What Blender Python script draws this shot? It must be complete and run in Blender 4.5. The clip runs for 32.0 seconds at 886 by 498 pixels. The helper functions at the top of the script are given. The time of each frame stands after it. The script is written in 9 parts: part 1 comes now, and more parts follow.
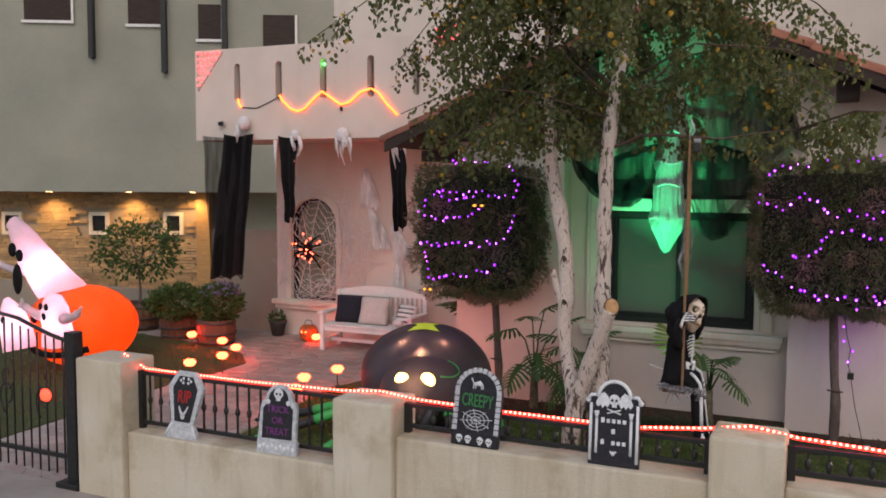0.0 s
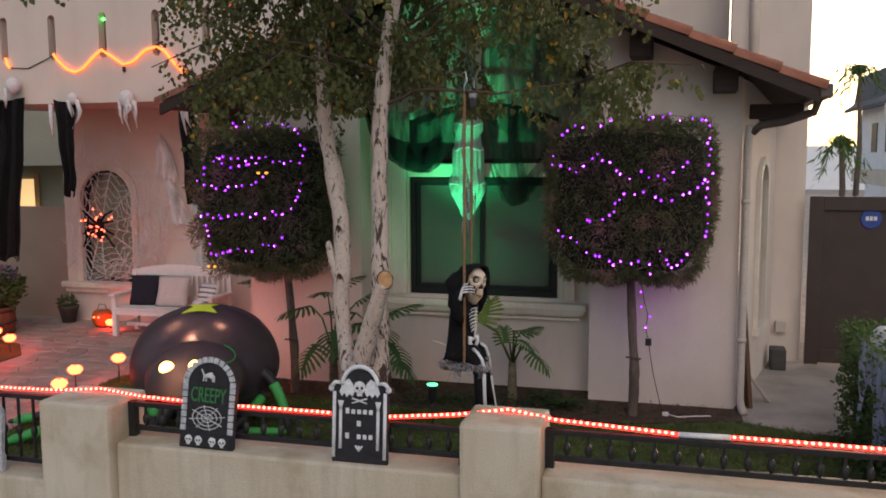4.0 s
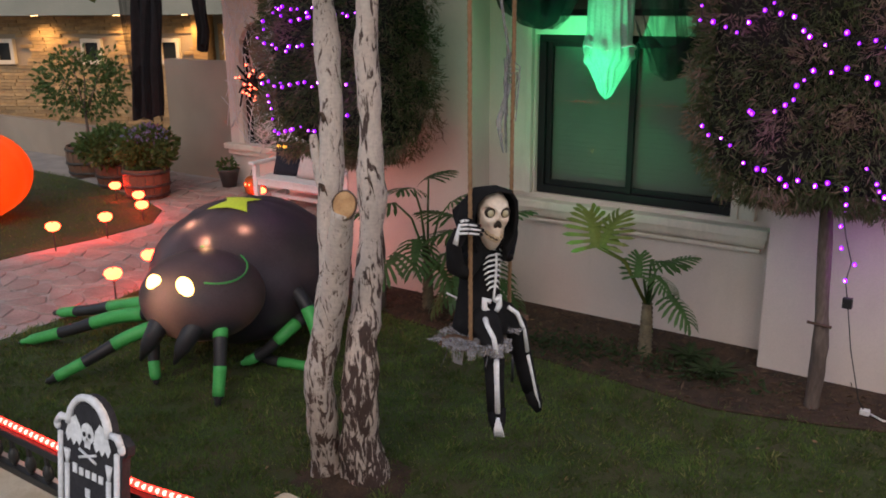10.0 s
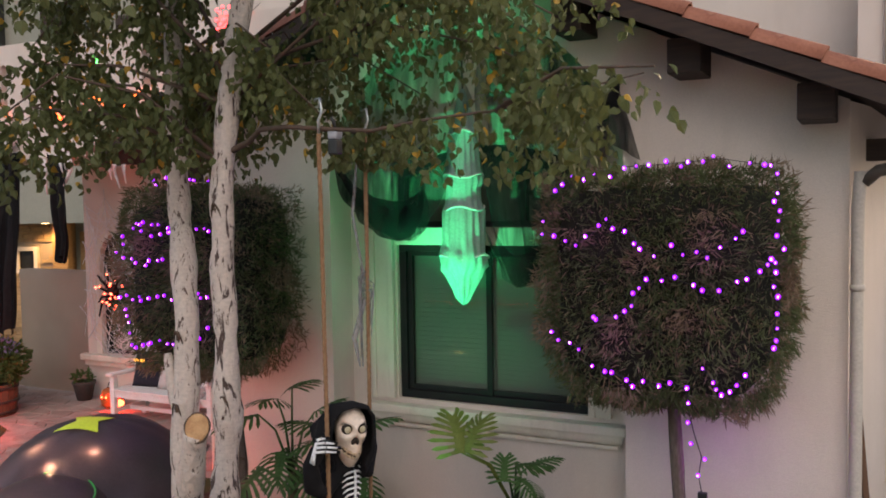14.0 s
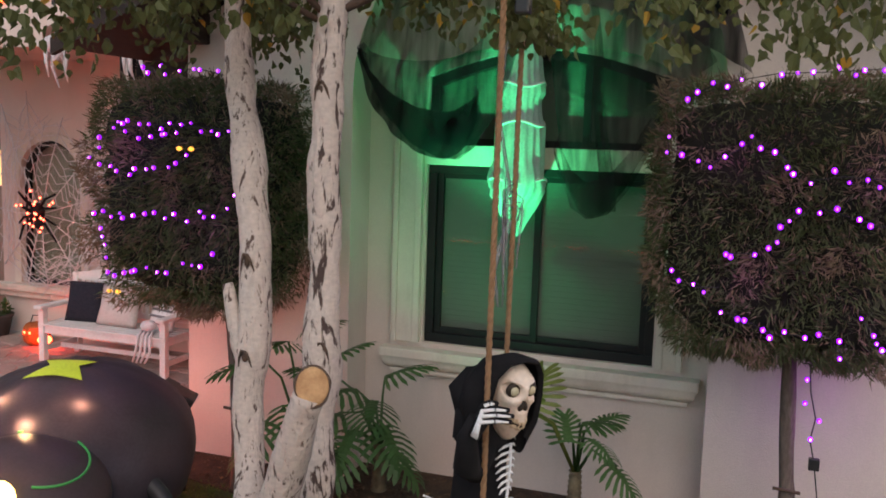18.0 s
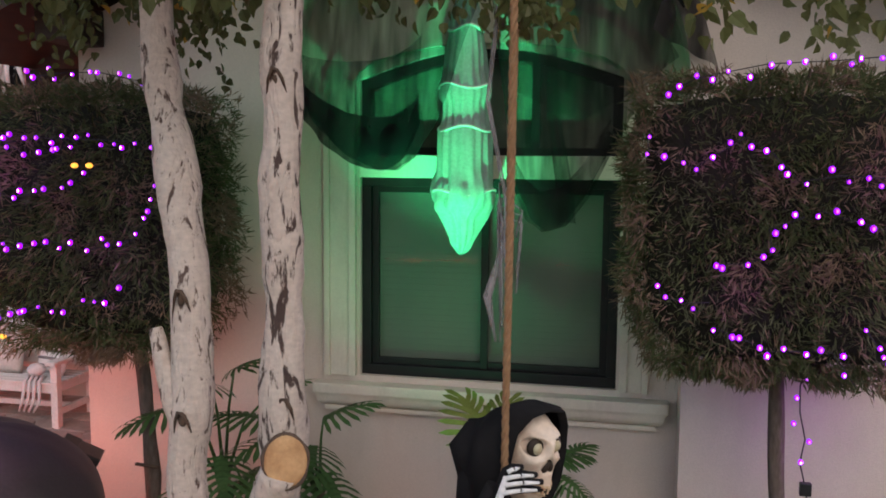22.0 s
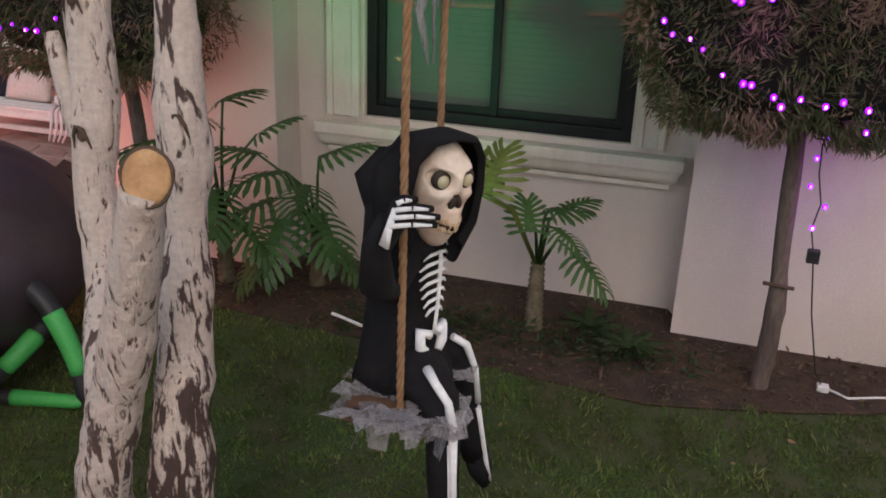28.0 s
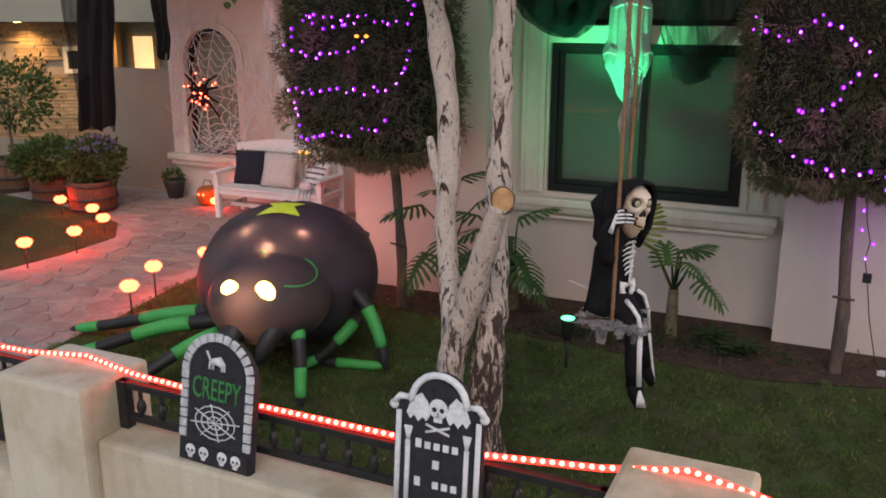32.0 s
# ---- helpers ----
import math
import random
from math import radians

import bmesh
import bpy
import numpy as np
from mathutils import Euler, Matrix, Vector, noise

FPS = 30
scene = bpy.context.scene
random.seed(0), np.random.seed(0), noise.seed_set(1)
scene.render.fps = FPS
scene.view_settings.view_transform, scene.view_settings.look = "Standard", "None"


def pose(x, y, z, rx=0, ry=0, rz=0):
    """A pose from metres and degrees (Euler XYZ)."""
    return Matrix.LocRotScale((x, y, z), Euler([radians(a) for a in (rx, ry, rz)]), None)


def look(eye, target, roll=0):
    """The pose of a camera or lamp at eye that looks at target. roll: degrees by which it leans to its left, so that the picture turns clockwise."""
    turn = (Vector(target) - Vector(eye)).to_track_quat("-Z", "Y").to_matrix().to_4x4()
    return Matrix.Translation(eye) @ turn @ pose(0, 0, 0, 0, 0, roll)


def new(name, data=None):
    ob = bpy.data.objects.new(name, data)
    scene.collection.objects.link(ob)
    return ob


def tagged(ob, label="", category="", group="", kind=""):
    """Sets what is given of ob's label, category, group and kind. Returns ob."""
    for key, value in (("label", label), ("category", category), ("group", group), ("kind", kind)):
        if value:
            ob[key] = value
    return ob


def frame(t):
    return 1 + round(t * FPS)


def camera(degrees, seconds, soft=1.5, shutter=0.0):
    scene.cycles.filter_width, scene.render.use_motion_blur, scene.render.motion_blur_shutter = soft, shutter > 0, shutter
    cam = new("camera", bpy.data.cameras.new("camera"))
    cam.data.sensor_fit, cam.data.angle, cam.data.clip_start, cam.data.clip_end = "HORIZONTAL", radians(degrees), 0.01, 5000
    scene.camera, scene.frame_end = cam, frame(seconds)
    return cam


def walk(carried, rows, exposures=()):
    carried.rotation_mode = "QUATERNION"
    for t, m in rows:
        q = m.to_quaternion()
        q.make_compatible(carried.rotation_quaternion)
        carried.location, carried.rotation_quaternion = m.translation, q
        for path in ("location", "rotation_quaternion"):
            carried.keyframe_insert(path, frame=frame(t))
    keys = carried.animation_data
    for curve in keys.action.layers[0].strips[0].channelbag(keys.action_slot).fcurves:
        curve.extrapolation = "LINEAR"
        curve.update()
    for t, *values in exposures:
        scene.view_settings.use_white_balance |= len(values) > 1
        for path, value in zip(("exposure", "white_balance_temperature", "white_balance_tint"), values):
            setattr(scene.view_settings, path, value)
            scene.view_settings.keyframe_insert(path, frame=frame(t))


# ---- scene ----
cam = camera(53.99, 32.0, 1.8)
PATH = [
    (0, (-0.072, 0.021, 2.771), (-0.901, 1.835, 2.616), 0.32),
    (0.5, (-0.088, 0.078, 2.762), (-0.846, 1.922, 2.603), 0.53),
    (1, (-0.094, 0.148, 2.748), (-0.771, 2.023, 2.583), 0.29),
    (1.5, (-0.097, 0.211, 2.723), (-0.690, 2.113, 2.550), 0.12),
    (2, (-0.102, 0.280, 2.706), (-0.595, 2.209, 2.518), 0.04),
    (2.5, (-0.124, 0.416, 2.673), (-0.500, 2.368, 2.459), -0.20),
    (3, (0.042, 0.497, 2.673), (-0.339, 2.448, 2.454), -0.41),
    (3.5, (0.161, 0.685, 2.670), (-0.279, 2.626, 2.474), -0.40),
    (5.5, (1.005, 1.915, 2.780), (0.292, 3.757, 2.460), -0.18),
    (6, (1.109, 2.222, 2.814), (0.354, 4.048, 2.504), -0.09),
    (6.5, (1.209, 2.545, 2.792), (0.387, 4.339, 2.466), -0.50),
    (7, (1.269, 2.836, 2.794), (0.362, 4.579, 2.418), -0.36),
    (7.5, (1.182, 3.127, 2.755), (0.238, 4.832, 2.308), -0.51),
    (8, (1.072, 3.425, 2.705), (0.128, 5.111, 2.186), -0.56),
    (8.5, (1.065, 3.699, 2.671), (0.071, 5.343, 2.115), -0.56),
    (9, (1.075, 3.851, 2.685), (0.008, 5.442, 2.112), -0.74),
    (9.5, (0.968, 3.912, 2.682), (-0.125, 5.483, 2.104), -0.58),
    (10, (0.964, 3.895, 2.692), (-0.136, 5.474, 2.146), -0.45),
    (10.5, (0.990, 3.894, 2.711), (-0.083, 5.509, 2.218), -0.37),
    (11, (1.000, 3.934, 2.721), (-0.016, 5.603, 2.291), -0.34),
    (11.5, (1.019, 3.947, 2.737), (0.052, 5.664, 2.395), -0.68),
    (12, (1.070, 3.907, 2.760), (0.145, 5.660, 2.491), -1.08),
    (12.5, (1.079, 3.907, 2.782), (0.186, 5.686, 2.582), -1.15),
    (13, (1.081, 3.894, 2.797), (0.194, 5.681, 2.667), -1.33),
    (13.5, (1.096, 3.872, 2.807), (0.208, 5.662, 2.717), -1.21),
    (14, (1.079, 3.883, 2.798), (0.191, 5.672, 2.689), -0.90),
    (14.5, (1.059, 3.891, 2.784), (0.159, 5.669, 2.626), -0.70),
    (15, (1.045, 3.891, 2.771), (0.123, 5.654, 2.572), -0.57),
    (15.5, (0.979, 3.893, 2.762), (0.044, 5.643, 2.510), 0.16),
    (17.5, (-0.155, 4.167, 2.563), (-0.902, 6.005, 2.304), 2.79),
    (18, (-0.405, 4.398, 2.591), (-1.052, 6.275, 2.349), 1.89),
    (18.5, (-0.658, 4.466, 2.566), (-1.235, 6.375, 2.414), 1.93),
    (19, (-0.795, 4.671, 2.596), (-1.257, 6.612, 2.455), 1.97),
    (19.5, (-1.036, 4.730, 2.626), (-1.379, 6.699, 2.542), 0.89),
    (20, (-1.045, 4.753, 2.591), (-1.422, 6.717, 2.553), 1.90),
    (20.5, (-1.007, 4.794, 2.612), (-1.404, 6.754, 2.561), 1.80),
    (21, (-0.950, 4.866, 2.610), (-1.342, 6.825, 2.515), 0.89),
    (21.5, (-0.922, 4.876, 2.580), (-1.324, 6.830, 2.444), 0.50),
    (22, (-0.883, 4.900, 2.538), (-1.299, 6.847, 2.338), 0.49),
    (22.5, (-0.885, 4.915, 2.520), (-1.298, 6.856, 2.269), 0.55),
    (23, (-0.887, 4.893, 2.513), (-1.295, 6.831, 2.235), 0.45),
    (23.5, (-0.890, 4.918, 2.502), (-1.295, 6.851, 2.190), 0.52),
    (24, (-0.899, 4.919, 2.480), (-1.311, 6.843, 2.124), 0.46),
    (24.5, (-0.903, 4.910, 2.470), (-1.326, 6.816, 2.035), 0.67),
    (25, (-0.902, 4.985, 2.411), (-1.289, 6.865, 1.850), 0.98),
    (25.5, (-0.911, 5.058, 2.375), (-1.278, 6.921, 1.747), 1.12),
    (27.5, (-0.501, 5.334, 2.368), (-1.026, 7.125, 1.651), 2.26),
    (28, (-0.513, 5.305, 2.373), (-1.052, 7.086, 1.639), 2.11),
    (28.5, (-0.508, 5.168, 2.382), (-1.086, 6.933, 1.639), 1.07),
    (29, (-0.492, 4.809, 2.429), (-1.075, 6.591, 1.732), 0.39),
    (29.5, (-0.435, 4.462, 2.471), (-1.063, 6.247, 1.825), 0.45),
    (30, (-0.321, 4.154, 2.507), (-1.004, 5.924, 1.876), 0.52),
    (30.5, (-0.360, 3.831, 2.560), (-1.064, 5.609, 1.976), -0.25),
    (31, (-0.415, 3.482, 2.596), (-1.114, 5.276, 2.053), 0.50),
    (31.5, (-0.282, 3.143, 2.654), (-1.036, 4.922, 2.139), 0.64),
    (32, (-0.186, 2.877, 2.694), (-0.995, 4.628, 2.167), 0.06),
]
EXPOSURE = [(0, 0.73, 7300, 17), (1, 0.64, 7300, 17), (2, 0.44, 7300, 17), (3, 0.45, 7300, 17), (6, 0.30, 7300, 17), (7, 0.65, 7300, 17), (8, 0.70, 7300, 17), (10, 0.72, 7300, 17), (12, 0.92, 7300, 17), (14, 0.87, 7300, 17), (19, 0.95, 7300, 17), (25, 0.74, 7300, 17), (28, 0.95, 7300, 17), (30, 1.02, 7300, 17), (32, 0.75, 7300, 17)]
walk(cam, [(t, look(eye, target, roll)) for t, eye, target, roll in PATH], EXPOSURE)

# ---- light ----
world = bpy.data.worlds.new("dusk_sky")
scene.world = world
world.use_nodes = True
wn = world.node_tree
sky = wn.nodes.new("ShaderNodeTexSky")
sky.sky_type = "NISHITA"
sky.sun_disc = False
sky.sun_elevation, sky.sun_rotation = radians(18), radians(25)
sky.air_density, sky.dust_density, sky.ozone_density = 1.0, 2.0, 1.0
wn.nodes["Background"].inputs["Strength"].default_value = 0.15
wn.links.new(sky.outputs["Color"], wn.nodes["Background"].inputs["Color"])
# Added broad fill from the street side, against the sky's own bright direction.
sky_fill = new("sky_fill", bpy.data.lights.new("sky_fill", "SUN"))
sky_fill.data.energy, sky_fill.data.angle, sky_fill.data.color = 0.9, radians(50), (1.0, 0.93, 0.86)
sky_fill.matrix_world = look((5, -11, 10), (0, 0, 0))


def point_lamp(name, place, watts, colour, radius=0.03):
    ob = new(name, bpy.data.lights.new(name, "POINT"))
    ob.data.energy, ob.data.color, ob.data.shadow_soft_size = watts, colour, radius
    ob.location = place
    return ob


G = 0.05  # level of the lawn


# ---- materials ----
def nodes_of(name):
    m = bpy.data.materials.new(name)
    m.use_nodes = True
    return m, m.node_tree, m.node_tree.nodes["Principled BSDF"]


def mat(name, c1, c2=None, scale=4.0, rough=0.7, bump=0.15, fine=60.0, metal=0.0, c3=None, grain=0.12, spec=0.4, stretch=(1, 1, 1), rand=0.0):
    """Two-scale noise over real size: large stains from c1 to c2 (and patches of c3), fine grain, and a bump."""
    m, tree, bsdf = nodes_of(name)
    n, l = tree.nodes, tree.links
    co = n.new("ShaderNodeTexCoord")
    mp = n.new("ShaderNodeMapping")
    mp.inputs["Scale"].default_value = stretch
    l.new(co.outputs["Object"], mp.inputs["Vector"])
    big = n.new("ShaderNodeTexNoise")
    big.inputs["Scale"].default_value, big.inputs["Detail"].default_value = scale, 6
    l.new(mp.outputs["Vector"], big.inputs["Vector"])
    small = n.new("ShaderNodeTexNoise")
    small.inputs["Scale"].default_value, small.inputs["Detail"].default_value = fine, 4
    l.new(mp.outputs["Vector"], small.inputs["Vector"])
    ramp = n.new("ShaderNodeValToRGB")
    ramp.color_ramp.elements[0].position, ramp.color_ramp.elements[1].position = 0.35, 0.68
    ramp.color_ramp.elements[0].color = (*c1, 1)
    ramp.color_ramp.elements[1].color = (*(c2 or [v * 0.8 for v in c1]), 1)
    if c3:
        e = ramp.color_ramp.elements.new(0.8)
        e.color = (*c3, 1)
    l.new(big.outputs["Fac"], ramp.inputs["Fac"])
    mul = n.new("ShaderNodeMix")
    mul.data_type, mul.blend_type = "RGBA", "MULTIPLY"
    mul.inputs["Factor"].default_value = 1.0
    gr = n.new("ShaderNodeMapRange")
    gr.inputs["To Min"].default_value, gr.inputs["To Max"].default_value = 1 - grain * 2, 1 + grain * 2
    l.new(small.outputs["Fac"], gr.inputs["Value"])
    l.new(ramp.outputs["Color"], mul.inputs["A"])
    l.new(gr.outputs["Result"], mul.inputs["B"])
    out = mul.outputs["Result"]
    if rand:
        info = n.new("ShaderNodeObjectInfo")
        geo = n.new("ShaderNodeNewGeometry")
        add = n.new("ShaderNodeMath")
        add.operation = "ADD"
        l.new(info.outputs["Random"], add.inputs[0])
        l.new(geo.outputs["Random Per Island"], add.inputs[1])
        rr = n.new("ShaderNodeMapRange")
        rr.inputs["From Max"].default_value = 2.0
        rr.inputs["To Min"].default_value, rr.inputs["To Max"].default_value = 1 - rand, 1 + rand
        l.new(add.outputs["Value"], rr.inputs["Value"])
        m2 = n.new("ShaderNodeMix")
        m2.data_type, m2.blend_type = "RGBA", "MULTIPLY"
        m2.inputs["Factor"].default_value = 1.0
        l.new(out, m2.inputs["A"])
        l.new(rr.outputs["Result"], m2.inputs["B"])
        out = m2.outputs["Result"]
    l.new(out, bsdf.inputs["Base Color"])
    bsdf.inputs["Roughness"].default_value = rough
    bsdf.inputs["Metallic"].default_value = metal
    bsdf.inputs["Specular IOR Level"].default_value = spec
    if bump:
        b = n.new("ShaderNodeBump")
        b.inputs["Strength"].default_value, b.inputs["Distance"].default_value = bump, 0.01
        l.new(small.outputs["Fac"], b.inputs["Height"])
        l.new(b.outputs["Normal"], bsdf.inputs["Normal"])
    return m


def glow(name, colour, strength, spread=None):
    m, tree, bsdf = nodes_of(name)
    bsdf.inputs["Base Color"].default_value = (*colour, 1)
    bsdf.inputs["Emission Color"].default_value = (*colour, 1)
    bsdf.inputs["Emission Strength"].default_value = strength
    if spread:  # each bulb its own brightness
        info = tree.nodes.new("ShaderNodeObjectInfo")
        cube = tree.nodes.new("ShaderNodeMath")
        cube.operation = "POWER"
        cube.inputs[1].default_value = 3.0
        rr = tree.nodes.new("ShaderNodeMapRange")
        rr.inputs["To Min"].default_value, rr.inputs["To Max"].default_value = spread
        tree.links.new(info.outputs["Random"], cube.inputs[0])
        tree.links.new(cube.outputs[0], rr.inputs["Value"])
        tree.links.new(rr.outputs["Result"], bsdf.inputs["Emission Strength"])
    return m


def thin(name, colour, through_share, rough=0.6, var=0.25, scale=6.0):
    """Thin skin or leaf that lets part of the light through."""
    m = mat(name, colour, [v * (1 - var) for v in colour], scale=scale, rough=rough, bump=0.05, spec=0.25, rand=0.25 if "leaf" in name else 0.0)
    tree = m.node_tree
    bsdf, out = tree.nodes["Principled BSDF"], tree.nodes["Material Output"]
    tr = tree.nodes.new("ShaderNodeBsdfTranslucent")
    tree.links.new(bsdf.inputs["Base Color"].links[0].from_socket, tr.inputs["Color"])
    mix = tree.nodes.new("ShaderNodeMixShader")
    mix.inputs["Fac"].default_value = through_share
    tree.links.new(bsdf.outputs[0], mix.inputs[1])
    tree.links.new(tr.outputs[0], mix.inputs[2])
    tree.links.new(mix.outputs[0], out.inputs["Surface"])
    return m


def sheer(name, colour, cover, scale=30.0, vary=0.2):
    """Gauze: an open weave, denser in places."""
    m = mat(name, colour, [v * 0.7 for v in colour], rough=0.9, spec=0.1)
    tree = m.node_tree
    n, l = tree.nodes, tree.links
    co = n.new("ShaderNodeTexCoord")
    no = n.new("ShaderNodeTexNoise")
    no.inputs["Scale"].default_value = scale
    mpg = n.new("ShaderNodeMapping")
    mpg.inputs["Scale"].default_value = (1, 1, 0.15)
    l.new(co.outputs["Object"], mpg.inputs["Vector"])
    l.new(mpg.outputs["Vector"], no.inputs["Vector"])
    mr = n.new("ShaderNodeMapRange")
    mr.inputs["From Min"].default_value, mr.inputs["From Max"].default_value = 0.3, 0.7
    mr.inputs["To Min"].default_value, mr.inputs["To Max"].default_value = cover - vary, min(1.0, cover + vary)
    l.new(no.outputs["Fac"], mr.inputs["Value"])
    tb = n.new("ShaderNodeBsdfTransparent")
    mix = n.new("ShaderNodeMixShader")
    l.new(mr.outputs["Result"], mix.inputs["Fac"])
    l.new(tb.outputs[0], mix.inputs[1])
    l.new(n["Principled BSDF"].outputs[0], mix.inputs[2])
    l.new(mix.outputs[0], n["Material Output"].inputs["Surface"])
    return m


def glass(name, tint, clear):
    m, tree, bsdf = nodes_of(name)
    n, l = tree.nodes, tree.links
    gl = n.new("ShaderNodeBsdfGlossy")
    gl.inputs["Roughness"].default_value = 0.03
    tb = n.new("ShaderNodeBsdfTransparent")
    tb.inputs["Color"].default_value = (*tint, 1)
    fr = n.new("ShaderNodeFresnel")
    fr.inputs["IOR"].default_value = clear
    mix = n.new("ShaderNodeMixShader")
    l.new(fr.outputs[0], mix.inputs["Fac"])
    l.new(tb.outputs[0], mix.inputs[1])
    l.new(gl.outputs[0], mix.inputs[2])
    l.new(mix.outputs[0], n["Material Output"].inputs["Surface"])
    return m


def bark(name, white, dark, scale, cut, stretch, low_share=0.155, low_top=1.5):
    m, tree, bsdf = nodes_of(name)
    n, l = tree.nodes, tree.links
    co = n.new("ShaderNodeTexCoord")
    mp = n.new("ShaderNodeMapping")
    mp.inputs["Scale"].default_value = stretch
    l.new(co.outputs["Object"], mp.inputs["Vector"])
    no = n.new("ShaderNodeTexNoise")
    no.inputs["Scale"].default_value, no.inputs["Detail"].default_value, no.inputs["Distortion"].default_value = scale, 8, 1.2
    no.inputs["Roughness"].default_value = 0.55
    l.new(mp.outputs["Vector"], no.inputs["Vector"])
    sep = n.new("ShaderNodeSeparateXYZ")
    l.new(co.outputs["Object"], sep.inputs[0])
    low = n.new("ShaderNodeMapRange")
    low.inputs["From Min"].default_value, low.inputs["From Max"].default_value = 0.0, low_top
    low.inputs["To Min"].default_value, low.inputs["To Max"].default_value = low_share, 0.0
    l.new(sep.outputs["Z"], low.inputs["Value"])
    add = n.new("ShaderNodeMath")
    crack = n.new("ShaderNodeTexNoise")
    crack.inputs["Scale"].default_value, crack.inputs["Detail"].default_value, crack.inputs["Roughness"].default_value = 75, 5, 0.7
    mp3 = n.new("ShaderNodeMapping")
    mp3.inputs["Scale"].default_value = (1, 1, 0.22)
    l.new(co.outputs["Object"], mp3.inputs["Vector"])
    l.new(mp3.outputs["Vector"], crack.inputs["Vector"])
    rag = n.new("ShaderNodeMapRange")
    rag.inputs["To Min"].default_value, rag.inputs["To Max"].default_value = -0.2, 0.2
    l.new(crack.outputs["Fac"], rag.inputs["Value"])
    both_ = n.new("ShaderNodeMath")
    l.new(rag.outputs["Result"], both_.inputs[0])
    l.new(low.outputs["Result"], both_.inputs[1])
    l.new(no.outputs["Fac"], add.inputs[0])
    l.new(both_.outputs[0], add.inputs[1])
    ramp = n.new("ShaderNodeValToRGB")
    ramp.color_ramp.elements[0].position, ramp.color_ramp.elements[1].position = cut - 0.01, cut + 0.05
    ramp.color_ramp.elements[0].color, ramp.color_ramp.elements[1].color = (*white, 1), (*dark, 1)
    l.new(add.outputs[0], ramp.inputs["Fac"])
    fine = n.new("ShaderNodeTexNoise")
    fine.inputs["Scale"].default_value, fine.inputs["Detail"].default_value = 40, 4
    mp2 = n.new("ShaderNodeMapping")
    mp2.inputs["Scale"].default_value = (1, 1, 1.6)
    l.new(co.outputs["Object"], mp2.inputs["Vector"])
    l.new(mp2.outputs["Vector"], fine.inputs["Vector"])
    gr = n.new("ShaderNodeMapRange")
    gr.inputs["To Min"].default_value, gr.inputs["To Max"].default_value = 0.66, 1.24
    l.new(fine.outputs["Fac"], gr.inputs["Value"])
    mul = n.new("ShaderNodeMix")
    mul.data_type, mul.blend_type = "RGBA", "MULTIPLY"
    mul.inputs["Factor"].default_value = 1.0
    l.new(ramp.outputs["Color"], mul.inputs["A"])
    l.new(gr.outputs["Result"], mul.inputs["B"])
    l.new(mul.outputs["Result"], bsdf.inputs["Base Color"])
    bsdf.inputs["Roughness"].default_value = 0.8
    b = n.new("ShaderNodeBump")
    b.inputs["Strength"].default_value, b.inputs["Distance"].default_value = 0.8, 0.03
    l.new(add.outputs[0], b.inputs["Height"])
    b.invert = True
    l.new(b.outputs["Normal"], bsdf.inputs["Normal"])
    return m


STUCCO = mat("stucco", (0.67, 0.57, 0.5), (0.6, 0.51, 0.445), scale=1.3, rough=0.9, bump=0.35, fine=130, grain=0.06)
CREAM = mat("cream_trim", (0.7, 0.63, 0.53), (0.62, 0.55, 0.46), scale=3, rough=0.75, bump=0.1, fine=90, grain=0.05)
WALLCAP = mat("fence_stucco", (0.6, 0.53, 0.43), (0.5, 0.42, 0.31), scale=1.6, rough=0.9, bump=0.3, fine=110, c3=(0.34, 0.27, 0.16), grain=0.08)
def stained(m, colour, scale, stretch, lo, hi, amount):
    """Adds run-down stains of a colour over a material."""
    tree, n, l = m.node_tree, m.node_tree.nodes, m.node_tree.links
    bsdf = n["Principled BSDF"]
    co = n.new("ShaderNodeTexCoord")
    mp = n.new("ShaderNodeMapping")
    mp.inputs["Scale"].default_value = stretch
    l.new(co.outputs["Object"], mp.inputs["Vector"])
    no = n.new("ShaderNodeTexNoise")
    no.inputs["Scale"].default_value, no.inputs["Detail"].default_value, no.inputs["Roughness"].default_value = scale, 7, 0.6
    l.new(mp.outputs["Vector"], no.inputs["Vector"])
    mr = n.new("ShaderNodeMapRange")
    mr.inputs["From Min"].default_value, mr.inputs["From Max"].default_value = lo, hi
    mr.inputs["To Max"].default_value = amount
    l.new(no.outputs["Fac"], mr.inputs["Value"])
    mix = n.new("ShaderNodeMix")
    mix.data_type = "RGBA"
    mix.inputs["B"].default_value = (*colour, 1)
    l.new(mr.outputs["Result"], mix.inputs["Factor"])
    l.new(bsdf.inputs["Base Color"].links[0].from_socket, mix.inputs["A"])
    l.new(mix.outputs["Result"], bsdf.inputs["Base Color"])
    return m


stained(WALLCAP, (0.3, 0.22, 0.12), 2.2, (1, 1, 0.8), 0.52, 0.72, 0.75)
stained(WALLCAP, (0.34, 0.27, 0.19), 9.0, (1, 1, 0.12), 0.5, 0.75, 0.5)
stained(STUCCO, (0.5, 0.42, 0.36), 3.0, (1, 1, 0.3), 0.5, 0.8, 0.5)
stained(CREAM, (0.42, 0.36, 0.28), 6.0, (1, 1, 0.25), 0.52, 0.75, 0.5)
LAWN = mat("lawn_soil", (0.045, 0.068, 0.02), (0.068, 0.062, 0.028), scale=3, rough=1, bump=0.6, fine=90, grain=0.3)
GRASSY = thin("dry_grass_leaf", (0.26, 0.27, 0.1), 0.3, rough=0.7, var=0.4, scale=2)
GRASS = thin("grass_leaf", (0.115, 0.185, 0.045), 0.3, rough=0.7, var=0.5, scale=1.5)
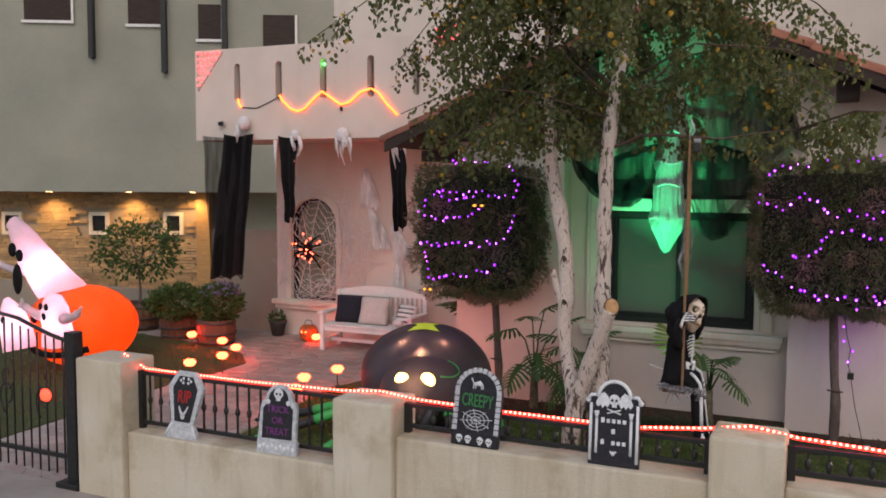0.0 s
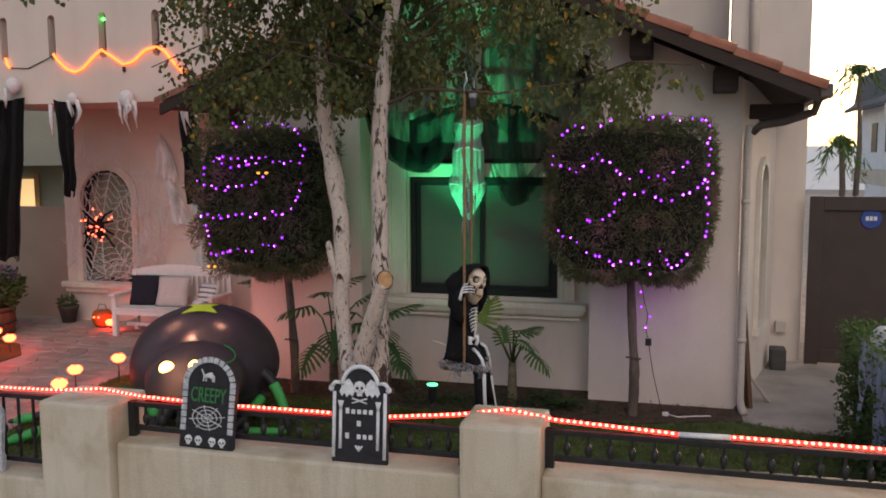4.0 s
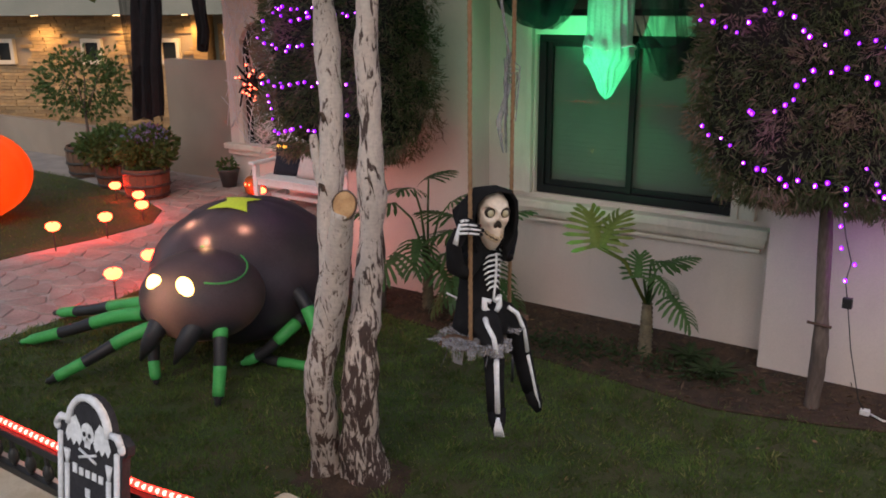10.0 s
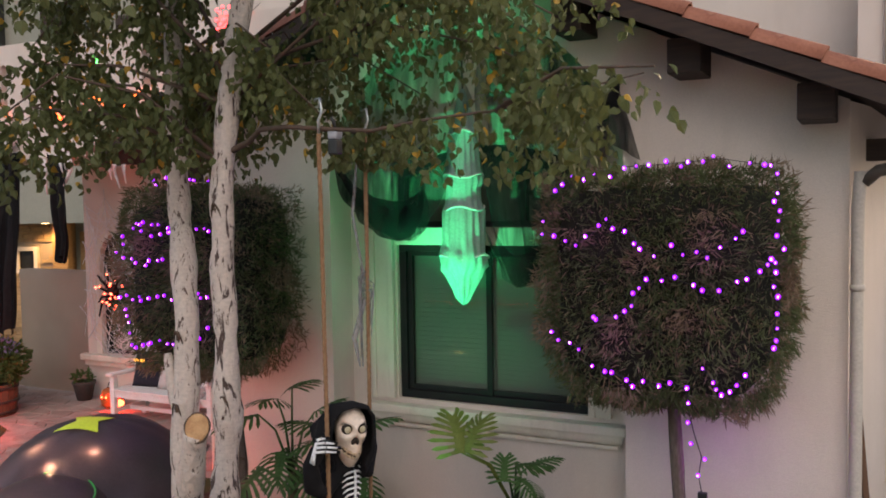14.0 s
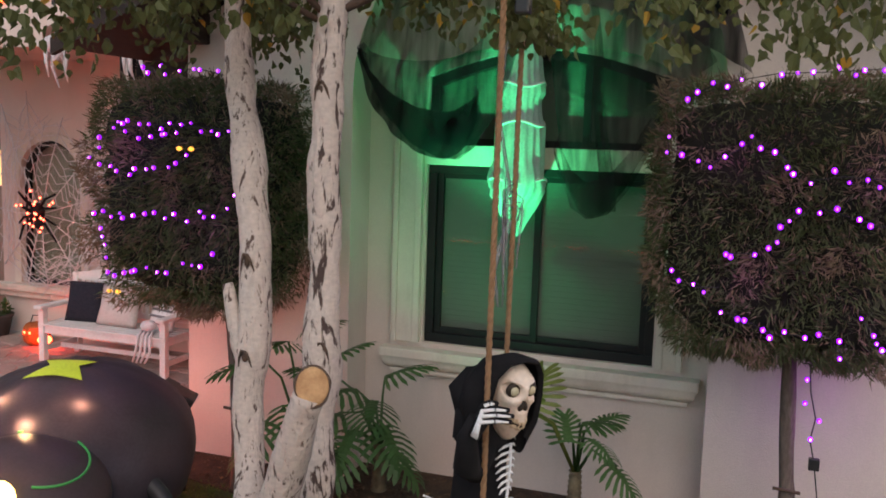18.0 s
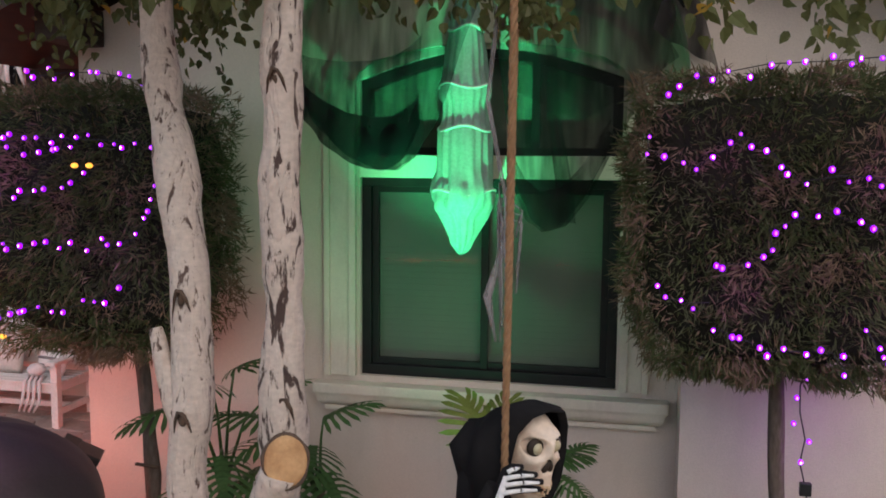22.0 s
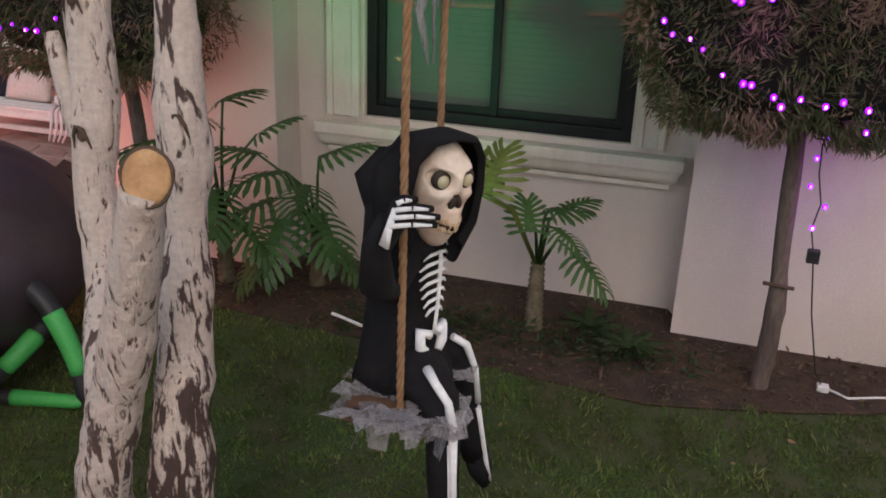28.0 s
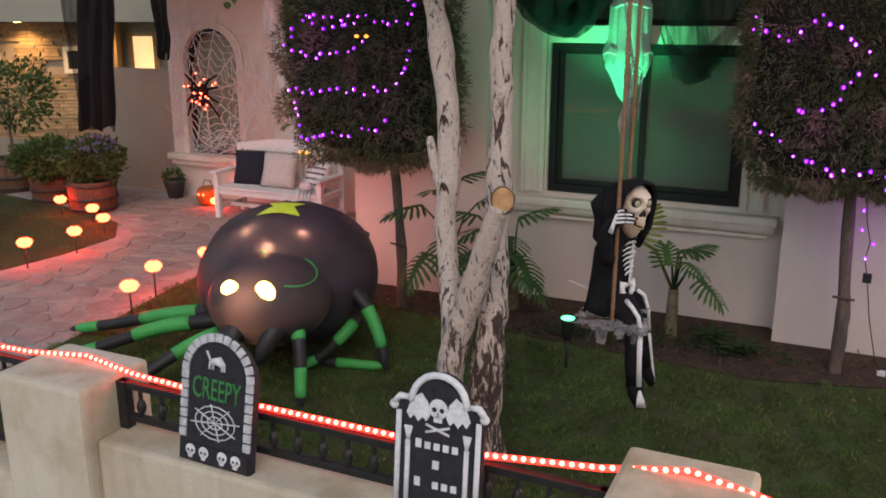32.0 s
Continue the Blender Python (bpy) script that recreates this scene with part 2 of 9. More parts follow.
MULCH = mat("mulch", (0.075, 0.045, 0.028), (0.04, 0.026, 0.018), scale=9, rough=1, bump=1.0, fine=70, c3=(0.13, 0.09, 0.06), grain=0.35)
CONCRETE = mat("concrete", (0.34, 0.3, 0.27), (0.24, 0.21, 0.19), scale=2.2, rough=0.9, bump=0.25, fine=80, c3=(0.18, 0.16, 0.14), grain=0.12)
FLAG = mat("flagstone", (0.4, 0.31, 0.275), (0.29, 0.225, 0.2), scale=4, rough=0.75, bump=0.4, fine=45, grain=0.15, rand=0.25)
MORTAR = mat("mortar", (0.42, 0.36, 0.33), (0.33, 0.285, 0.26), scale=6, rough=0.95, bump=0.4)
IRON = mat("black_iron", (0.018, 0.018, 0.02), (0.03, 0.028, 0.026), scale=20, rough=0.45, bump=0.1, metal=0.3)
WINFRAME = mat("black_window_frame", (0.009, 0.01, 0.011), (0.014, 0.014, 0.014), scale=9, rough=0.5, bump=0.03, spec=0.25)
PANE = glass("window_pane", (0.8, 0.86, 0.82), 1.27)
BLIND = mat("blind_fabric", (0.26, 0.27, 0.25), (0.22, 0.235, 0.22), scale=2, rough=0.8, bump=0.05)
DARKROOM = mat("dark_room", (0.02, 0.02, 0.02), (0.03, 0.03, 0.03))
TIMBER = mat("dark_timber", (0.045, 0.026, 0.018), (0.025, 0.015, 0.012), scale=5, rough=0.7, bump=0.4, stretch=(1, 1, 8))
CLAY = mat("clay_tile", (0.36, 0.14, 0.085), (0.26, 0.09, 0.055), scale=6, rough=0.75, bump=0.3, c3=(0.42, 0.22, 0.14), grain=0.15, rand=0.25)
GUTTER = mat("gutter_brown", (0.11, 0.085, 0.07), (0.08, 0.06, 0.05), scale=6, rough=0.5, bump=0.05)
PIPE = mat("downspout_paint", (0.5, 0.44, 0.38), (0.44, 0.38, 0.33), scale=5, rough=0.55, bump=0.04)
BIRCH = bark("birch_bark", (0.6, 0.5, 0.435), (0.1, 0.06, 0.048), 25, 0.59, (1, 1, 0.3), 0.135, 1.5)
BIRCHLOW = bark("furrowed_birch_bark", (0.6, 0.5, 0.435), (0.07, 0.042, 0.035), 21, 0.575, (1, 1, 0.3), 0.19, 2.0)
TWIG = mat("twig", (0.1, 0.06, 0.04), (0.06, 0.04, 0.03), scale=20, rough=0.8, bump=0.3)
CUTWOOD = mat("cut_wood", (0.52, 0.31, 0.15), (0.36, 0.19, 0.085), scale=16, rough=0.8, bump=0.3, fine=90)
TRUNKBARK = mat("grey_bark", (0.15, 0.11, 0.09), (0.09, 0.065, 0.055), scale=9, rough=0.95, bump=1.0, fine=50, grain=0.3, stretch=(1, 1, 0.3))
LEAF = thin("birch_leaf", (0.11, 0.125, 0.045), 0.35, rough=0.5)
LEAFY = thin("yellow_leaf", (0.5, 0.3, 0.05), 0.4, rough=0.5)
HEDGE = thin("hedge_leaf", (0.1, 0.125, 0.05), 0.25, rough=0.55)
HEDGEB = thin("bronze_hedge_leaf", (0.22, 0.155, 0.1), 0.25, rough=0.55)
# Near-black colour for the shade deep between the leaves.
HEDGESHADE = mat("hedge_inner_shade", (0.012, 0.014, 0.008), (0.02, 0.018, 0.01), scale=14, rough=1, bump=1.0, fine=40)
PALM = thin("palm_leaf", (0.075, 0.15, 0.05), 0.3, rough=0.4)
PALMY = thin("young_palm_leaf", (0.2, 0.24, 0.06), 0.35, rough=0.4)
PALMSTEM = mat("palm_stem", (0.2, 0.16, 0.1), (0.11, 0.09, 0.06), scale=14, rough=0.9, bump=0.8, fine=40, grain=0.25)
ROPE = mat("rope", (0.3, 0.17, 0.09), (0.22, 0.12, 0.06), scale=40, rough=0.9, bump=0.5, fine=160)
GAUZE = sheer("grey_gauze", (0.35, 0.33, 0.34), 0.55, 60)
BLACKCLOTH = mat("black_cloth", (0.008, 0.008, 0.009), (0.014, 0.013, 0.014), scale=12, rough=0.9, bump=0.2, spec=0.15)
BLACKGAUZE = sheer("black_gauze", (0.004, 0.004, 0.005), 0.9, 9, 0.1)
BONE = mat("bone_plastic", (0.68, 0.56, 0.46), (0.56, 0.42, 0.32), scale=14, rough=0.55, bump=0.15)
BONEPRINT = mat("bone_print", (0.75, 0.75, 0.75), (0.66, 0.66, 0.67), scale=20, rough=0.8)
SOCKET = mat("eye_socket", (0.02, 0.012, 0.008), (0.03, 0.018, 0.01))
EYEBALL = mat("eye_ball", (0.44, 0.39, 0.26), (0.36, 0.3, 0.19), scale=30, rough=0.3)
TEETH = mat("teeth", (0.6, 0.46, 0.31), (0.42, 0.29, 0.18), scale=60, rough=0.5)
NYLON = thin("black_nylon", (0.062, 0.053, 0.068), 0.22, rough=0.45, var=0.3, scale=3)
NYLONLEG = mat("black_nylon_leg", (0.02, 0.02, 0.022), (0.03, 0.028, 0.03), scale=6, rough=0.5, bump=0.1)
GREEN = mat("green_nylon", (0.05, 0.42, 0.1), (0.04, 0.34, 0.08), scale=6, rough=0.5, bump=0.1)
LIME = mat("lime_nylon", (0.78, 0.9, 0.06), (0.72, 0.84, 0.05), scale=6, rough=0.5, bump=0.1)
ORANGE = thin("orange_nylon", (0.75, 0.12, 0.02), 0.3, rough=0.45, var=0.15, scale=3)
WHITENYLON = thin("white_nylon", (0.75, 0.62, 0.66), 0.35, rough=0.45, var=0.1, scale=3)
WHITEPAINT = mat("white_paint", (0.74, 0.72, 0.7), (0.68, 0.66, 0.63), scale=8, rough=0.5, bump=0.1)
FOAMBLACK = mat("black_foam", (0.012, 0.012, 0.015), (0.025, 0.022, 0.028), scale=25, rough=0.8, bump=0.4)
FOAMGREY = mat("grey_foam", (0.55, 0.56, 0.58), (0.36, 0.37, 0.4), scale=25, rough=0.85, bump=0.5, grain=0.2)
FOAMWHITE = mat("white_foam", (0.72, 0.72, 0.73), (0.6, 0.6, 0.62), scale=25, rough=0.85, bump=0.4)
RED_INK = mat("red_ink", (0.5, 0.02, 0.02), (0.4, 0.015, 0.015), scale=30, rough=0.7)
GREEN_INK = mat("green_ink", (0.03, 0.22, 0.06), (0.02, 0.17, 0.05), scale=30, rough=0.7)
PURPLE_INK = mat("purple_ink", (0.2, 0.04, 0.2), (0.16, 0.03, 0.16), scale=30, rough=0.7)
WEB = mat("white_web", (0.7, 0.66, 0.66), (0.6, 0.57, 0.57), scale=20, rough=0.9)
CLEARTUBE = glow("lit_rope_tube", (1.0, 0.03, 0.022), 3.0)
LED = glow("red_led", (1.0, 0.085, 0.06), 15)
ORANGELED = glow("orange_led", (1.0, 0.13, 0.025), 4)
PURPLE = glow("purple_bulb", (0.28, 0.0, 0.95), 1.3, (0.9, 2.0))
# Brighter colour for the bulbs' camera side, imitating their washed-out centre.
PURPLECORE = glow("purple_bulb_core", (0.6, 0.12, 1.0), 8, (1.2, 22.0))
STAKELIGHT = glow("stake_globe_light", (1.0, 0.034, 0.013), 25)
SPIDEREYE = glow("spider_eye_light", (1.0, 0.6, 0.16), 5)
REDBULB = glow("red_bulb", (1.0, 0.09, 0.05), 7)
REDLAMP = glow("red_lamp", (1.0, 0.04, 0.02), 3)
PINKBULB = glow("pink_bulb", (1.0, 0.07, 0.08), 3)
YELLOWBULB = glow("yellow_bulb", (1.0, 0.45, 0.06), 0.9)
WARMLAMP = glow("warm_downlight", (1.0, 0.6, 0.25), 6)
GREENLAMP = glow("green_lamp_lens", (0.02, 1.0, 0.3), 4)
WIRE = mat("black_wire", (0.012, 0.014, 0.012), (0.02, 0.02, 0.02), scale=20, rough=0.6)
NAVY = mat("navy_cushion", (0.012, 0.014, 0.024), (0.02, 0.02, 0.03), scale=30, rough=0.95, bump=0.3)
PRINT = mat("printed_cushion", (0.55, 0.5, 0.47), (0.5, 0.45, 0.42), scale=9, rough=0.95, bump=0.2)
PRINTDOT = mat("print_motif", (0.16, 0.15, 0.16), (0.22, 0.2, 0.2), scale=30)
BARREL = mat("barrel_wood", (0.16, 0.085, 0.05), (0.1, 0.055, 0.035), scale=6, rough=0.8, bump=0.4, stretch=(4, 4, 0.6))
HOOP = mat("barrel_hoop", (0.09, 0.085, 0.08), (0.06, 0.05, 0.045), scale=9, rough=0.6, metal=0.6)
POT = mat("dark_pot", (0.06, 0.06, 0.055), (0.04, 0.04, 0.04), scale=7, rough=0.7)
BUSH = thin("bush_leaf", (0.09, 0.15, 0.045), 0.3, rough=0.5)
LAVENDER = thin("lavender_leaf", (0.22, 0.2, 0.36), 0.3, rough=0.6)
NEIGHBOUR = mat("grey_render", (0.33, 0.32, 0.26), (0.26, 0.26, 0.215), scale=0.7, rough=0.9, bump=0.2, fine=60)
LEDGE = mat("ledgestone", (0.4, 0.27, 0.14), (0.25, 0.17, 0.1), scale=5, rough=0.85, bump=0.5, c3=(0.5, 0.36, 0.2), grain=0.2, rand=0.4)
TANWALL = mat("tan_wall", (0.33, 0.26, 0.2), (0.28, 0.22, 0.17), scale=1.5, rough=0.9, bump=0.25, fine=100)
WOODTRIM = mat("oak_trim", (0.4, 0.24, 0.1), (0.3, 0.17, 0.07), scale=6, rough=0.6, stretch=(1, 1, 6))
BROWNGATE = mat("brown_gate_paint", (0.055, 0.036, 0.03), (0.045, 0.03, 0.025), scale=4, rough=0.55, bump=0.1)
SIGNBLUE = mat("sign_blue", (0.03, 0.07, 0.3), (0.03, 0.06, 0.25), scale=9, rough=0.4)
SIDING = mat("white_siding", (0.86, 0.88, 0.9), (0.8, 0.82, 0.85), scale=1.5, rough=0.7, bump=0.1)
SHINGLE = mat("grey_shingle", (0.12, 0.13, 0.15), (0.08, 0.09, 0.1), scale=5, rough=0.9, bump=0.5)
WARMGLASS = glow("lit_window", (1.0, 0.7, 0.34), 0.55)
PLASTICBLACK = mat("black_plastic", (0.015, 0.015, 0.016), (0.022, 0.022, 0.022), scale=20, rough=0.4)


# ---- mesh helpers ----
def part(name, bm, material, parent=None, label="", smooth=False):
    me = bpy.data.meshes.new(name)
    if isinstance(bm, bmesh.types.BMesh):
        bmesh.ops.recalc_face_normals(bm, faces=bm.faces)
        bm.to_mesh(me)
        bm.free()
    else:
        me.from_pydata(*bm)
    for one in material if isinstance(material, (list, tuple)) else [material]:
        me.materials.append(one)
    if smooth:
        me.polygons.foreach_set("use_smooth", [True] * len(me.polygons))
    ob = new(name, me)
    if parent:
        ob.parent = parent
        ob.matrix_parent_inverse = parent.matrix_basis.inverted()
    if label:
        ob["label"] = label
    return ob


def thing(name, place, label, category, group="", kind=""):
    ob = new(name)
    ob.empty_display_size = 0.1
    ob.location = place
    return tagged(ob, label, category, group, kind)


def box(bm, x0, x1, y0, y1, z0, z1, bevel=0.0, m=None):
    r = bmesh.ops.create_cube(bm, size=1.0)["verts"]
    bmesh.ops.scale(bm, vec=(x1 - x0, y1 - y0, z1 - z0), verts=r)
    bmesh.ops.translate(bm, vec=((x0 + x1) / 2, (y0 + y1) / 2, (z0 + z1) / 2), verts=r)
    if bevel:
        edges = list({e for v in r for e in v.link_edges})
        out = bmesh.ops.bevel(bm, geom=edges, offset=bevel, segments=2, profile=0.6, affect="EDGES")
        r = list({v for f in out["faces"] for v in f.verts} | {v for v in r if v.is_valid})
    if m is not None:
        bmesh.ops.transform(bm, matrix=m, verts=r)
    return r


def one_box(*a, **k):
    bm = bmesh.new()
    box(bm, *a, **k)
    return bm


def tube(bm, pts, radii, sides=8, cap=True, mat_index=0):
    """A bent tapered tube along points."""
    pts = [Vector(p) for p in pts]
    if not isinstance(radii, (list, tuple)):
        radii = [radii] * len(pts)
    rings, side = [], None
    for i, p in enumerate(pts):
        d = (pts[min(i + 1, len(pts) - 1)] - pts[max(i - 1, 0)]).normalized()
        if side is None:
            side = d.orthogonal().normalized()
        side = (side - d * side.dot(d))
        side = side.normalized() if side.length > 1e-5 else d.orthogonal().normalized()
        other = d.cross(side)
        rings.append([bm.verts.new(p + radii[i] * (math.cos(a) * side + math.sin(a) * other)) for a in (2 * math.pi * k / sides for k in range(sides))])
    for a, b in zip(rings, rings[1:]):
        for k in range(sides):
            fc = bm.faces.new((a[k], a[(k + 1) % sides], b[(k + 1) % sides], b[k]))
            fc.material_index = mat_index
            fc.smooth = True
    if cap:
        for ring in (rings[0][::-1], rings[-1]):
            bm.faces.new(ring).material_index = mat_index
    return rings


def one_tube(pts, radii, sides=8, cap=True):
    bm = bmesh.new()
    tube(bm, pts, radii, sides, cap)
    return bm


def ball(bm, centre, radius, squash=(1, 1, 1), u=12, v=8, m=None, mat_index=0):
    r = bmesh.ops.create_uvsphere(bm, u_segments=u, v_segments=v, radius=radius)["verts"]
    bmesh.ops.scale(bm, vec=squash, verts=r)
    if m is not None:
        bmesh.ops.transform(bm, matrix=m, verts=r)
    bmesh.ops.translate(bm, vec=centre, verts=r)
    for fc in {f for x in r for f in x.link_faces}:
        fc.smooth = True
        fc.material_index = mat_index
    return r


def one_ball(*a, **k):
    bm = bmesh.new()
    ball(bm, *a, **k)
    return bm


def islands(bm):
    """Splits a mesh into its loose pieces."""
    bm.verts.index_update()
    seen, out = set(), []
    for v0 in bm.verts:
        if v0.index in seen:
            continue
        stack, group = [v0], []
        seen.add(v0.index)
        while stack:
            v = stack.pop()
            group.append(v)
            for e in v.link_edges:
                w = e.other_vert(v)
                if w.index not in seen:
                    seen.add(w.index)
                    stack.append(w)
        ids = {v.index: i for i, v in enumerate(group)}
        one = bmesh.new()
        vs = [one.verts.new(v.co) for v in group]
        for fc in {fc for v in group for fc in v.link_faces}:
            nf = one.faces.new([vs[ids[v.index]] for v in fc.verts])
            nf.material_index, nf.smooth = fc.material_index, fc.smooth
        out.append(one)
    bm.free()
    return out


def lathe(bm, profile, centre=(0, 0, 0), sides=16, mat_index=0):
    rings = [[bm.verts.new((centre[0] + r * math.cos(2 * math.pi * k / sides), centre[1] + r * math.sin(2 * math.pi * k / sides), centre[2] + z)) for k in range(sides)] for r, z in profile]
    for a, b in zip(rings, rings[1:]):
        for k in range(sides):
            fc = bm.faces.new((a[k], a[(k + 1) % sides], b[(k + 1) % sides], b[k]))
            fc.smooth = True
            fc.material_index = mat_index
    bm.faces.new(rings[0][::-1]).material_index = mat_index
    bm.faces.new(rings[-1]).material_index = mat_index


def one_lathe(*a, **k):
    bm = bmesh.new()
    lathe(bm, *a, **k)
    return bm


def slab(outline, y0, y1):
    """A flat shape, drawn as (x, z), between two y."""
    bm = bmesh.new()
    a = [bm.verts.new((x, y0, z)) for x, z in outline]
    b = [bm.verts.new((x, y1, z)) for x, z in outline]
    bm.faces.new(a)
    bm.faces.new(b[::-1])
    n = len(a)
    for k in range(n):
        bm.faces.new((a[k], b[k], b[(k + 1) % n], a[(k + 1) % n]))
    return bm


def flat(outline, z0, z1):
    """A flat shape, drawn as (x, y), between two heights."""
    bm = bmesh.new()
    a = [bm.verts.new((x, y, z1)) for x, y in outline]
    b = [bm.verts.new((x, y, z0)) for x, y in outline]
    bm.faces.new(a)
    bm.faces.new(b[::-1])
    n = len(a)
    for k in range(n):
        bm.faces.new((a[k], b[k], b[(k + 1) % n], a[(k + 1) % n]))
    return bm


def ring_wall(outer, inner, y0, y1):
    """A wall between an outer outline and a hole with as many corners, both as (x, z)."""
    bm = bmesh.new()
    n = len(outer)
    v = [[bm.verts.new((x, y, z)) for x, z in line] for line in (outer, inner) for y in (y0, y1)]
    of, ob_, jf, jb = v
    for k in range(n):
        j = (k + 1) % n
        for quad in ((of[k], of[j], jf[j], jf[k]), (ob_[k], jb[k], jb[j], ob_[j]), (of[k], ob_[k], ob_[j], of[j]), (jf[k], jf[j], jb[j], jb[k])):
            if len({x.co.to_tuple(5) for x in quad}) == 4:
                bm.faces.new(quad)
    return bm


def leaves(centres, along, across, length, width, fold=0.0):
    """Many small leaves: four corners each, as vertex and face lists."""
    c, a, b = (np.asarray(v, float) for v in (centres, along, across))
    a = a / (np.linalg.norm(a, axis=1, keepdims=True) + 1e-9)
    b = b - a * (a * b).sum(1, keepdims=True)
    b = b / (np.linalg.norm(b, axis=1, keepdims=True) + 1e-9)
    n = np.cross(a, b)
    le, wi = np.reshape(length, (-1, 1)), np.reshape(width, (-1, 1))
    v = np.stack([c, c + a * le * 0.45 + b * wi / 2 + n * wi * fold, c + a * le, c + a * le * 0.45 - b * wi / 2 + n * wi * fold], 1).reshape(-1, 3)
    k = np.arange(len(c))[:, None] * 4
    return v.tolist(), [], (k + np.array([[0, 1, 2, 3]])).tolist()


def ovate(centres, along, across, length, width, fold=0.0):
    """Broad pointed leaves: two halves folded along the midrib."""
    c, a, b = (np.asarray(v, float) for v in (centres, along, across))
    a = a / (np.linalg.norm(a, axis=1, keepdims=True) + 1e-9)
    b = b - a * (a * b).sum(1, keepdims=True)
    b = b / (np.linalg.norm(b, axis=1, keepdims=True) + 1e-9)
    n = np.cross(a, b)
    le, wi = np.reshape(length, (-1, 1)), np.reshape(width, (-1, 1))
    rim = [c + a * le * t + s * b * wi * w + n * wi * fold * w * 2 for s, t, w in ((1, 0.16, 0.42), (1, 0.5, 0.44), (-1, 0.5, 0.44), (-1, 0.16, 0.42))]
    v = np.stack([c, rim[0], rim[1], c + a * le - n * le * 0.12, rim[2], rim[3]], 1).reshape(-1, 3)
    k = np.arange(len(c))[:, None] * 6
    return v.tolist(), [], np.concatenate([k + np.array([[0, 1, 2, 3]]), k + np.array([[0, 3, 4, 5]])]).tolist()


def unit(n, rng):
    v = rng.normal(size=(n, 3))
    return v / np.linalg.norm(v, axis=1, keepdims=True)


def lettering(text, size, m, material, parent, label="", depth=0.004):
    cu = bpy.data.curves.new("letters", "FONT")
    cu.body, cu.size, cu.extrude, cu.align_x, cu.align_y, cu.resolution_u = text, size, depth, "CENTER", "CENTER", 3
    tmp = bpy.data.objects.new("letters", cu)
    scene.collection.objects.link(tmp)
    bpy.context.view_layer.update()
    me = bpy.data.meshes.new_from_object(tmp)
    bpy.data.objects.remove(tmp)
    me.transform(m)
    me.materials.clear()
    me.materials.append(material)
    ob = new("lettering", me)
    ob.parent = parent
    ob.matrix_parent_inverse = parent.matrix_basis.inverted()
    if label:
        ob["label"] = label
    return ob


# ---- ground ----
tagged(part("ground", flat([(-90, -90), (90, -90), (90, 120), (-90, 120)], -0.4, 0.0), CONCRETE), "pale worn concrete ground reaching to the distance", "ground", kind="structure")
tagged(part("pavement", flat([(-16, -6), (8, -6), (8, 5.2), (-16, 5.2)], -0.3, 0.225), CONCRETE), "grey concrete pavement along the front fence", "pavement", kind="structure")
PATH_EDGE_R = [(-5.7, 5.25), (-5.85, 7.4), (-5.92, 8.4), (-6.05, 9.1), (-6.1, 9.7), (-5.9, 10.4), (-4.6, 10.6)]
PATH_EDGE_L = [(-8.0, 5.25), (-8.15, 8.9), (-8.05, 9.7), (-8.1, 10.5), (-8.6, 11.05), (-9.5, 11.4), (-11.5, 11.7)]
lawn = tagged(part("lawn", flat([*PATH_EDGE_R, (-4.6, 9.75), (-3.4, 9.5), (-2.0, 9.4), (-0.6, 9.28), (0.5, 9.6), (1.0, 9.75), (1.5, 9.55), (3.4, 9.4), (3.4, 5.25)], -0.2, G), LAWN), "short green front lawn", "lawn", kind="structure")
lawn_left = tagged(part("lawn", flat([(-16, 5.25), *PATH_EDGE_L, (-16, 11.9)], -0.2, G), LAWN), "short green lawn beside the paved path", "lawn", kind="structure")
bed = tagged(part("planting_bed", flat([(-4.6, 9.75), (-4.6, 10.3), (-3.2, 10.3), (-3.1, 10.5), (-0.6, 10.5), (-0.5, 10.3), (1.0, 10.3), (1.0, 9.75), (0.5, 9.6), (-0.6, 9.28), (-2.0, 9.4), (-3.4, 9.5)], -0.2, G + 0.012), MULCH), "dark mulch planting bed along the house wall", "flower bed", kind="structure")
path = tagged(part("paved_path", flat([*PATH_EDGE_R, (-4.5, 10.6), (-4.5, 13.0), (-11.5, 13.0), *PATH_EDGE_L[::-1]], -0.2, G - 0.012), MORTAR), "irregular reddish flagstone path widening to the porch", "path", kind="structure")
tagged(part("side_path", flat([(1.0, 9.75), (1.5, 9.55), (3.4, 9.4), (3.4, 14), (1.0, 14)], -0.2, G - 0.01), CONCRETE), "stained concrete side path leading to the gate", "path", kind="structure")
edging = one_tube([(-0.9, 9.3, G + 0.004), (-0.6, 9.28, G + 0.012), (0.0, 9.43, G + 0.012), (0.5, 9.6, G + 0.008)], 0.011, 6)
tagged(part("bed_edging", edging, MULCH), "thin buried edging strip between lawn and bed", "edging", kind="structure")

# ---- gabled wing ----
AX, AR, SPRING = -1.83, 1.28, 2.95
arch = [(AX - AR * math.cos(a), SPRING + AR * math.sin(a)) for a in (math.pi * k / 20 for k in range(21))]
gable = [(-4.5, -0.2), (AX - AR, -0.2), *arch, (AX + AR, -0.2), (0.93, -0.2), (0.93, 3.42), (AX, 4.62), (-4.5, 3.42)]
tagged(part("wall_gable", slab(gable, 10.15, 10.48), STUCCO), "beige stucco gable wall with an arched recess round the window", "wall", kind="structure")
tagged(part("wall_wing_west", one_box(-4.5, -4.25, 10.48, 12.9, -0.2, 3.42), STUCCO), "beige stucco side wall of the wing", "wall", kind="structure")
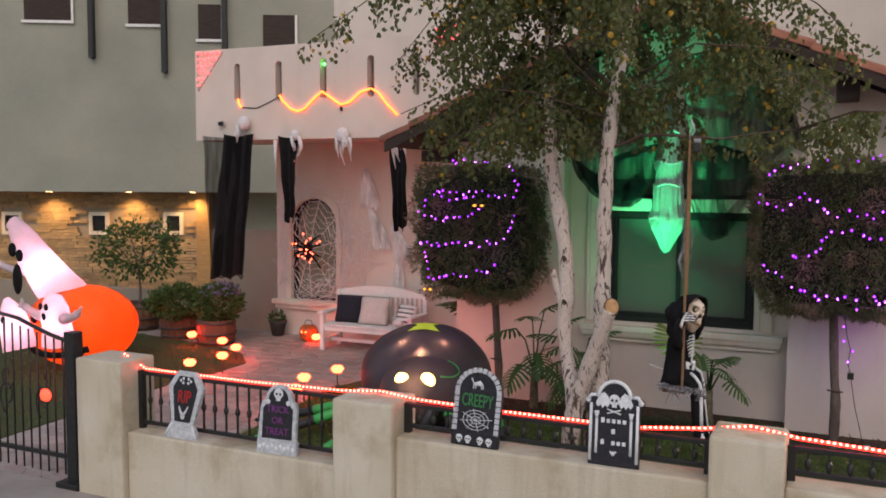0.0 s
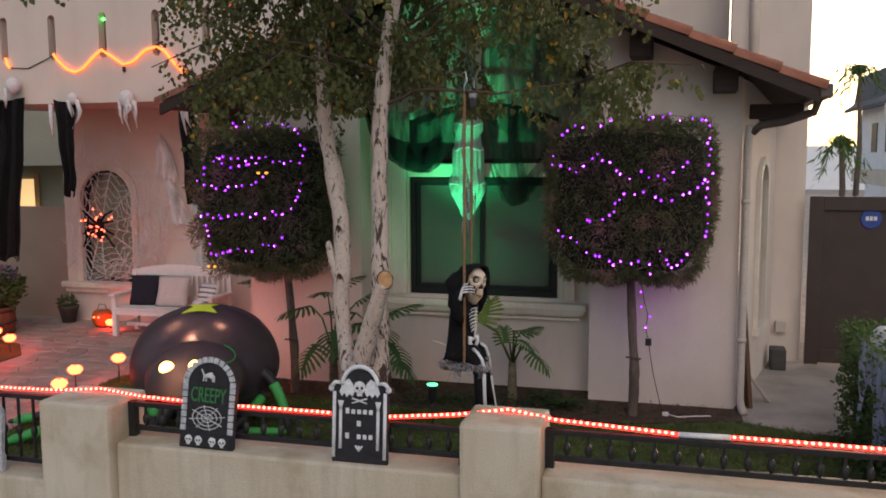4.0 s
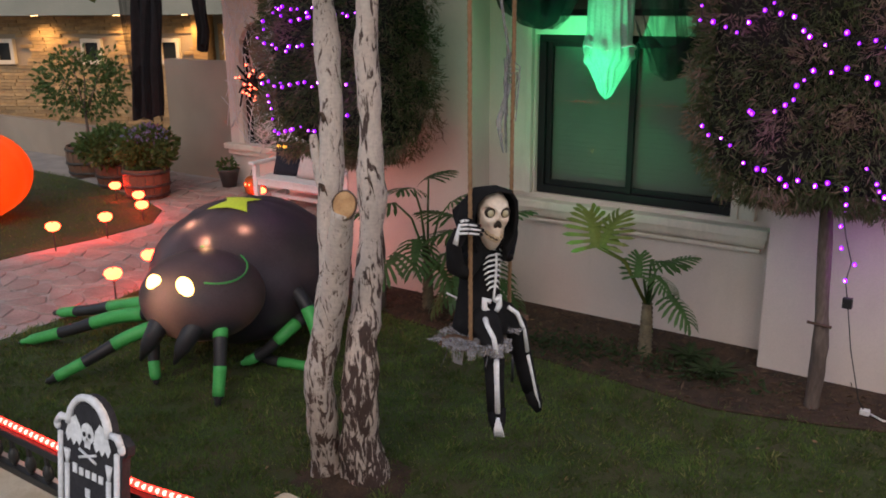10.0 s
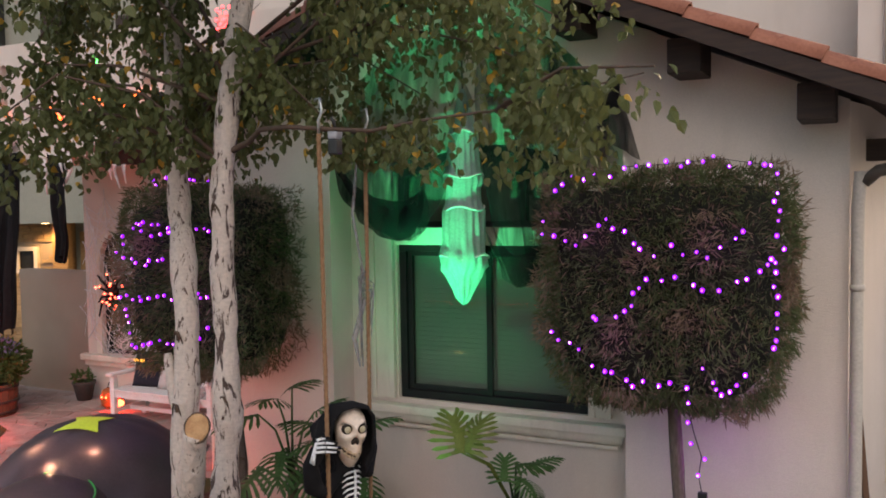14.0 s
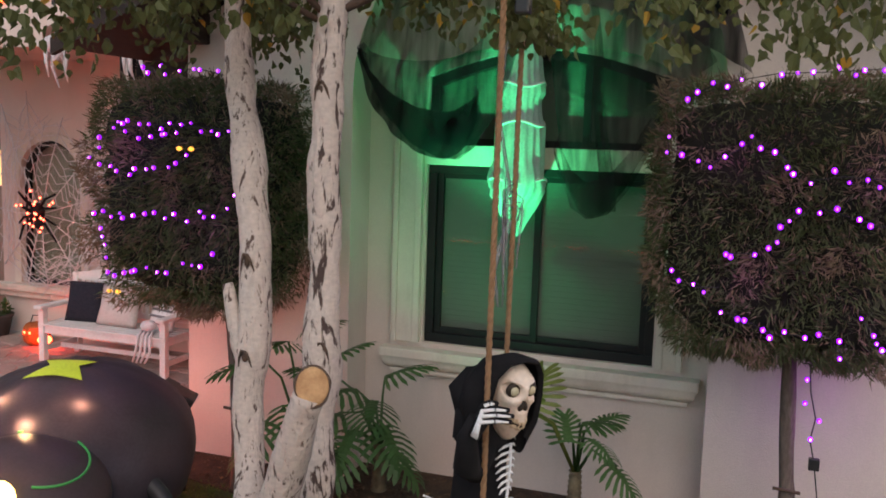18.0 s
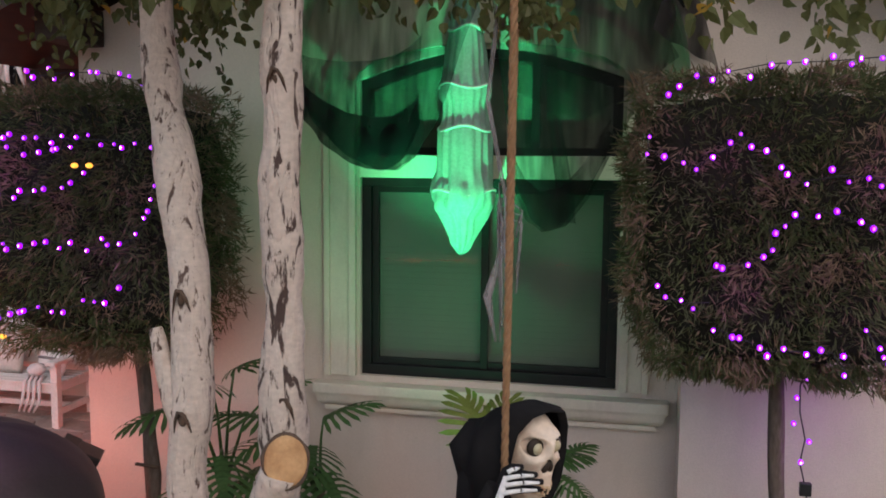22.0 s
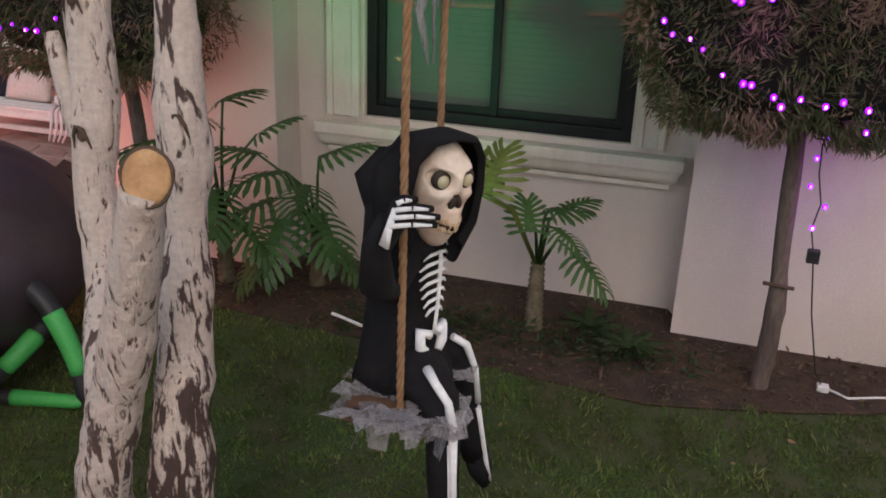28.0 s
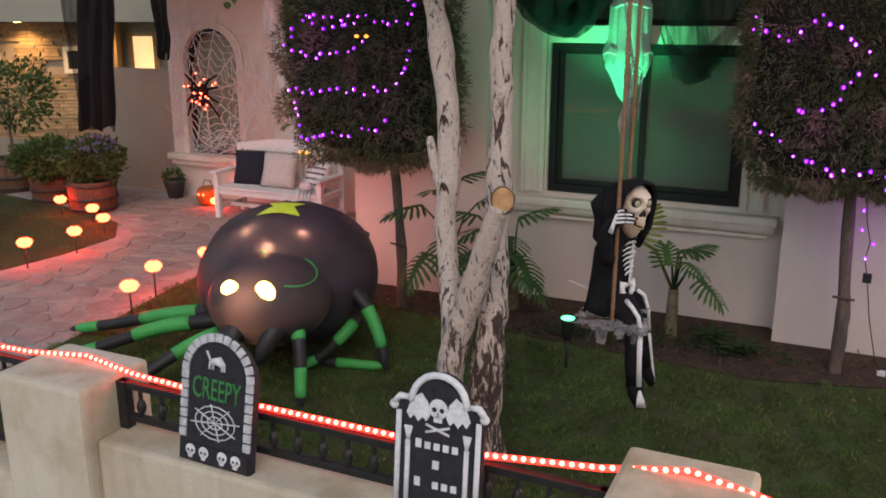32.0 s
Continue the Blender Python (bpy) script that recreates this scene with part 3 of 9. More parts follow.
side = thing("wall_wing_east", (0.8, 10.5, 0), "beige stucco side wall with a tall arched window", "wall", kind="structure")
ES = Matrix.Translation((0.93, 10.15, 0)) @ Matrix.Rotation(radians(-13.2), 4, "Z")  # the wall runs back at a slight angle
E0, E1, EZ0, EZ1 = 1.16, 1.66, 0.72, 2.3
earch = [((E0 + E1) / 2 - 0.25 * math.cos(a), EZ1 + 0.25 * math.sin(a)) for a in (math.pi * k / 12 for k in range(13))]


def east(outline, x0, x1):
    """An upright plate in the side wall's own frame; outline in its length and height."""
    bm = bmesh.new()
    a, b = ([bm.verts.new(ES @ Vector((x, y, z))) for y, z in outline] for x in (x0, x1))
    bm.faces.new(a)
    bm.faces.new(b)
    for k in range(len(a)):
        bm.faces.new((a[k], a[(k + 1) % len(a)], b[(k + 1) % len(a)], b[k]))
    bmesh.ops.recalc_face_normals(bm, faces=bm.faces)
    return bm


part("wall_panel", east([(0.012, -0.2), (E0, -0.2), (E0, 3.41), (0.012, 3.41)], -0.25, 0), STUCCO, side)
part("wall_panel", east([(E1, -0.2), (2.5, -0.2), (2.5, 3.41), (E1, 3.41)], -0.25, 0), STUCCO, side)
part("wall_panel", east([(E0, -0.2), (E1, -0.2), (E1, EZ0), (E0, EZ0)], -0.25, 0), STUCCO, side)
part("wall_panel", east([*earch, (E1, 3.41), (E0, 3.41)], -0.25, 0), STUCCO, side)
part("dark_pane", east([(E0, EZ0), (E1, EZ0), *earch[::-1]], -0.05, -0.03), WINFRAME, side)
for y0, y1 in ((E0 - 0.09, E0), (E1, E1 + 0.09)):
    part("casing", east([(y0, EZ0), (y1, EZ0), (y1, EZ1), (y0, EZ1)], 0.002, 0.045), CREAM, side)
for a, b in zip(earch, earch[1:]):
    cy_ = (E0 + E1) / 2
    part("casing", east([a, b, (cy_ + (b[0] - cy_) * 1.36, EZ1 + (b[1] - EZ1) * 1.36), (cy_ + (a[0] - cy_) * 1.36, EZ1 + (a[1] - EZ1) * 1.36)], 0.002, 0.045), CREAM, side)
part("casing", east([(E0 - 0.12, EZ0 - 0.09), (E1 + 0.12, EZ0 - 0.09), (E1 + 0.12, EZ0 - 0.003), (E0 - 0.12, EZ0 - 0.003)], 0.002, 0.07), CREAM, side)

# recess behind the arch, with the window
W0, W1, WZ0, WZ1, TZ0 = -2.645, -0.935, 1.085, 2.43, 2.58
warch = [(W0 + (W1 - W0) * k / 12, 3.07 + 0.19 * math.sin(math.pi * k / 12)) for k in range(13)]
niche = thing("wall_recess", (AX, 10.48, 0), "cream stucco back of the arched recess", "wall", kind="structure")
part("wall_panel", one_box(-3.3, W0, 10.48, 10.62, -0.2, 3.07), STUCCO, niche)
part("wall_panel", one_box(W1, -0.4, 10.48, 10.62, -0.2, 3.07), STUCCO, niche)
part("wall_panel", one_box(W0, W1, 10.48, 10.62, -0.2, WZ0), STUCCO, niche)
part("wall_panel", slab([(-3.3, 3.07), *warch, (-0.4, 3.07), (-0.4, 4.5), (-3.3, 4.5)], 10.48, 10.62), STUCCO, niche)
for x0, x1, y0 in ((W0 - 0.2, W0 - 0.02, 10.44), (W0 - 0.24, W0 - 0.2, 10.42), (W0 - 0.07, W0 - 0.02, 10.425), (W1 + 0.02, W1 + 0.16, 10.44), (W1 + 0.16, W1 + 0.2, 10.42), (W1 + 0.02, W1 + 0.07, 10.425)):
    part("casing", one_box(x0, x1, y0, 10.478, WZ0, 3.07, 0.006), CREAM, niche)
outer_arch = [(AX - 1.04 * math.cos(a), 3.07 + 0.5 * math.sin(a)) for a in (math.pi * k / 16 for k in range(17))]
inner_arch = [(AX + 0.04 - 0.87 * math.cos(a), 3.07 + 0.22 * math.sin(a)) for a in (math.pi * k / 16 for k in range(16, -1, -1))]
part("arch_casing", slab([*outer_arch, *inner_arch], 10.44, 10.478), CREAM, niche)
part("transom_bar", one_box(W0, W1, 10.46, 10.6, WZ1, TZ0, 0.008), CREAM, niche, "pale bar between the sashes and the arched light")

sill = thing("window_sill", (AX, 10.4, 0.95), "moulded cream stucco window sill", "window sill", kind="structure")
part("ledge", one_box(-2.95, -0.605, 10.35, 10.478, 0.972, 1.046, 0.012), CREAM, sill)
cove = [(10.478, 0.9715), (10.365, 0.9715), (10.37, 0.957), *[(10.43 - 0.058 * math.cos(a), 0.955 - 0.07 * math.sin(a)) for a in (k * math.pi / 16 for k in range(1, 9))], (10.478, 0.883)]
bm = bmesh.new()
ends_ = [[bm.verts.new((x + s_ * max(0.0, y - 10.365), y, z)) for y, z in cove] for x, s_ in ((-2.93, 0.8), (-0.625, -0.8))]
for e_ in ends_:
    bm.faces.new(e_)
for k in range(len(cove)):
    bm.faces.new((ends_[0][k], ends_[0][(k + 1) % len(cove)], ends_[1][(k + 1) % len(cove)], ends_[1][k]))
bmesh.ops.recalc_face_normals(bm, faces=bm.faces)
part("moulding", bm, CREAM, sill, "hollow cove under the ledge")
part("moulding", one_box(-2.88, -0.675, 10.41, 10.478, 0.85, 0.883, 0.01), CREAM, sill)

window = thing("window_1", (AX, 10.5, 1.07), "large black-framed window with two sliding sashes under an arched light", "window", kind="structure")
for x0, x1, z0, z1 in ((W0, W1, WZ0, WZ0 + 0.07), (W0, W1, WZ1 - 0.06, WZ1), (W0, W0 + 0.065, WZ0 + 0.07, WZ1 - 0.06), (W1 - 0.065, W1, WZ0 + 0.07, WZ1 - 0.06)):
    part("frame", one_box(x0, x1, 10.52, 10.61, z0, z1, 0.005), WINFRAME, window)
for x0, x1, y0 in ((W0 + 0.065, W0 + 0.11, 10.55), (AX - 0.0, AX + 0.05, 10.54), (W1 - 0.11, W1 - 0.065, 10.56)):
    part("sash_stile", one_box(x0, x1, y0, y0 + 0.04, WZ0 + 0.07, WZ1 - 0.06, 0.004), WINFRAME, window)
for x0, x1, y0 in ((W0 + 0.11, AX, 10.552), (AX + 0.05, W1 - 0.11, 10.562)):
    part("sash_rail", one_box(x0, x1, y0, y0 + 0.036, WZ0 + 0.07, WZ0 + 0.115, 0.004), WINFRAME, window)
    part("sash_rail", one_box(x0, x1, y0, y0 + 0.036, WZ1 - 0.1, WZ1 - 0.06, 0.004), WINFRAME, window)
    pane = part("pane", one_box(x0, x1, y0 + 0.016, y0 + 0.02, WZ0 + 0.115, WZ1 - 0.1), PANE, window)
    pane.visible_shadow = False
top_out = [(W0, TZ0), *warch, (W1, TZ0)]
top_in = [(W0 + 0.06, TZ0 + 0.05), *[(AX + 0.04 + (x - AX - 0.04) * 0.925, z - 0.06) for x, z in warch], (W1 - 0.06, TZ0 + 0.05)]
part("arched_frame", ring_wall(top_out, top_in, 10.52, 10.61), WINFRAME, window)
part("mullion", one_box(AX + 0.32, AX + 0.37, 10.53, 10.6, TZ0 + 0.05, 3.19), WINFRAME, window)
pane = part("arched_pane", slab(top_in, 10.565, 10.57), PANE, window)
pane.visible_shadow = False
blind = thing("window_blind", (AX, 10.7, 1.0), "closed grey horizontal blind behind the window glass", "blind")
slat = None
for k in range(52):
    z = 1.05 + k * 0.042
    if slat is None:
        slat = part("slat", one_box(W0 - 0.04, W1 + 0.04, -0.002, 0.002, -0.0225, 0.0225, m=pose(0, 0, 0, 6)), BLIND, blind)
        slat.location = (0, 10.6445, z)
    else:
        ob = new("slat", slat.data)
        ob.parent, ob.matrix_parent_inverse, ob.location = blind, slat.matrix_parent_inverse, (0, 10.6445, z)
# Added unseen panel; its near-black colour stands in for the unlit room.
tagged(part("panel_behind_blind", one_box(-3.3, -0.4, 10.75, 10.8, 0, 4.5), DARKROOM), "near-black panel added for the unlit room behind the blind", "wall", kind="structure")

# ---- roof of the wing ----
roof = thing("roof_wing", (AX, 10.5, 4.7), "red clay barrel tile roof on dark timber rafters", "roof", kind="structure")
SL = (4.62 - 3.42) / (0.93 - AX)  # rise per metre
def roof_z(x, lift=0.0):
    return 4.62 + lift - SL * abs(x - AX)
for s in (-1, 1):
    x1 = AX + s * 3.38
    part("soffit_board", slab([(AX, 4.66), (x1, roof_z(x1) + 0.04), (x1, roof_z(x1) + 0.08), (AX, 4.7)], 9.55, 13.2), TIMBER, roof)
    part("barge_board", slab([(AX, 4.60), (x1, roof_z(x1) - 0.02), (x1, roof_z(x1) + 0.1), (AX, 4.72)], 9.5, 9.55), TIMBER, roof, "dark timber barge board")
    for d in (0.98, 1.78, 2.58):
        xc = AX + s * d
        part("rafter_end", one_box(xc - 0.11, xc + 0.11, 9.74, 10.15, roof_z(xc) - 0.23, roof_z(xc) - 0.0, 0.012), TIMBER, roof, "dark square timber corbel")
    for k in range(4):
        y0 = 10.55 + k * 0.6
        part("eave_rafter", one_box(min(AX + s * 2.8, x1), max(AX + s * 2.8, x1), y0, y0 + 0.1, roof_z(x1) - 0.12, roof_z(x1) + 0.03), TIMBER, roof)
# tiles: half pipes, one mesh shared by all
tm = bmesh.new()
prof = [(0.1 * math.cos(math.pi * k / 6), 0.1 * math.sin(math.pi * k / 6)) for k in range(7)]
rows_ = [[tm.verts.new((e * 0.44, x * (1 - 0.15 * e), z * (1 - 0.15 * e) + (0.0 if e else 0.012))) for x, z in prof] for e in (0, 1)]
for k in range(6):
    tm.faces.new((rows_[0][k], rows_[0][k + 1], rows_[1][k + 1], rows_[1][k])).smooth = True
    inner = [tm.verts.new(v.co * 1.0 + Vector((0, 0, -0.014))) for v in (rows_[0][k], rows_[0][k + 1])]
    tm.faces.new((rows_[0][k + 1], rows_[0][k], inner[0], inner[1]))
tile = None
for s in (1, -1):
    for j in range(15):
        for i in range(8):
            d0 = 3.42 - 0.4 * i
            x = AX + s * d0
            y = 9.58 + 0.2 * j
            m = Matrix.Translation((x, y, roof_z(x) + 0.1)) @ Matrix.Rotation(0 if s < 0 else math.pi, 4, "Z") @ Matrix.Rotation(-math.atan(SL), 4, "Y")
            if tile is None:
                tile = part("roof_tile", tm, CLAY, roof)
                me_tile = tile.data
                tile.matrix_basis = m
            else:
                ob = new("roof_tile", me_tile)
                ob.parent, ob.matrix_parent_inverse, ob.matrix_basis = roof, tile.matrix_parent_inverse, m
gut = thing("gutter", (1.5, 10.5, 3.2), "brown metal eaves gutter with a swept outlet pipe", "gutter", kind="structure")
part("channel", one_box(1.52, 1.66, 9.5, 13, 3.17, 3.3, 0.02), GUTTER, gut)
part("outlet", one_tube([(1.58, 9.8, 3.18), (1.55, 9.85, 3.06), (1.3, 9.98, 2.98), (1.1, 10.06, 2.95), (1.02, 10.08, 2.88)], 0.04, 10), GUTTER, gut)
part("downspout", one_tube([(1.0, 10.08, 2.95), (0.985, 10.08, 2.7), (0.985, 10.08, 0.2), (1.0, 10.05, 0.1), (1.03, 9.98, G)], 0.04, 10), PIPE, gut, "pale painted downspout")
for z in (0.8, 2.2):
    part("strap", one_lathe([(0.046, -0.02), (0.046, 0.02)], (0.985, 10.08, z), 12), PIPE, gut)

# ---- main house behind ----
tagged(part("wall_main_east", one_box(0.93, 1.86, 12.6, 12.9, -0.2, 7.2), STUCCO), "tall beige stucco house wall", "wall", kind="structure")
tagged(part("wall_upper", one_box(-8.2, 0.93, 13.2, 13.5, 3.0, 7.2), STUCCO), "beige upper storey wall behind the porch", "wall", kind="structure")
tagged(part("wall_east_return", one_box(1.6, 1.86, 12.9, 20, -0.2, 7.2), STUCCO), "beige stucco wall along the side passage", "wall", kind="structure")
tagged(part("trim_pipe", one_tube([(1.2, 12.56, 2.9), (1.2, 12.56, 7.2)], 0.06, 10), CREAM), "pale vertical pipe on the upper wall", "pipe", kind="structure")

# ---- porch ----
porch = thing("porch_canopy", (-7, 11.5, 3.37), "pinkish stucco porch canopy with upright slots", "canopy", kind="structure")
PX0, PX1, PY, PZ0, PZ1 = -9.82, -4.2, 11.5, 3.42, 4.88
slots = [-8.97, -8.17, -7.35, -6.52, -5.76]
edge = PX0
for x in slots:
    part("front_panel", one_box(edge, x - 0.06, PY, PY + 0.14, PZ0, PZ1), STUCCO, porch)
    z0, z1 = 4.08, 4.58
    low = [(x - 0.06, PZ0), (x + 0.06, PZ0), *[(x + 0.06 * math.cos(a), z0 - 0.06 * math.sin(a)) for a in (math.pi * k / 8 for k in range(9))]]
    top = [(x + 0.06, PZ1), (x - 0.06, PZ1), *[(x - 0.06 * math.cos(a), z1 + 0.06 * math.sin(a)) for a in (math.pi * k / 8 for k in range(9))]]
    part("front_panel", slab(low, PY, PY + 0.14), STUCCO, porch)
    part("front_panel", slab(top, PY, PY + 0.14), STUCCO, porch)
    edge = x + 0.06
part("front_panel", one_box(edge, PX1, PY, PY + 0.14, PZ0, PZ1), STUCCO, porch)
part("slot_backing", one_box(PX0 + 0.1, PX1, PY + 0.3, PY + 0.34, PZ0 + 0.1, PZ1 - 0.1), STUCCO, porch)
part("side_panel", one_box(PX0, PX0 + 0.14, PY + 0.14, 13.2, PZ0, PZ1), STUCCO, porch)
part("soffit", one_box(PX0 + 0.14, PX1, PY + 0.14, 13.2, PZ0, PZ0 + 0.1), STUCCO, porch, "pinkish stucco soffit")
cx0, cx1, cz0, czs = -8.9, -7.97, 0.68, 2.0
webarch = [((cx0 + cx1) / 2 - 0.465 * math.cos(a), czs + 0.465 * math.sin(a)) for a in (math.pi * k / 14 for k in range(15))]
front = thing("wall_porch", (-7, 12.9, 0), "pinkish stucco porch wall with an arched window opening", "wall", kind="structure")
part("wall_panel", one_box(-9.22, cx0, 12.9, 13.15, -0.2, 3.42), STUCCO, front)
part("wall_panel", one_box(cx1, -4.25, 12.9, 13.15, -0.2, 3.42), STUCCO, front)
part("wall_panel", one_box(cx0, cx1, 12.9, 13.15, -0.2, cz0), STUCCO, front)
part("wall_panel", slab([*webarch, (cx1, 3.42), (cx0, 3.42)], 12.9, 13.15), STUCCO, front)
part("return_wall", one_box(-9.22, -8.97, 13.15, 16, -0.2, 3.42), STUCCO, front)
wide = [(x * 1 + (x - (cx0 + cx1) / 2) * 0.22, z + (0.1 if z > czs + 0.01 else 0.0)) for x, z in webarch]
part("arch_casing", slab([*wide, *webarch[::-1]], 12.86, 12.898), CREAM, front)
part("casing", one_box(cx0 - 0.1, cx0, 12.86, 12.898, cz0, czs), CREAM, front)
part("casing", one_box(cx1, cx1 + 0.1, 12.86, 12.898, cz0, czs), CREAM, front)
part("sill", one_box(-9.27, -7.7, 12.78, 12.898, 0.58, 0.67, 0.015), CREAM, front, "moulded stucco sill")
part("sill_moulding", one_box(-9.23, -7.76, 12.83, 12.898, 0.5, 0.58, 0.015), CREAM, front)
win2 = thing("window_2", (-8.3, 13.0, 0.7), "small arched black window with a pale curtain", "window", kind="structure")
inner2 = [((cx0 + cx1) / 2 + (x - (cx0 + cx1) / 2) * 0.88, z - 0.05) for x, z in webarch]
part("frame", ring_wall([(cx0, cz0), *webarch, (cx1, cz0)], [(cx0 + 0.055, cz0 + 0.05), *inner2, (cx1 - 0.055, cz0 + 0.05)], 12.95, 13.02), WINFRAME, win2)
p2 = part("pane", slab([(cx0 + 0.055, cz0 + 0.05), *inner2, (cx1 - 0.055, cz0 + 0.05)], 12.98, 12.985), PANE, win2)
p2.visible_shadow = False
part("curtain", one_box(cx0, cx1, 13.1, 13.12, cz0, 2.5), mat("pale_curtain", (0.5, 0.47, 0.42), (0.4, 0.38, 0.34), scale=3, stretch=(8, 1, 0.3)), win2, "pale curtain")

# ---- walls and neighbour to the west ----
tagged(part("wall_garden", one_box(-10.75, -9.22, 12.98, 13.16, -0.2, 1.86), TANWALL), "tan stucco garden wall beside the porch", "wall", kind="structure")
tagged(part("wall_low", one_box(-18, -10.75, 13.0, 13.14, -0.2, 0.62), TANWALL), "low tan stucco boundary wall", "wall", kind="structure")
U = Vector((0.88, 0.475, 0)).normalized()
NB = Matrix(((U.x, -U.y, 0, -15.7), (U.y, U.x, 0, 15.1), (0, 0, 1, 0), (0, 0, 0, 1)))
nb = thing("neighbour_house", NB.translation, "modern grey rendered house with a lit ledgestone ground floor", "house")
part("upper_wall", one_box(-8, 7.5, -1.0, 6, 2.5, 9, m=NB), NEIGHBOUR, nb)
part("stone_backing", one_box(-8, 2.2, 0.0, 0.4, -0.2, 2.5, m=NB), TANWALL, nb)
part("corner_post", one_box(2.2, 2.5, -0.15, 0.35, -0.2, 2.5, m=NB), WOODTRIM, nb)
part("entry_wall", one_box(2.5, 7.5, 0.3, 0.5, -0.2, 2.5, m=NB), NEIGHBOUR, nb)
part("lit_door", one_box(2.72, 3.12, 0.24, 0.3, 0.3, 2.2, m=NB), WARMGLASS, nb, "glowing glazed door")
part("door_frame", one_box(2.62, 2.72, 0.2, 0.3, 0.0, 2.3, m=NB), WOODTRIM, nb)
part("door_frame", one_box(3.12, 3.22, 0.2, 0.3, 0.0, 2.3, m=NB), WOODTRIM, nb)
for s0 in (-3.9, -1.98, -0.03, 1.66):
    w = part("window", one_box(s0 - 0.15, s0 + 0.15, -0.05, -0.03, 1.58, 1.94, m=NB), WINFRAME, nb)
    for a in (one_box(s0 - 0.22, s0 - 0.15, -0.12, 0, 1.5, 2.02, m=NB), one_box(s0 + 0.15, s0 + 0.22, -0.12, 0, 1.5, 2.02, m=NB), one_box(s0 - 0.15, s0 + 0.15, -0.12, 0, 1.94, 2.02, m=NB), one_box(s0 - 0.15, s0 + 0.15, -0.12, 0, 1.5, 1.58, m=NB)):
        part("frame", a, CREAM, w)
for s0, s1, z0, z1 in ((-1.2, -0.2, 6.2, 7.2), (1.0, 1.72, 6.15, 7.0), (2.5, 3.0, 5.85, 6.6), (3.9, 4.6, 5.7, 6.4)):
    w = part("window", one_box(s0, s1, -1.03, -1.0, z0, z1, m=NB), TIMBER, nb)
    part("frame", one_box(s0 - 0.05, s1 + 0.05, -1.06, -1.03, z0 - 0.06, z0, m=NB), WHITEPAINT, w)
    part("frame", one_box(s1, s1 + 0.05, -1.06, -1.03, z0, z1, m=NB), WHITEPAINT, w)
for s0, z0 in ((0.24, 5.4), (1.78, 5.1), (3.08, 5.3)):
    part("fin", one_box(s0 - 0.05, s0 + 0.05, -1.2, -1.0, z0, 9, m=NB), IRON, nb, "slim dark metal fin")
for s0 in (-4.6, -2.8, -0.99, 0.77, 2.2):
    part("downlight", one_box(s0 - 0.05, s0 + 0.05, -0.5, -0.4, 2.485, 2.499, m=NB), WARMLAMP, nb)
    pl = NB @ Vector((s0, -0.45, 2.42))
    lamp = new("downlight_lamp", bpy.data.lights.new("downlight_lamp", "SPOT"))
    lamp.data.energy, lamp.data.color, lamp.data.spot_size, lamp.data.spot_blend, lamp.data.shadow_soft_size = 45, (1.0, 0.62, 0.26), radians(120), 0.8, 0.05
    lamp.matrix_world = look(pl, pl + NB.to_3x3() @ Vector((0, 0.28, -1.0)))

# ---- side gate and what lies to the east ----
gate = thing("side_gate", (2.5, 12.5, 0), "dark brown timber side gate with a round blue sign", "gate")
part("gate_panel", one_box(1.95, 3.1, 12.48, 12.54, 0.08, 2.12, 0.008), BROWNGATE, gate)
for x0, x1, z0, z1 in ((1.9, 2.06, 0.05, 2.15), (2.98, 3.14, 0.05, 2.15), (2.06, 2.98, 1.98, 2.15), (2.06, 2.98, 0.08, 0.25)):
    part("gate_stile", one_box(x0, x1, 12.44, 12.48, z0, z1, 0.008), BROWNGATE, gate)
sg = part("sign", one_lathe([(0.12, 0), (0.125, 0.012), (0.12, 0.016)], (0, 0, 0), 8), SIGNBLUE, gate, "blue eight-sided plate with pale bars")
sg.data.transform(pose(2.6, 12.478, 1.88, 90, 0, 0))
for k in (-1, 0, 1):
    part("mark", one_box(2.6 + k * 0.045 - 0.017, 2.6 + k * 0.045 + 0.017, 12.456, 12.462, 1.86, 1.91), WHITEPAINT, sg)
part("latch", one_box(3.02, 3.05, 12.4, 12.44, 1.15, 1.32, 0.004), IRON, gate)
tagged(part("fence_post", one_box(3.16, 3.36, 12.4, 12.6, 0, 2.35, 0.01), SIDING), "pale painted post beside the gate", "post")


# ---- front fence ----
PIL = [(-5.66, -5.18, 1.335), (-3.235, -2.77, 1.268), (-0.712, -0.3, 1.326), (1.79, 2.19, 1.335)]
for x0, x1, z in PIL:
    bm = one_box(x0, x1, 5.1, 5.48, -0.3, z, 0.022)
    tagged(part("fence_pillar", bm, WALLCAP), "square cream stucco fence pillar with worn rounded edges", "pillar", "pillars of the front fence")
for x0, x1, z in ((-5.18, -3.235, 0.768), (-2.77, -0.712, 1.036), (-0.3, 1.79, 1.067)):
    tagged(part("low_wall", one_box(x0, x1, 5.16, 5.41, -0.3, z, 0.02), WALLCAP), "low stained cream stucco wall under the railing", "wall", "low walls of the front fence", "structure")


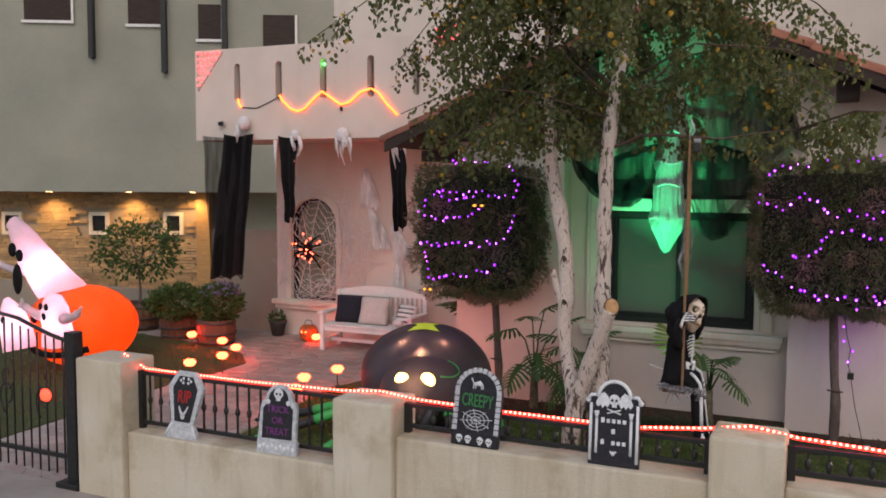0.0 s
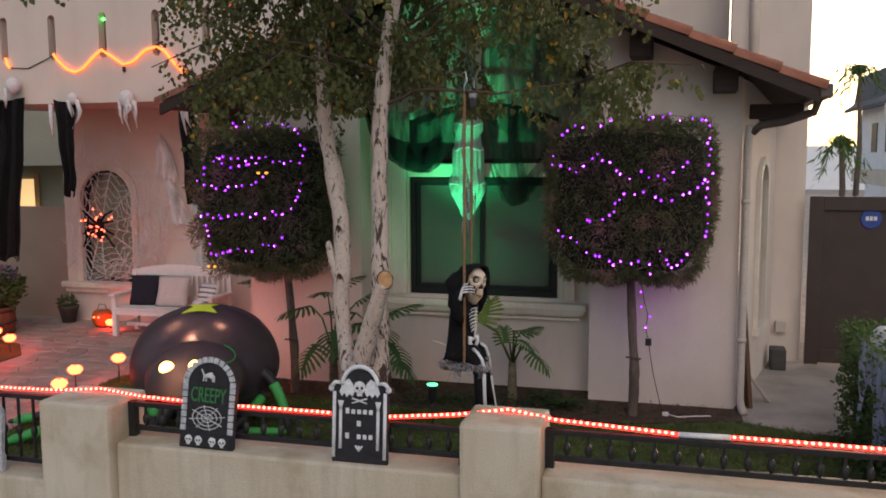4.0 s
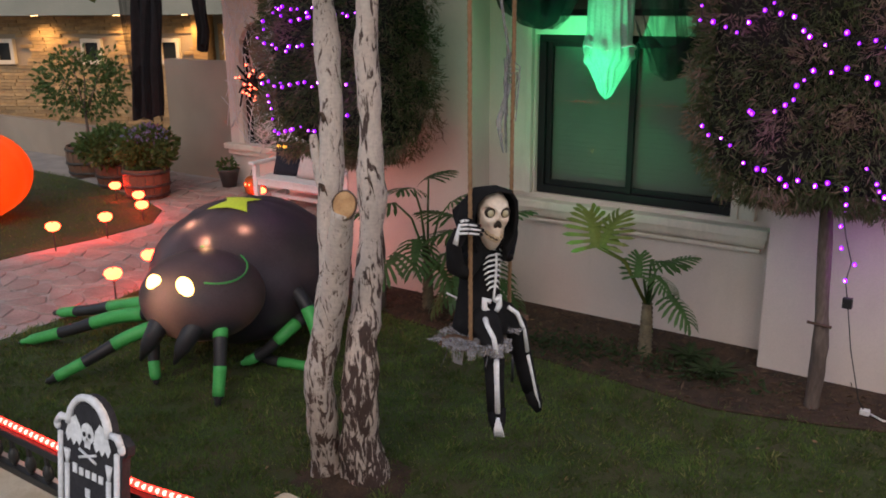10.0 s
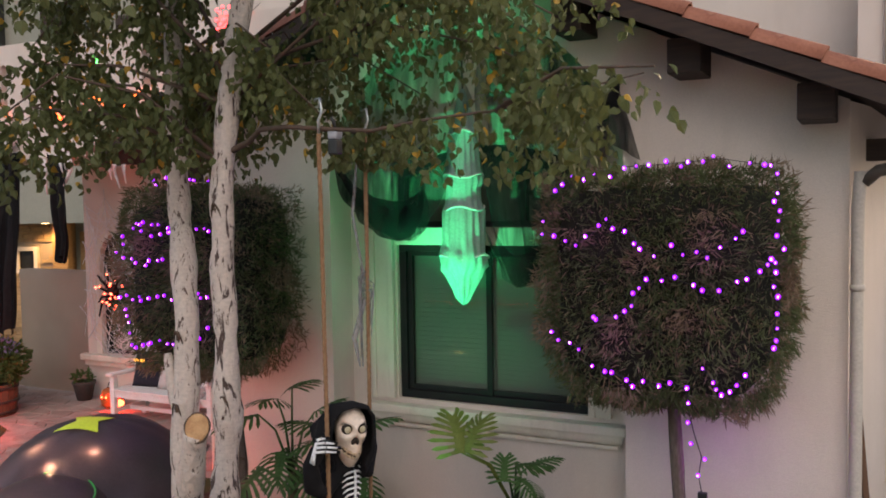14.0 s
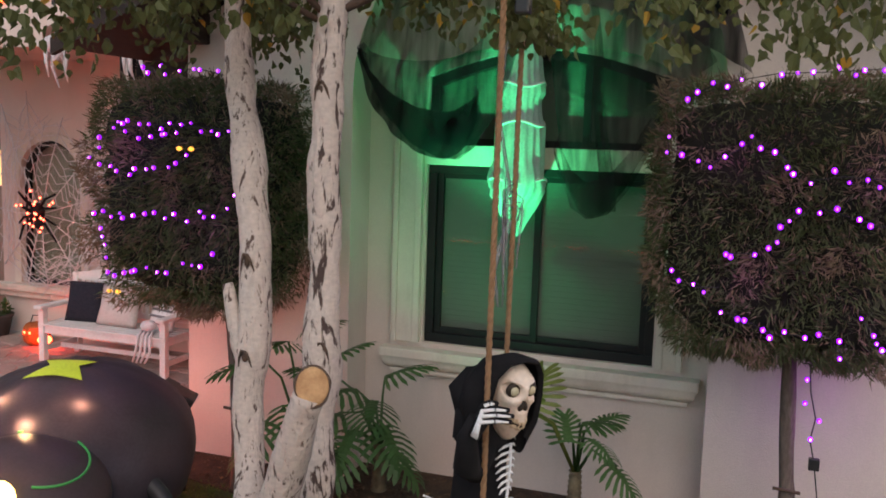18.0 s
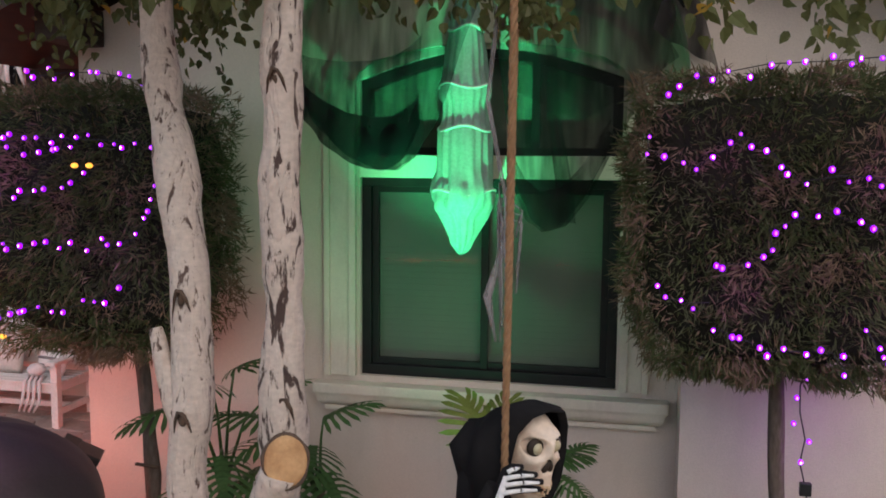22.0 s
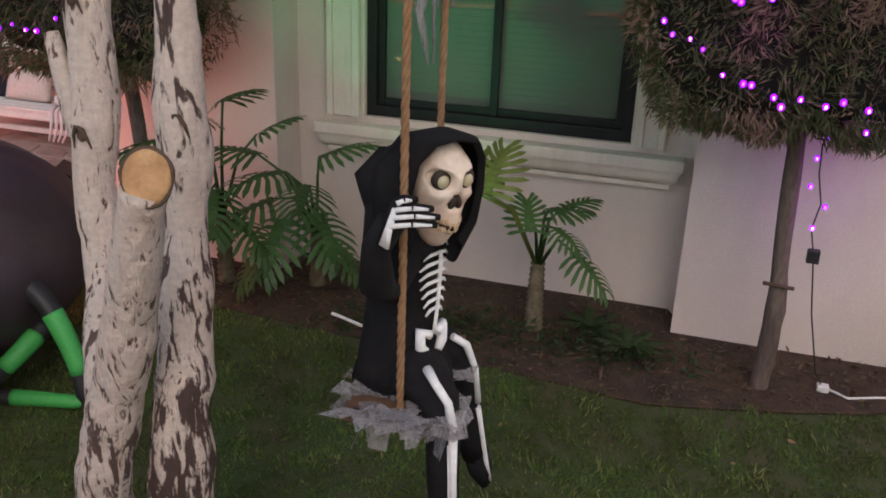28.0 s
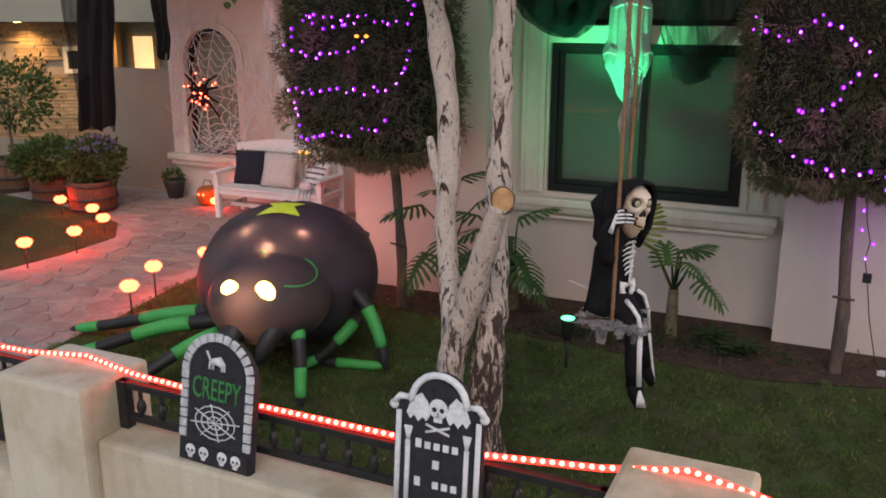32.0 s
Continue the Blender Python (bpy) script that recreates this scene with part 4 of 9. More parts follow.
def railing(x0, x1, z0, z1, y=5.31, name="iron_railing", label="black iron railing with knuckled bars on the low wall"):
    r = thing(name, ((x0 + x1) / 2, y, z0), label, "railing", "railings of the front fence")
    part("top_rail", one_box(x0, x1, y - 0.016, y + 0.016, z1 - 0.03, z1, 0.004), IRON, r)
    part("bottom_rail", one_box(x0, x1, y - 0.014, y + 0.014, z0 + 0.035, z0 + 0.065, 0.004), IRON, r)
    for xe in (x0 + 0.025, x1 - 0.025):
        part("end_post", one_box(xe - 0.022, xe + 0.022, y - 0.022, y + 0.022, z0, z1), IRON, r)
    n = round((x1 - x0) / 0.108)
    first = None
    for k in range(1, n):
        x = x0 + (x1 - x0) * k / n
        if first is None:
            bm = one_box(-0.0065, 0.0065, -0.0065, 0.0065, z0 + 0.065 - z0, z1 - 0.03 - z0)
            h = (z1 - z0) * 0.5
            lathe(bm, [(0.007, h - 0.035), (0.016, h - 0.02), (0.02, h), (0.016, h + 0.02), (0.007, h + 0.035)], (0, 0, 0), 8)
            first = part("bar", bm, IRON, r)
            data = first.data
            first.location = (x, y, z0)
        else:
            ob = new("bar", data)
            ob.parent, ob.matrix_parent_inverse, ob.location = r, first.matrix_parent_inverse, (x, y, z0)


railing(-5.18, -3.235, 0.768, 1.235)
railing(-2.77, -0.712, 1.036, 1.243)
railing(-0.3, 1.79, 1.067, 1.272)

# iron gate to the west
def gp(x, z):
    """Gate drawn at one distance, set nearer along the same sight lines."""
    return 0.057 + (x - 0.057) * 0.932, 2.81 - (2.81 - z) * 0.932


GY = 5.2
g = thing("iron_gate", (-6.0, GY, 0.22), "tall black iron gate with scrolls", "gate")
part("gate_post", one_box(-5.84, -5.73, GY - 0.05, GY + 0.05, 0.2, 1.52, 0.008), IRON, g)
part("post_foot", one_box(-5.91, -5.66, GY - 0.11, GY + 0.11, 0.2, 0.27, 0.008), IRON, g)
part("top_rail", one_tube([(x, GY, z) for x, z in (gp(-6.2, 1.32), gp(-6.5, 1.38), gp(-6.9, 1.5), gp(-7.5, 1.58))], 0.018, 8), IRON, g)
part("bottom_rail", one_box(-7.0, -5.8, GY - 0.015, GY + 0.015, 0.44, 0.475), IRON, g)
for k in range(12):
    x = -5.91 - k * 0.098
    part("bar", one_tube([(x, GY, 0.3), (x, GY, 1.43 + 0.019 * k)], 0.008, 6), IRON, g)
for sx in (-6.12, -6.55):
    for sg_ in (1, -1):
        part("scroll", one_tube([(sx + sg_ * (0.02 + 0.011 * a) * math.cos(a), GY - 0.022, 1.0 + (0.03 + 0.018 * a) * math.sin(a) * sg_ + 0.09 * sg_) for a in (k * 0.5 for k in range(16))], 0.007, 6), IRON, g)
LX, LZ = gp(-6.5, 0.84)
ob = thing("red_gate_lamp", (LX, GY - 0.05, LZ), "small glowing red lamp hung on the iron gate", "lamp")
part("housing", one_ball((LX, GY - 0.05, LZ), 0.065, (1, 0.5, 0.85), 14, 10), REDLAMP, ob)
part("grille", one_tube([(LX + 0.067 * math.cos(a), GY - 0.05, LZ + 0.057 * math.sin(a)) for a in (k * math.pi / 10 for k in range(21))], 0.006, 6), PLASTICBLACK, ob)
part("hook", one_tube([(LX, GY - 0.05, LZ + 0.055), (LX, GY - 0.04, LZ + 0.09), (LX, GY, LZ + 0.1)], 0.004, 6), PLASTICBLACK, ob)

# red rope light along the fence
rope = thing("rope_light", (-2, 5.55, 1.26), "glowing red rope light strung along the top of the fence", "rope light")
line = [(-5.35, 5.33, 1.345), (-5.12, 5.32, 1.25), (-4.07, 5.32, 1.248), (-3.3, 5.33, 1.262), (-3.0, 5.37, 1.28), (-2.7, 5.33, 1.265), (-2.2, 5.32, 1.255), (-1.17, 5.32, 1.259), (-0.77, 5.33, 1.3), (-0.5, 5.36, 1.338), (-0.25, 5.33, 1.31), (0.37, 5.32, 1.286), (0.65, 5.32, 1.292), (1.35, 5.32, 1.288), (1.4, 5.29, 1.22), (1.54, 5.29, 1.08)]
part("tube", one_tube(line, 0.0115, 8), CLEARTUBE, rope, "clear red plastic tube")
part("connector", one_tube([(0.36, 5.32, 1.286), (0.61, 5.32, 1.291)], 0.015, 8), WHITEPAINT, rope, "white connector sleeve")
bulb0, carry = None, 0.0
for a, b in zip(line, line[1:]):
    a, b = Vector(a), Vector(b)
    d = (b - a).length
    s = carry
    while s < d:
        p = a.lerp(b, s / d) + Vector((0, -0.0045, 0.0035))
        s += 0.0325
        if 0.35 < p.x < 0.62:
            continue
        if bulb0 is None:
            bulb0 = part("bulb", one_ball((0, 0, 0), 0.0088, (1.35, 1, 1), 8, 6), LED, rope)
            data = bulb0.data
            bulb0.location = p
        else:
            ob = new("bulb", data)
            ob.parent, ob.matrix_parent_inverse, ob.location = rope, bulb0.matrix_parent_inverse, p
    carry = s - d


# ---- tombstones on the low wall ----
def arc(cx, cz, r, a0, a1, n=10, sx=1.0):
    return [(cx + sx * r * math.cos(radians(a0 + (a1 - a0) * k / n)), cz + r * math.sin(radians(a0 + (a1 - a0) * k / n))) for k in range(n + 1)]


def skull_mark(bm, x, z, r, y=-0.004):
    """A plain pale rounded mark with two dents."""
    for o in (arc(x, z + r * 0.2, r, 0, 360, 14), [(x - r * 0.5, z - r * 0.4), (x + r * 0.5, z - r * 0.4), (x + r * 0.42, z - r * 1.15), (x - r * 0.42, z - r * 1.15)]):
        face = [bm.verts.new((a, y, b)) for a, b in o]
        bm.faces.new(face)
    for s in (-1, 1):
        bm.faces.new([bm.verts.new((a, y - 0.002, b)) for a, b in arc(x + s * r * 0.4, z + r * 0.1, r * 0.26, 0, 360, 8)]).material_index = 1
    bm.faces.new([bm.verts.new((a, y - 0.002, b)) for a, b in ((x - r * 0.12, z - r * 0.35), (x + r * 0.12, z - r * 0.35), (x, z - r * 0.08))]).material_index = 1


def bars(parent, rows, material, y=-0.006):
    for x0, x1, z0, z1 in rows:
        part("letter_bar", one_box(x0, x1, y, 0.004, z0, z1), material, parent)


def tombstone(kind, m, label):
    t = thing("tombstone", (0, 0, 0), label, "tombstone", "foam tombstones on the fence")
    if kind == "coffin":
        o = [(-0.1, 0.13), (-0.155, 0.05), (-0.16, 0), (0.16, 0), (0.155, 0.05), (0.1, 0.13), (0.175, 0.42), (0.09, 0.55), (-0.09, 0.55), (-0.175, 0.42)]
        face = [(-0.075, 0.14), (-0.12, 0.41), (-0.065, 0.51), (0.065, 0.51), (0.12, 0.41), (0.075, 0.14)]
    elif kind == "round":
        o = [(-0.175, 0.0), (0.175, 0.0), (0.175, 0.36), *arc(0, 0.36, 0.175, 0, 180, 14)]
        face = [(-0.135, 0.09), (0.135, 0.09), (0.135, 0.36), *arc(0, 0.36, 0.135, 0, 180, 14)]
    elif kind == "shoulder":
        o = [(-0.18, 0), (0.18, 0), (0.18, 0.1), (0.165, 0.12), (0.165, 0.36), (0.15, 0.4), (0.12, 0.42), *arc(0, 0.42, 0.12, 0, 180, 10), (-0.12, 0.42), (-0.15, 0.4), (-0.165, 0.36), (-0.165, 0.12), (-0.18, 0.1)]
        face = [(-0.135, 0.12), (0.135, 0.12), (0.135, 0.35), (0.09, 0.4), *arc(0, 0.42, 0.09, 0, 180, 10), (-0.09, 0.4), (-0.135, 0.35)]
    else:
        o = [(-0.165, 0), (0.165, 0), (0.165, 0.38), (0.19, 0.4), (0.19, 0.43), (0.16, 0.45), (0.12, 0.45), *arc(0, 0.44, 0.11, 5, 175, 10), (-0.12, 0.45), (-0.16, 0.45), (-0.19, 0.43), (-0.19, 0.4), (-0.165, 0.38)]
        face = [(-0.135, 0.05), (0.135, 0.05), (0.135, 0.38), (0.115, 0.42), *arc(0, 0.43, 0.09, 5, 175, 10), (-0.115, 0.42), (-0.135, 0.38)]
    body = slab(o, 0, 0.035)
    edges = [e for e in body.edges if abs(e.verts[0].co.y - e.verts[1].co.y) < 1e-6 and e.verts[0].co.y < 0.01]
    bmesh.ops.bevel(body, geom=edges, offset=0.006, segments=2, affect="EDGES")
    part("slab", body, FOAMGREY if kind in ("coffin", "shoulder") else FOAMBLACK, t, "weathered foam slab")
    part("face_panel", slab(face, -0.003, 0.006), FOAMBLACK, t, "black painted panel")
    deco = bmesh.new()
    if kind == "coffin":
        lettering("RIP", 0.115, Matrix.Translation((0, -0.004, 0.34)) @ pose(0, 0, 0, 90) @ Matrix.Diagonal((0.85, 1.25, 1, 1)), RED_INK, t, "red letters RIP")
        for k in range(6):
            a = k * math.pi / 3
            ball(deco, (0.035 * math.cos(a) * 1.4, -0.004, 0.475 + 0.02 * math.sin(a)), 0.012, (1, 0.3, 1), 8, 6)
        for s in (-1, 1):
            tube(deco, [(0, -0.004, 0.19), (s * 0.03, -0.004, 0.235), (s * 0.045, -0.004, 0.27)], [0.014, 0.009, 0.003], 6)
            tube(deco, [(s * 0.15, -0.002, 0.02), (s * 0.1, -0.002, 0.12)], 0.012, 6)
        ball(deco, (0, -0.004, 0.185), 0.022, (1, 0.3, 1.1), 10, 6)
    elif kind == "shoulder":
        skull_mark(deco, 0, 0.46, 0.042, -0.006)
        for k, w in enumerate(("TRICK", "OR", "TREAT")):
            lettering(w, 0.075, Matrix.Translation((0, -0.004, 0.345 - k * 0.085)) @ pose(0, 0, 0, 90) @ Matrix.Diagonal((0.95, 1, 1, 1)), PURPLE_INK, t, "purple letters " + w)
        for k in range(9):
            ball(deco, (-0.15 + k * 0.0375, -0.002, 0.05 + 0.015 * (k % 2)), 0.017, (1, 0.4, 1), 8, 6)
        for s in (-1, 1):
            ball(deco, (s * 0.09, -0.004, 0.4), 0.02, (1, 0.3, 1), 8, 6)
    elif kind == "round":
        lettering("CREEPY", 0.1, Matrix.Translation((0, -0.004, 0.315)) @ pose(0, 0, 0, 90) @ Matrix.Diagonal((0.68, 1.25, 1, 1)), GREEN_INK, t, "green letters CREEPY")
        for k in range(7):
            for s in (-1, 1):
                part("edge_block", one_box(s * 0.155 - 0.017, s * 0.155 + 0.017, -0.008, 0.004, 0.1 + k * 0.04, 0.134 + k * 0.04, 0.004), FOAMGREY, t)
        for k in range(13):
            a = radians(6 + k * 14)
            part("edge_block", one_box(-0.017, 0.017, -0.008, 0.004, -0.016, 0.016, 0.004, Matrix.Translation((0.155 * math.cos(a), 0, 0.375 + 0.155 * math.sin(a))) @ Matrix.Rotation(-a, 4, "Y")), FOAMGREY, t)
        cx, cz = 0.0, 0.185
        for k in range(8):
            a = math.pi * k / 4 + 0.2
            tube(deco, [(cx, -0.005, cz), (cx + 0.12 * math.cos(a), -0.005, cz + 0.075 * math.sin(a))], 0.0028, 4)
        for r in (0.3, 0.55, 0.8):
            tube(deco, [(cx + 0.12 * r * math.cos(a), -0.005, cz + 0.085 * r * math.sin(a)) for a in (math.pi * k / 8 + 0.2 for k in range(17))], 0.0026, 4)
        tube(deco, [(0.03, -0.005, 0.42), (0.01, -0.005, 0.44), (-0.03, -0.005, 0.43)], [0.012, 0.02, 0.012], 6)
        for dx in (-0.035, -0.02, 0.02, 0.03):
            tube(deco, [(dx, -0.005, 0.435), (dx * 1.1, -0.005, 0.4)], 0.005, 5)
        tube(deco, [(-0.035, -0.005, 0.435), (-0.055, -0.005, 0.47)], 0.005, 5)
        part("base_panel", one_box(-0.165, 0.165, -0.006, 0.004, 0.01, 0.08, 0.004), FOAMBLACK, t)
        for x in (-0.11, -0.045, 0.045, 0.11):
            skull_mark(deco, x, 0.048, 0.024, -0.008)
    else:
        border = bmesh.new()
        for s in (-1, 1):
            tube(border, [(s * 0.152, -0.002, 0.03), (s * 0.152, -0.002, 0.4)], 0.011, 6)
            ball(border, (s * 0.172, -0.002, 0.418), 0.018, (1, 0.5, 1), 10, 6)
            tube(border, [(s * 0.172, -0.002, 0.425), (s * 0.15, -0.002, 0.452), (s * 0.118, -0.002, 0.452)], [0.012, 0.013, 0.01], 6)
        tube(border, [(x, -0.002, z) for x, z in arc(0, 0.44, 0.105, 0, 180, 12)], 0.013, 6)
        part("border", border, FOAMWHITE, t, "white raised border", True)
        skull_mark(deco, 0, 0.42, 0.036, -0.006)
        for s in (-1, 1):
            wing = [deco.verts.new((s * x, -0.005, z)) for x, z in ((0.03, 0.4), (0.04, 0.445), (0.065, 0.475), (0.1, 0.455), (0.122, 0.4), (0.108, 0.375), (0.092, 0.392), (0.076, 0.37), (0.06, 0.39), (0.045, 0.375))]
            deco.faces.new(wing)
            tube(deco, [(-0.045, -0.005, 0.352 + s * 0.014), (0.045, -0.005, 0.352 - s * 0.014)], 0.005, 5)
            tube(deco, [(s * 0.112, -0.004, 0.08), (s * 0.112, -0.004, 0.3)], 0.01, 6)
            for k in range(3):
                tube(deco, [(s * 0.112, -0.004, 0.3), (s * (0.1 + 0.012 * k), -0.004, 0.35)], 0.006, 5)
        bars(t, [(-0.082 + k * 0.035, -0.06 + k * 0.035, 0.278, 0.31 - 0.007 * (k > 0)) for k in range(5)], FOAMWHITE)
        bars(t, [(-0.014, 0.01, 0.21, 0.24)], FOAMWHITE)
        bars(t, [(-0.082 + k * 0.035, -0.06 + k * 0.035, 0.138, 0.17 - 0.007 * (k > 0)) for k in (0, 2, 3, 4)], FOAMWHITE)
        for k in (-1, 0, 1):
            tube(deco, [(0, -0.004, 0.07), (k * 0.02, -0.004, 0.1)], 0.006, 5)
    for piece in islands(deco):
        part("relief", piece, [FOAMWHITE, FOAMBLACK], t)
    t.matrix_basis = m
    return t


tombstone("coffin", pose(-4.66, 5.185, 0.768, -8, 2, 3) @ Matrix.Scale(0.95, 4), "grey coffin-shaped foam tombstone lettered RIP in red")
tombstone("shoulder", pose(-3.77, 5.185, 0.768, -8, -1, 2) @ Matrix.Scale(0.95, 4), "grey foam tombstone lettered TRICK OR TREAT in purple")
tombstone("round", pose(-2.205, 5.185, 1.036, -8, 2, 0) @ Matrix.Scale(0.95, 4), "round-topped black foam tombstone lettered CREEPY over a web")
tombstone("scroll", pose(-1.285, 5.185, 1.036, -8, -1, 0) @ Matrix.Scale(0.95, 4), "black and white foam tombstone with a winged skull relief")

# ---- birch ----
birch = thing("birch_tree", (-2.05, 7.28, G), "two-stemmed white birch with peeling bark and a cut limb", "tree")
rng = np.random.default_rng(4)


def gnarled(pts, radii, sides=16, steps=7, rough=0.14, seed=0):
    """A trunk with uneven girth along a smooth line."""
    n = len(pts)
    fine, rad = [], []
    for i in range(n - 1):
        p0, p1, p2, p3 = (Vector(pts[min(max(j, 0), n - 1)]) for j in (i - 1, i, i + 1, i + 2))
        for s in range(steps):
            t = s / steps
            fine.append(0.5 * ((2 * p1) + (p2 - p0) * t + (2 * p0 - 5 * p1 + 4 * p2 - p3) * t * t + (3 * p1 - p0 - 3 * p2 + p3) * t ** 3))
            rad.append(radii[i] * (1 - t) + radii[i + 1] * t)
    fine.append(Vector(pts[-1]))
    rad.append(radii[-1])
    bm = bmesh.new()
    rings = tube(bm, fine, rad, sides)
    for k, ring in enumerate(rings):
        for v in ring:
            c = fine[k]
            d = v.co - c
            v.co = c + d * (1 + rough * 1.6 * noise.noise(v.co * 5 + Vector((seed, 0, 0))) + rough * 0.7 * noise.noise(v.co * 17))
    return bm


TL = [(-2.09, 7.13, 0.72), (-2.085, 7.14, 0.86), (-2.115, 7.19, 1.0), (-2.185, 7.29, 1.16), (-2.235, 7.37, 1.3), (-2.262, 7.41, 1.52), (-2.262, 7.45, 1.85), (-2.3, 7.51, 2.2), (-2.385, 7.59, 2.55), (-2.5, 7.69, 3.1), (-2.54, 7.75, 4.6), (-2.45, 7.8, 5.8)]
TR = [(-1.99, 7.3, -0.1), (-1.97, 7.27, 0.2), (-1.93, 7.23, 0.55), (-1.9, 7.23, 0.9), (-1.905, 7.29, 1.15), (-1.92, 7.365, 1.5), (-1.908, 7.37, 1.9), (-1.91, 7.36, 2.3), (-1.904, 7.365, 2.7), (-1.89, 7.39, 3.15), (-1.74, 7.5, 4.4), (-1.6, 7.55, 5.6)]
part("trunk", gnarled(TL, [0.05, 0.066, 0.066, 0.062, 0.06, 0.063, 0.069, 0.067, 0.066, 0.058, 0.04, 0.02], seed=3), BIRCH, birch, "white peeling birch stem", True)
part("trunk", gnarled(TR, [0.17, 0.122, 0.1, 0.087, 0.078, 0.071, 0.07, 0.068, 0.063, 0.06, 0.042, 0.02], 20, seed=9, rough=0.17), BIRCHLOW, birch, "white birch stem, dark and furrowed low down", True)
part("cut_limb", gnarled([(-2.2, 7.24, -0.1), (-2.17, 7.2, 0.2), (-2.11, 7.12, 0.5), (-2.075, 7.08, 0.75), (-2.045, 7.09, 0.92), (-1.985, 7.08, 1.1), (-1.912, 7.055, 1.3), (-1.838, 7.01, 1.5), (-1.743, 6.955, 1.74)], [0.14, 0.095, 0.08, 0.077, 0.08, 0.073, 0.066, 0.062, 0.058], seed=5), BIRCH, birch, "bent birch stem sawn off at head height", True)
d = Vector((0.42, -0.83, 0.36)).normalized()
cut = one_lathe([(0.056, -0.03), (0.062, -0.006), (0.059, 0.004), (0.05, 0.006), (0.0005, 0.006)], (0, 0, 0), 22)
bmesh.ops.transform(cut, matrix=Matrix.Translation((-1.728, 6.94, 1.767)) @ d.to_track_quat("Z", "Y").to_matrix().to_4x4() @ Matrix.Diagonal((0.92, 1.1, 1, 1)), verts=cut.verts)
part("cut_face", cut, CUTWOOD, birch, "pale orange sawn wood")
rim = bmesh.new()
tube(rim, [(0.062 * math.cos(a) * (1 + 0.05 * math.sin(5 * a)), 0.062 * math.sin(a), -0.004 + 0.003 * math.sin(7 * a)) for a in (2 * math.pi * k / 28 for k in range(29))], 0.0065, 6)
bmesh.ops.transform(rim, matrix=Matrix.Translation((-1.728, 6.94, 1.767)) @ d.to_track_quat("Z", "Y").to_matrix().to_4x4() @ Matrix.Diagonal((0.92, 1.1, 1, 1)), verts=rim.verts)
part("bark_rim", rim, TWIG, birch, "dark ragged bark round the cut", True)
part("limb_stub", gnarled([(-2.27, 7.42, 1.68), (-2.335, 7.43, 1.82), (-2.385, 7.445, 1.99)], [0.055, 0.036, 0.02], 10, seed=2), BIRCH, birch, "short broken stub", True)
for x, y, z in ((-2.275, 7.4, 2.1), (-1.885, 7.3, 1.8), (-1.9, 7.3, 2.78), (-2.25, 7.345, 1.72)):
    sc = bmesh.new()
    tube(sc, [(x - 0.03, y + 0.014, z - 0.05), (x - 0.02, y + 0.005, z - 0.006), (x - 0.006, y, z + 0.022), (x + 0.008, y, z + 0.02), (x + 0.022, y + 0.006, z - 0.006), (x + 0.03, y + 0.016, z - 0.045)], [0.002, 0.005, 0.008, 0.007, 0.005, 0.002], 6)
    ball(sc, (x, y + 0.014, z - 0.004), 1.0, (0.014, 0.01, 0.022), 10, 8)
    for v in sc.verts:
        v.co += Vector((noise.noise(v.co * 60), noise.noise(v.co * 60 + Vector((9, 0, 0))), noise.noise(v.co * 45))) * 0.004
    part("bark_scar", sc, TWIG, birch, "dark arched bark scar", True)

limb = [(-1.89, 7.39, 3.06), (-1.82, 7.38, 3.08), (-1.72, 7.36, 3.11), (-1.6, 7.3, 3.16), (-1.4, 7.25, 3.16), (-1.2, 7.22, 3.14), (-0.95, 7.26, 3.12), (-0.7, 7.32, 3.16), (-0.4, 7.4, 3.19), (-0.1, 7.5, 3.26), (0.2, 7.6, 3.33)]
limbs = [limb, [(-1.9, 7.39, 3.0), (-2.3, 7.1, 3.25), (-2.7, 6.9, 3.3), (-3.2, 6.8, 3.1)], [(-1.2, 7.24, 3.14), (-1.25, 7.7, 3.15), (-1.25, 8.2, 3.25)], [(-0.4, 7.4, 3.19), (0.0, 7.1, 3.3), (0.4, 6.9, 3.25)], [(-1.84, 7.48, 3.6), (-1.2, 7.4, 3.9), (-0.5, 7.3, 3.8), (-0.1, 7.3, 3.55)], [(-1.72, 7.5, 4.4), (-0.9, 7.6, 4.6), (-0.3, 7.7, 4.2), (0.0, 7.75, 3.9)], [(-1.84, 7.48, 3.5), (-1.3, 7.9, 3.75), (-0.7, 8.1, 3.6), (-0.2, 8.2, 3.3)]]
for k in range(40):
    base = Vector((TL if k % 2 else TR)[9 + k % 3]) + Vector((0, 0, rng.uniform(-0.2, 0.5)))
    ang, out = rng.uniform(0, 2 * math.pi), rng.uniform(0.9, 2.0)
    if k < 8:
        ang = rng.uniform(0.72, 1.25) * math.pi
    dx, dy = math.cos(ang) * out, math.sin(ang) * out * 0.75
    rise = rng.uniform(0.15, 0.7)
    limbs.append([tuple(base), tuple(base + Vector((dx * 0.35, dy * 0.35, rise * 0.8))), tuple(base + Vector((dx * 0.7, dy * 0.7, rise))), tuple(base + Vector((dx, dy, rise * 0.6 - 0.1)))])
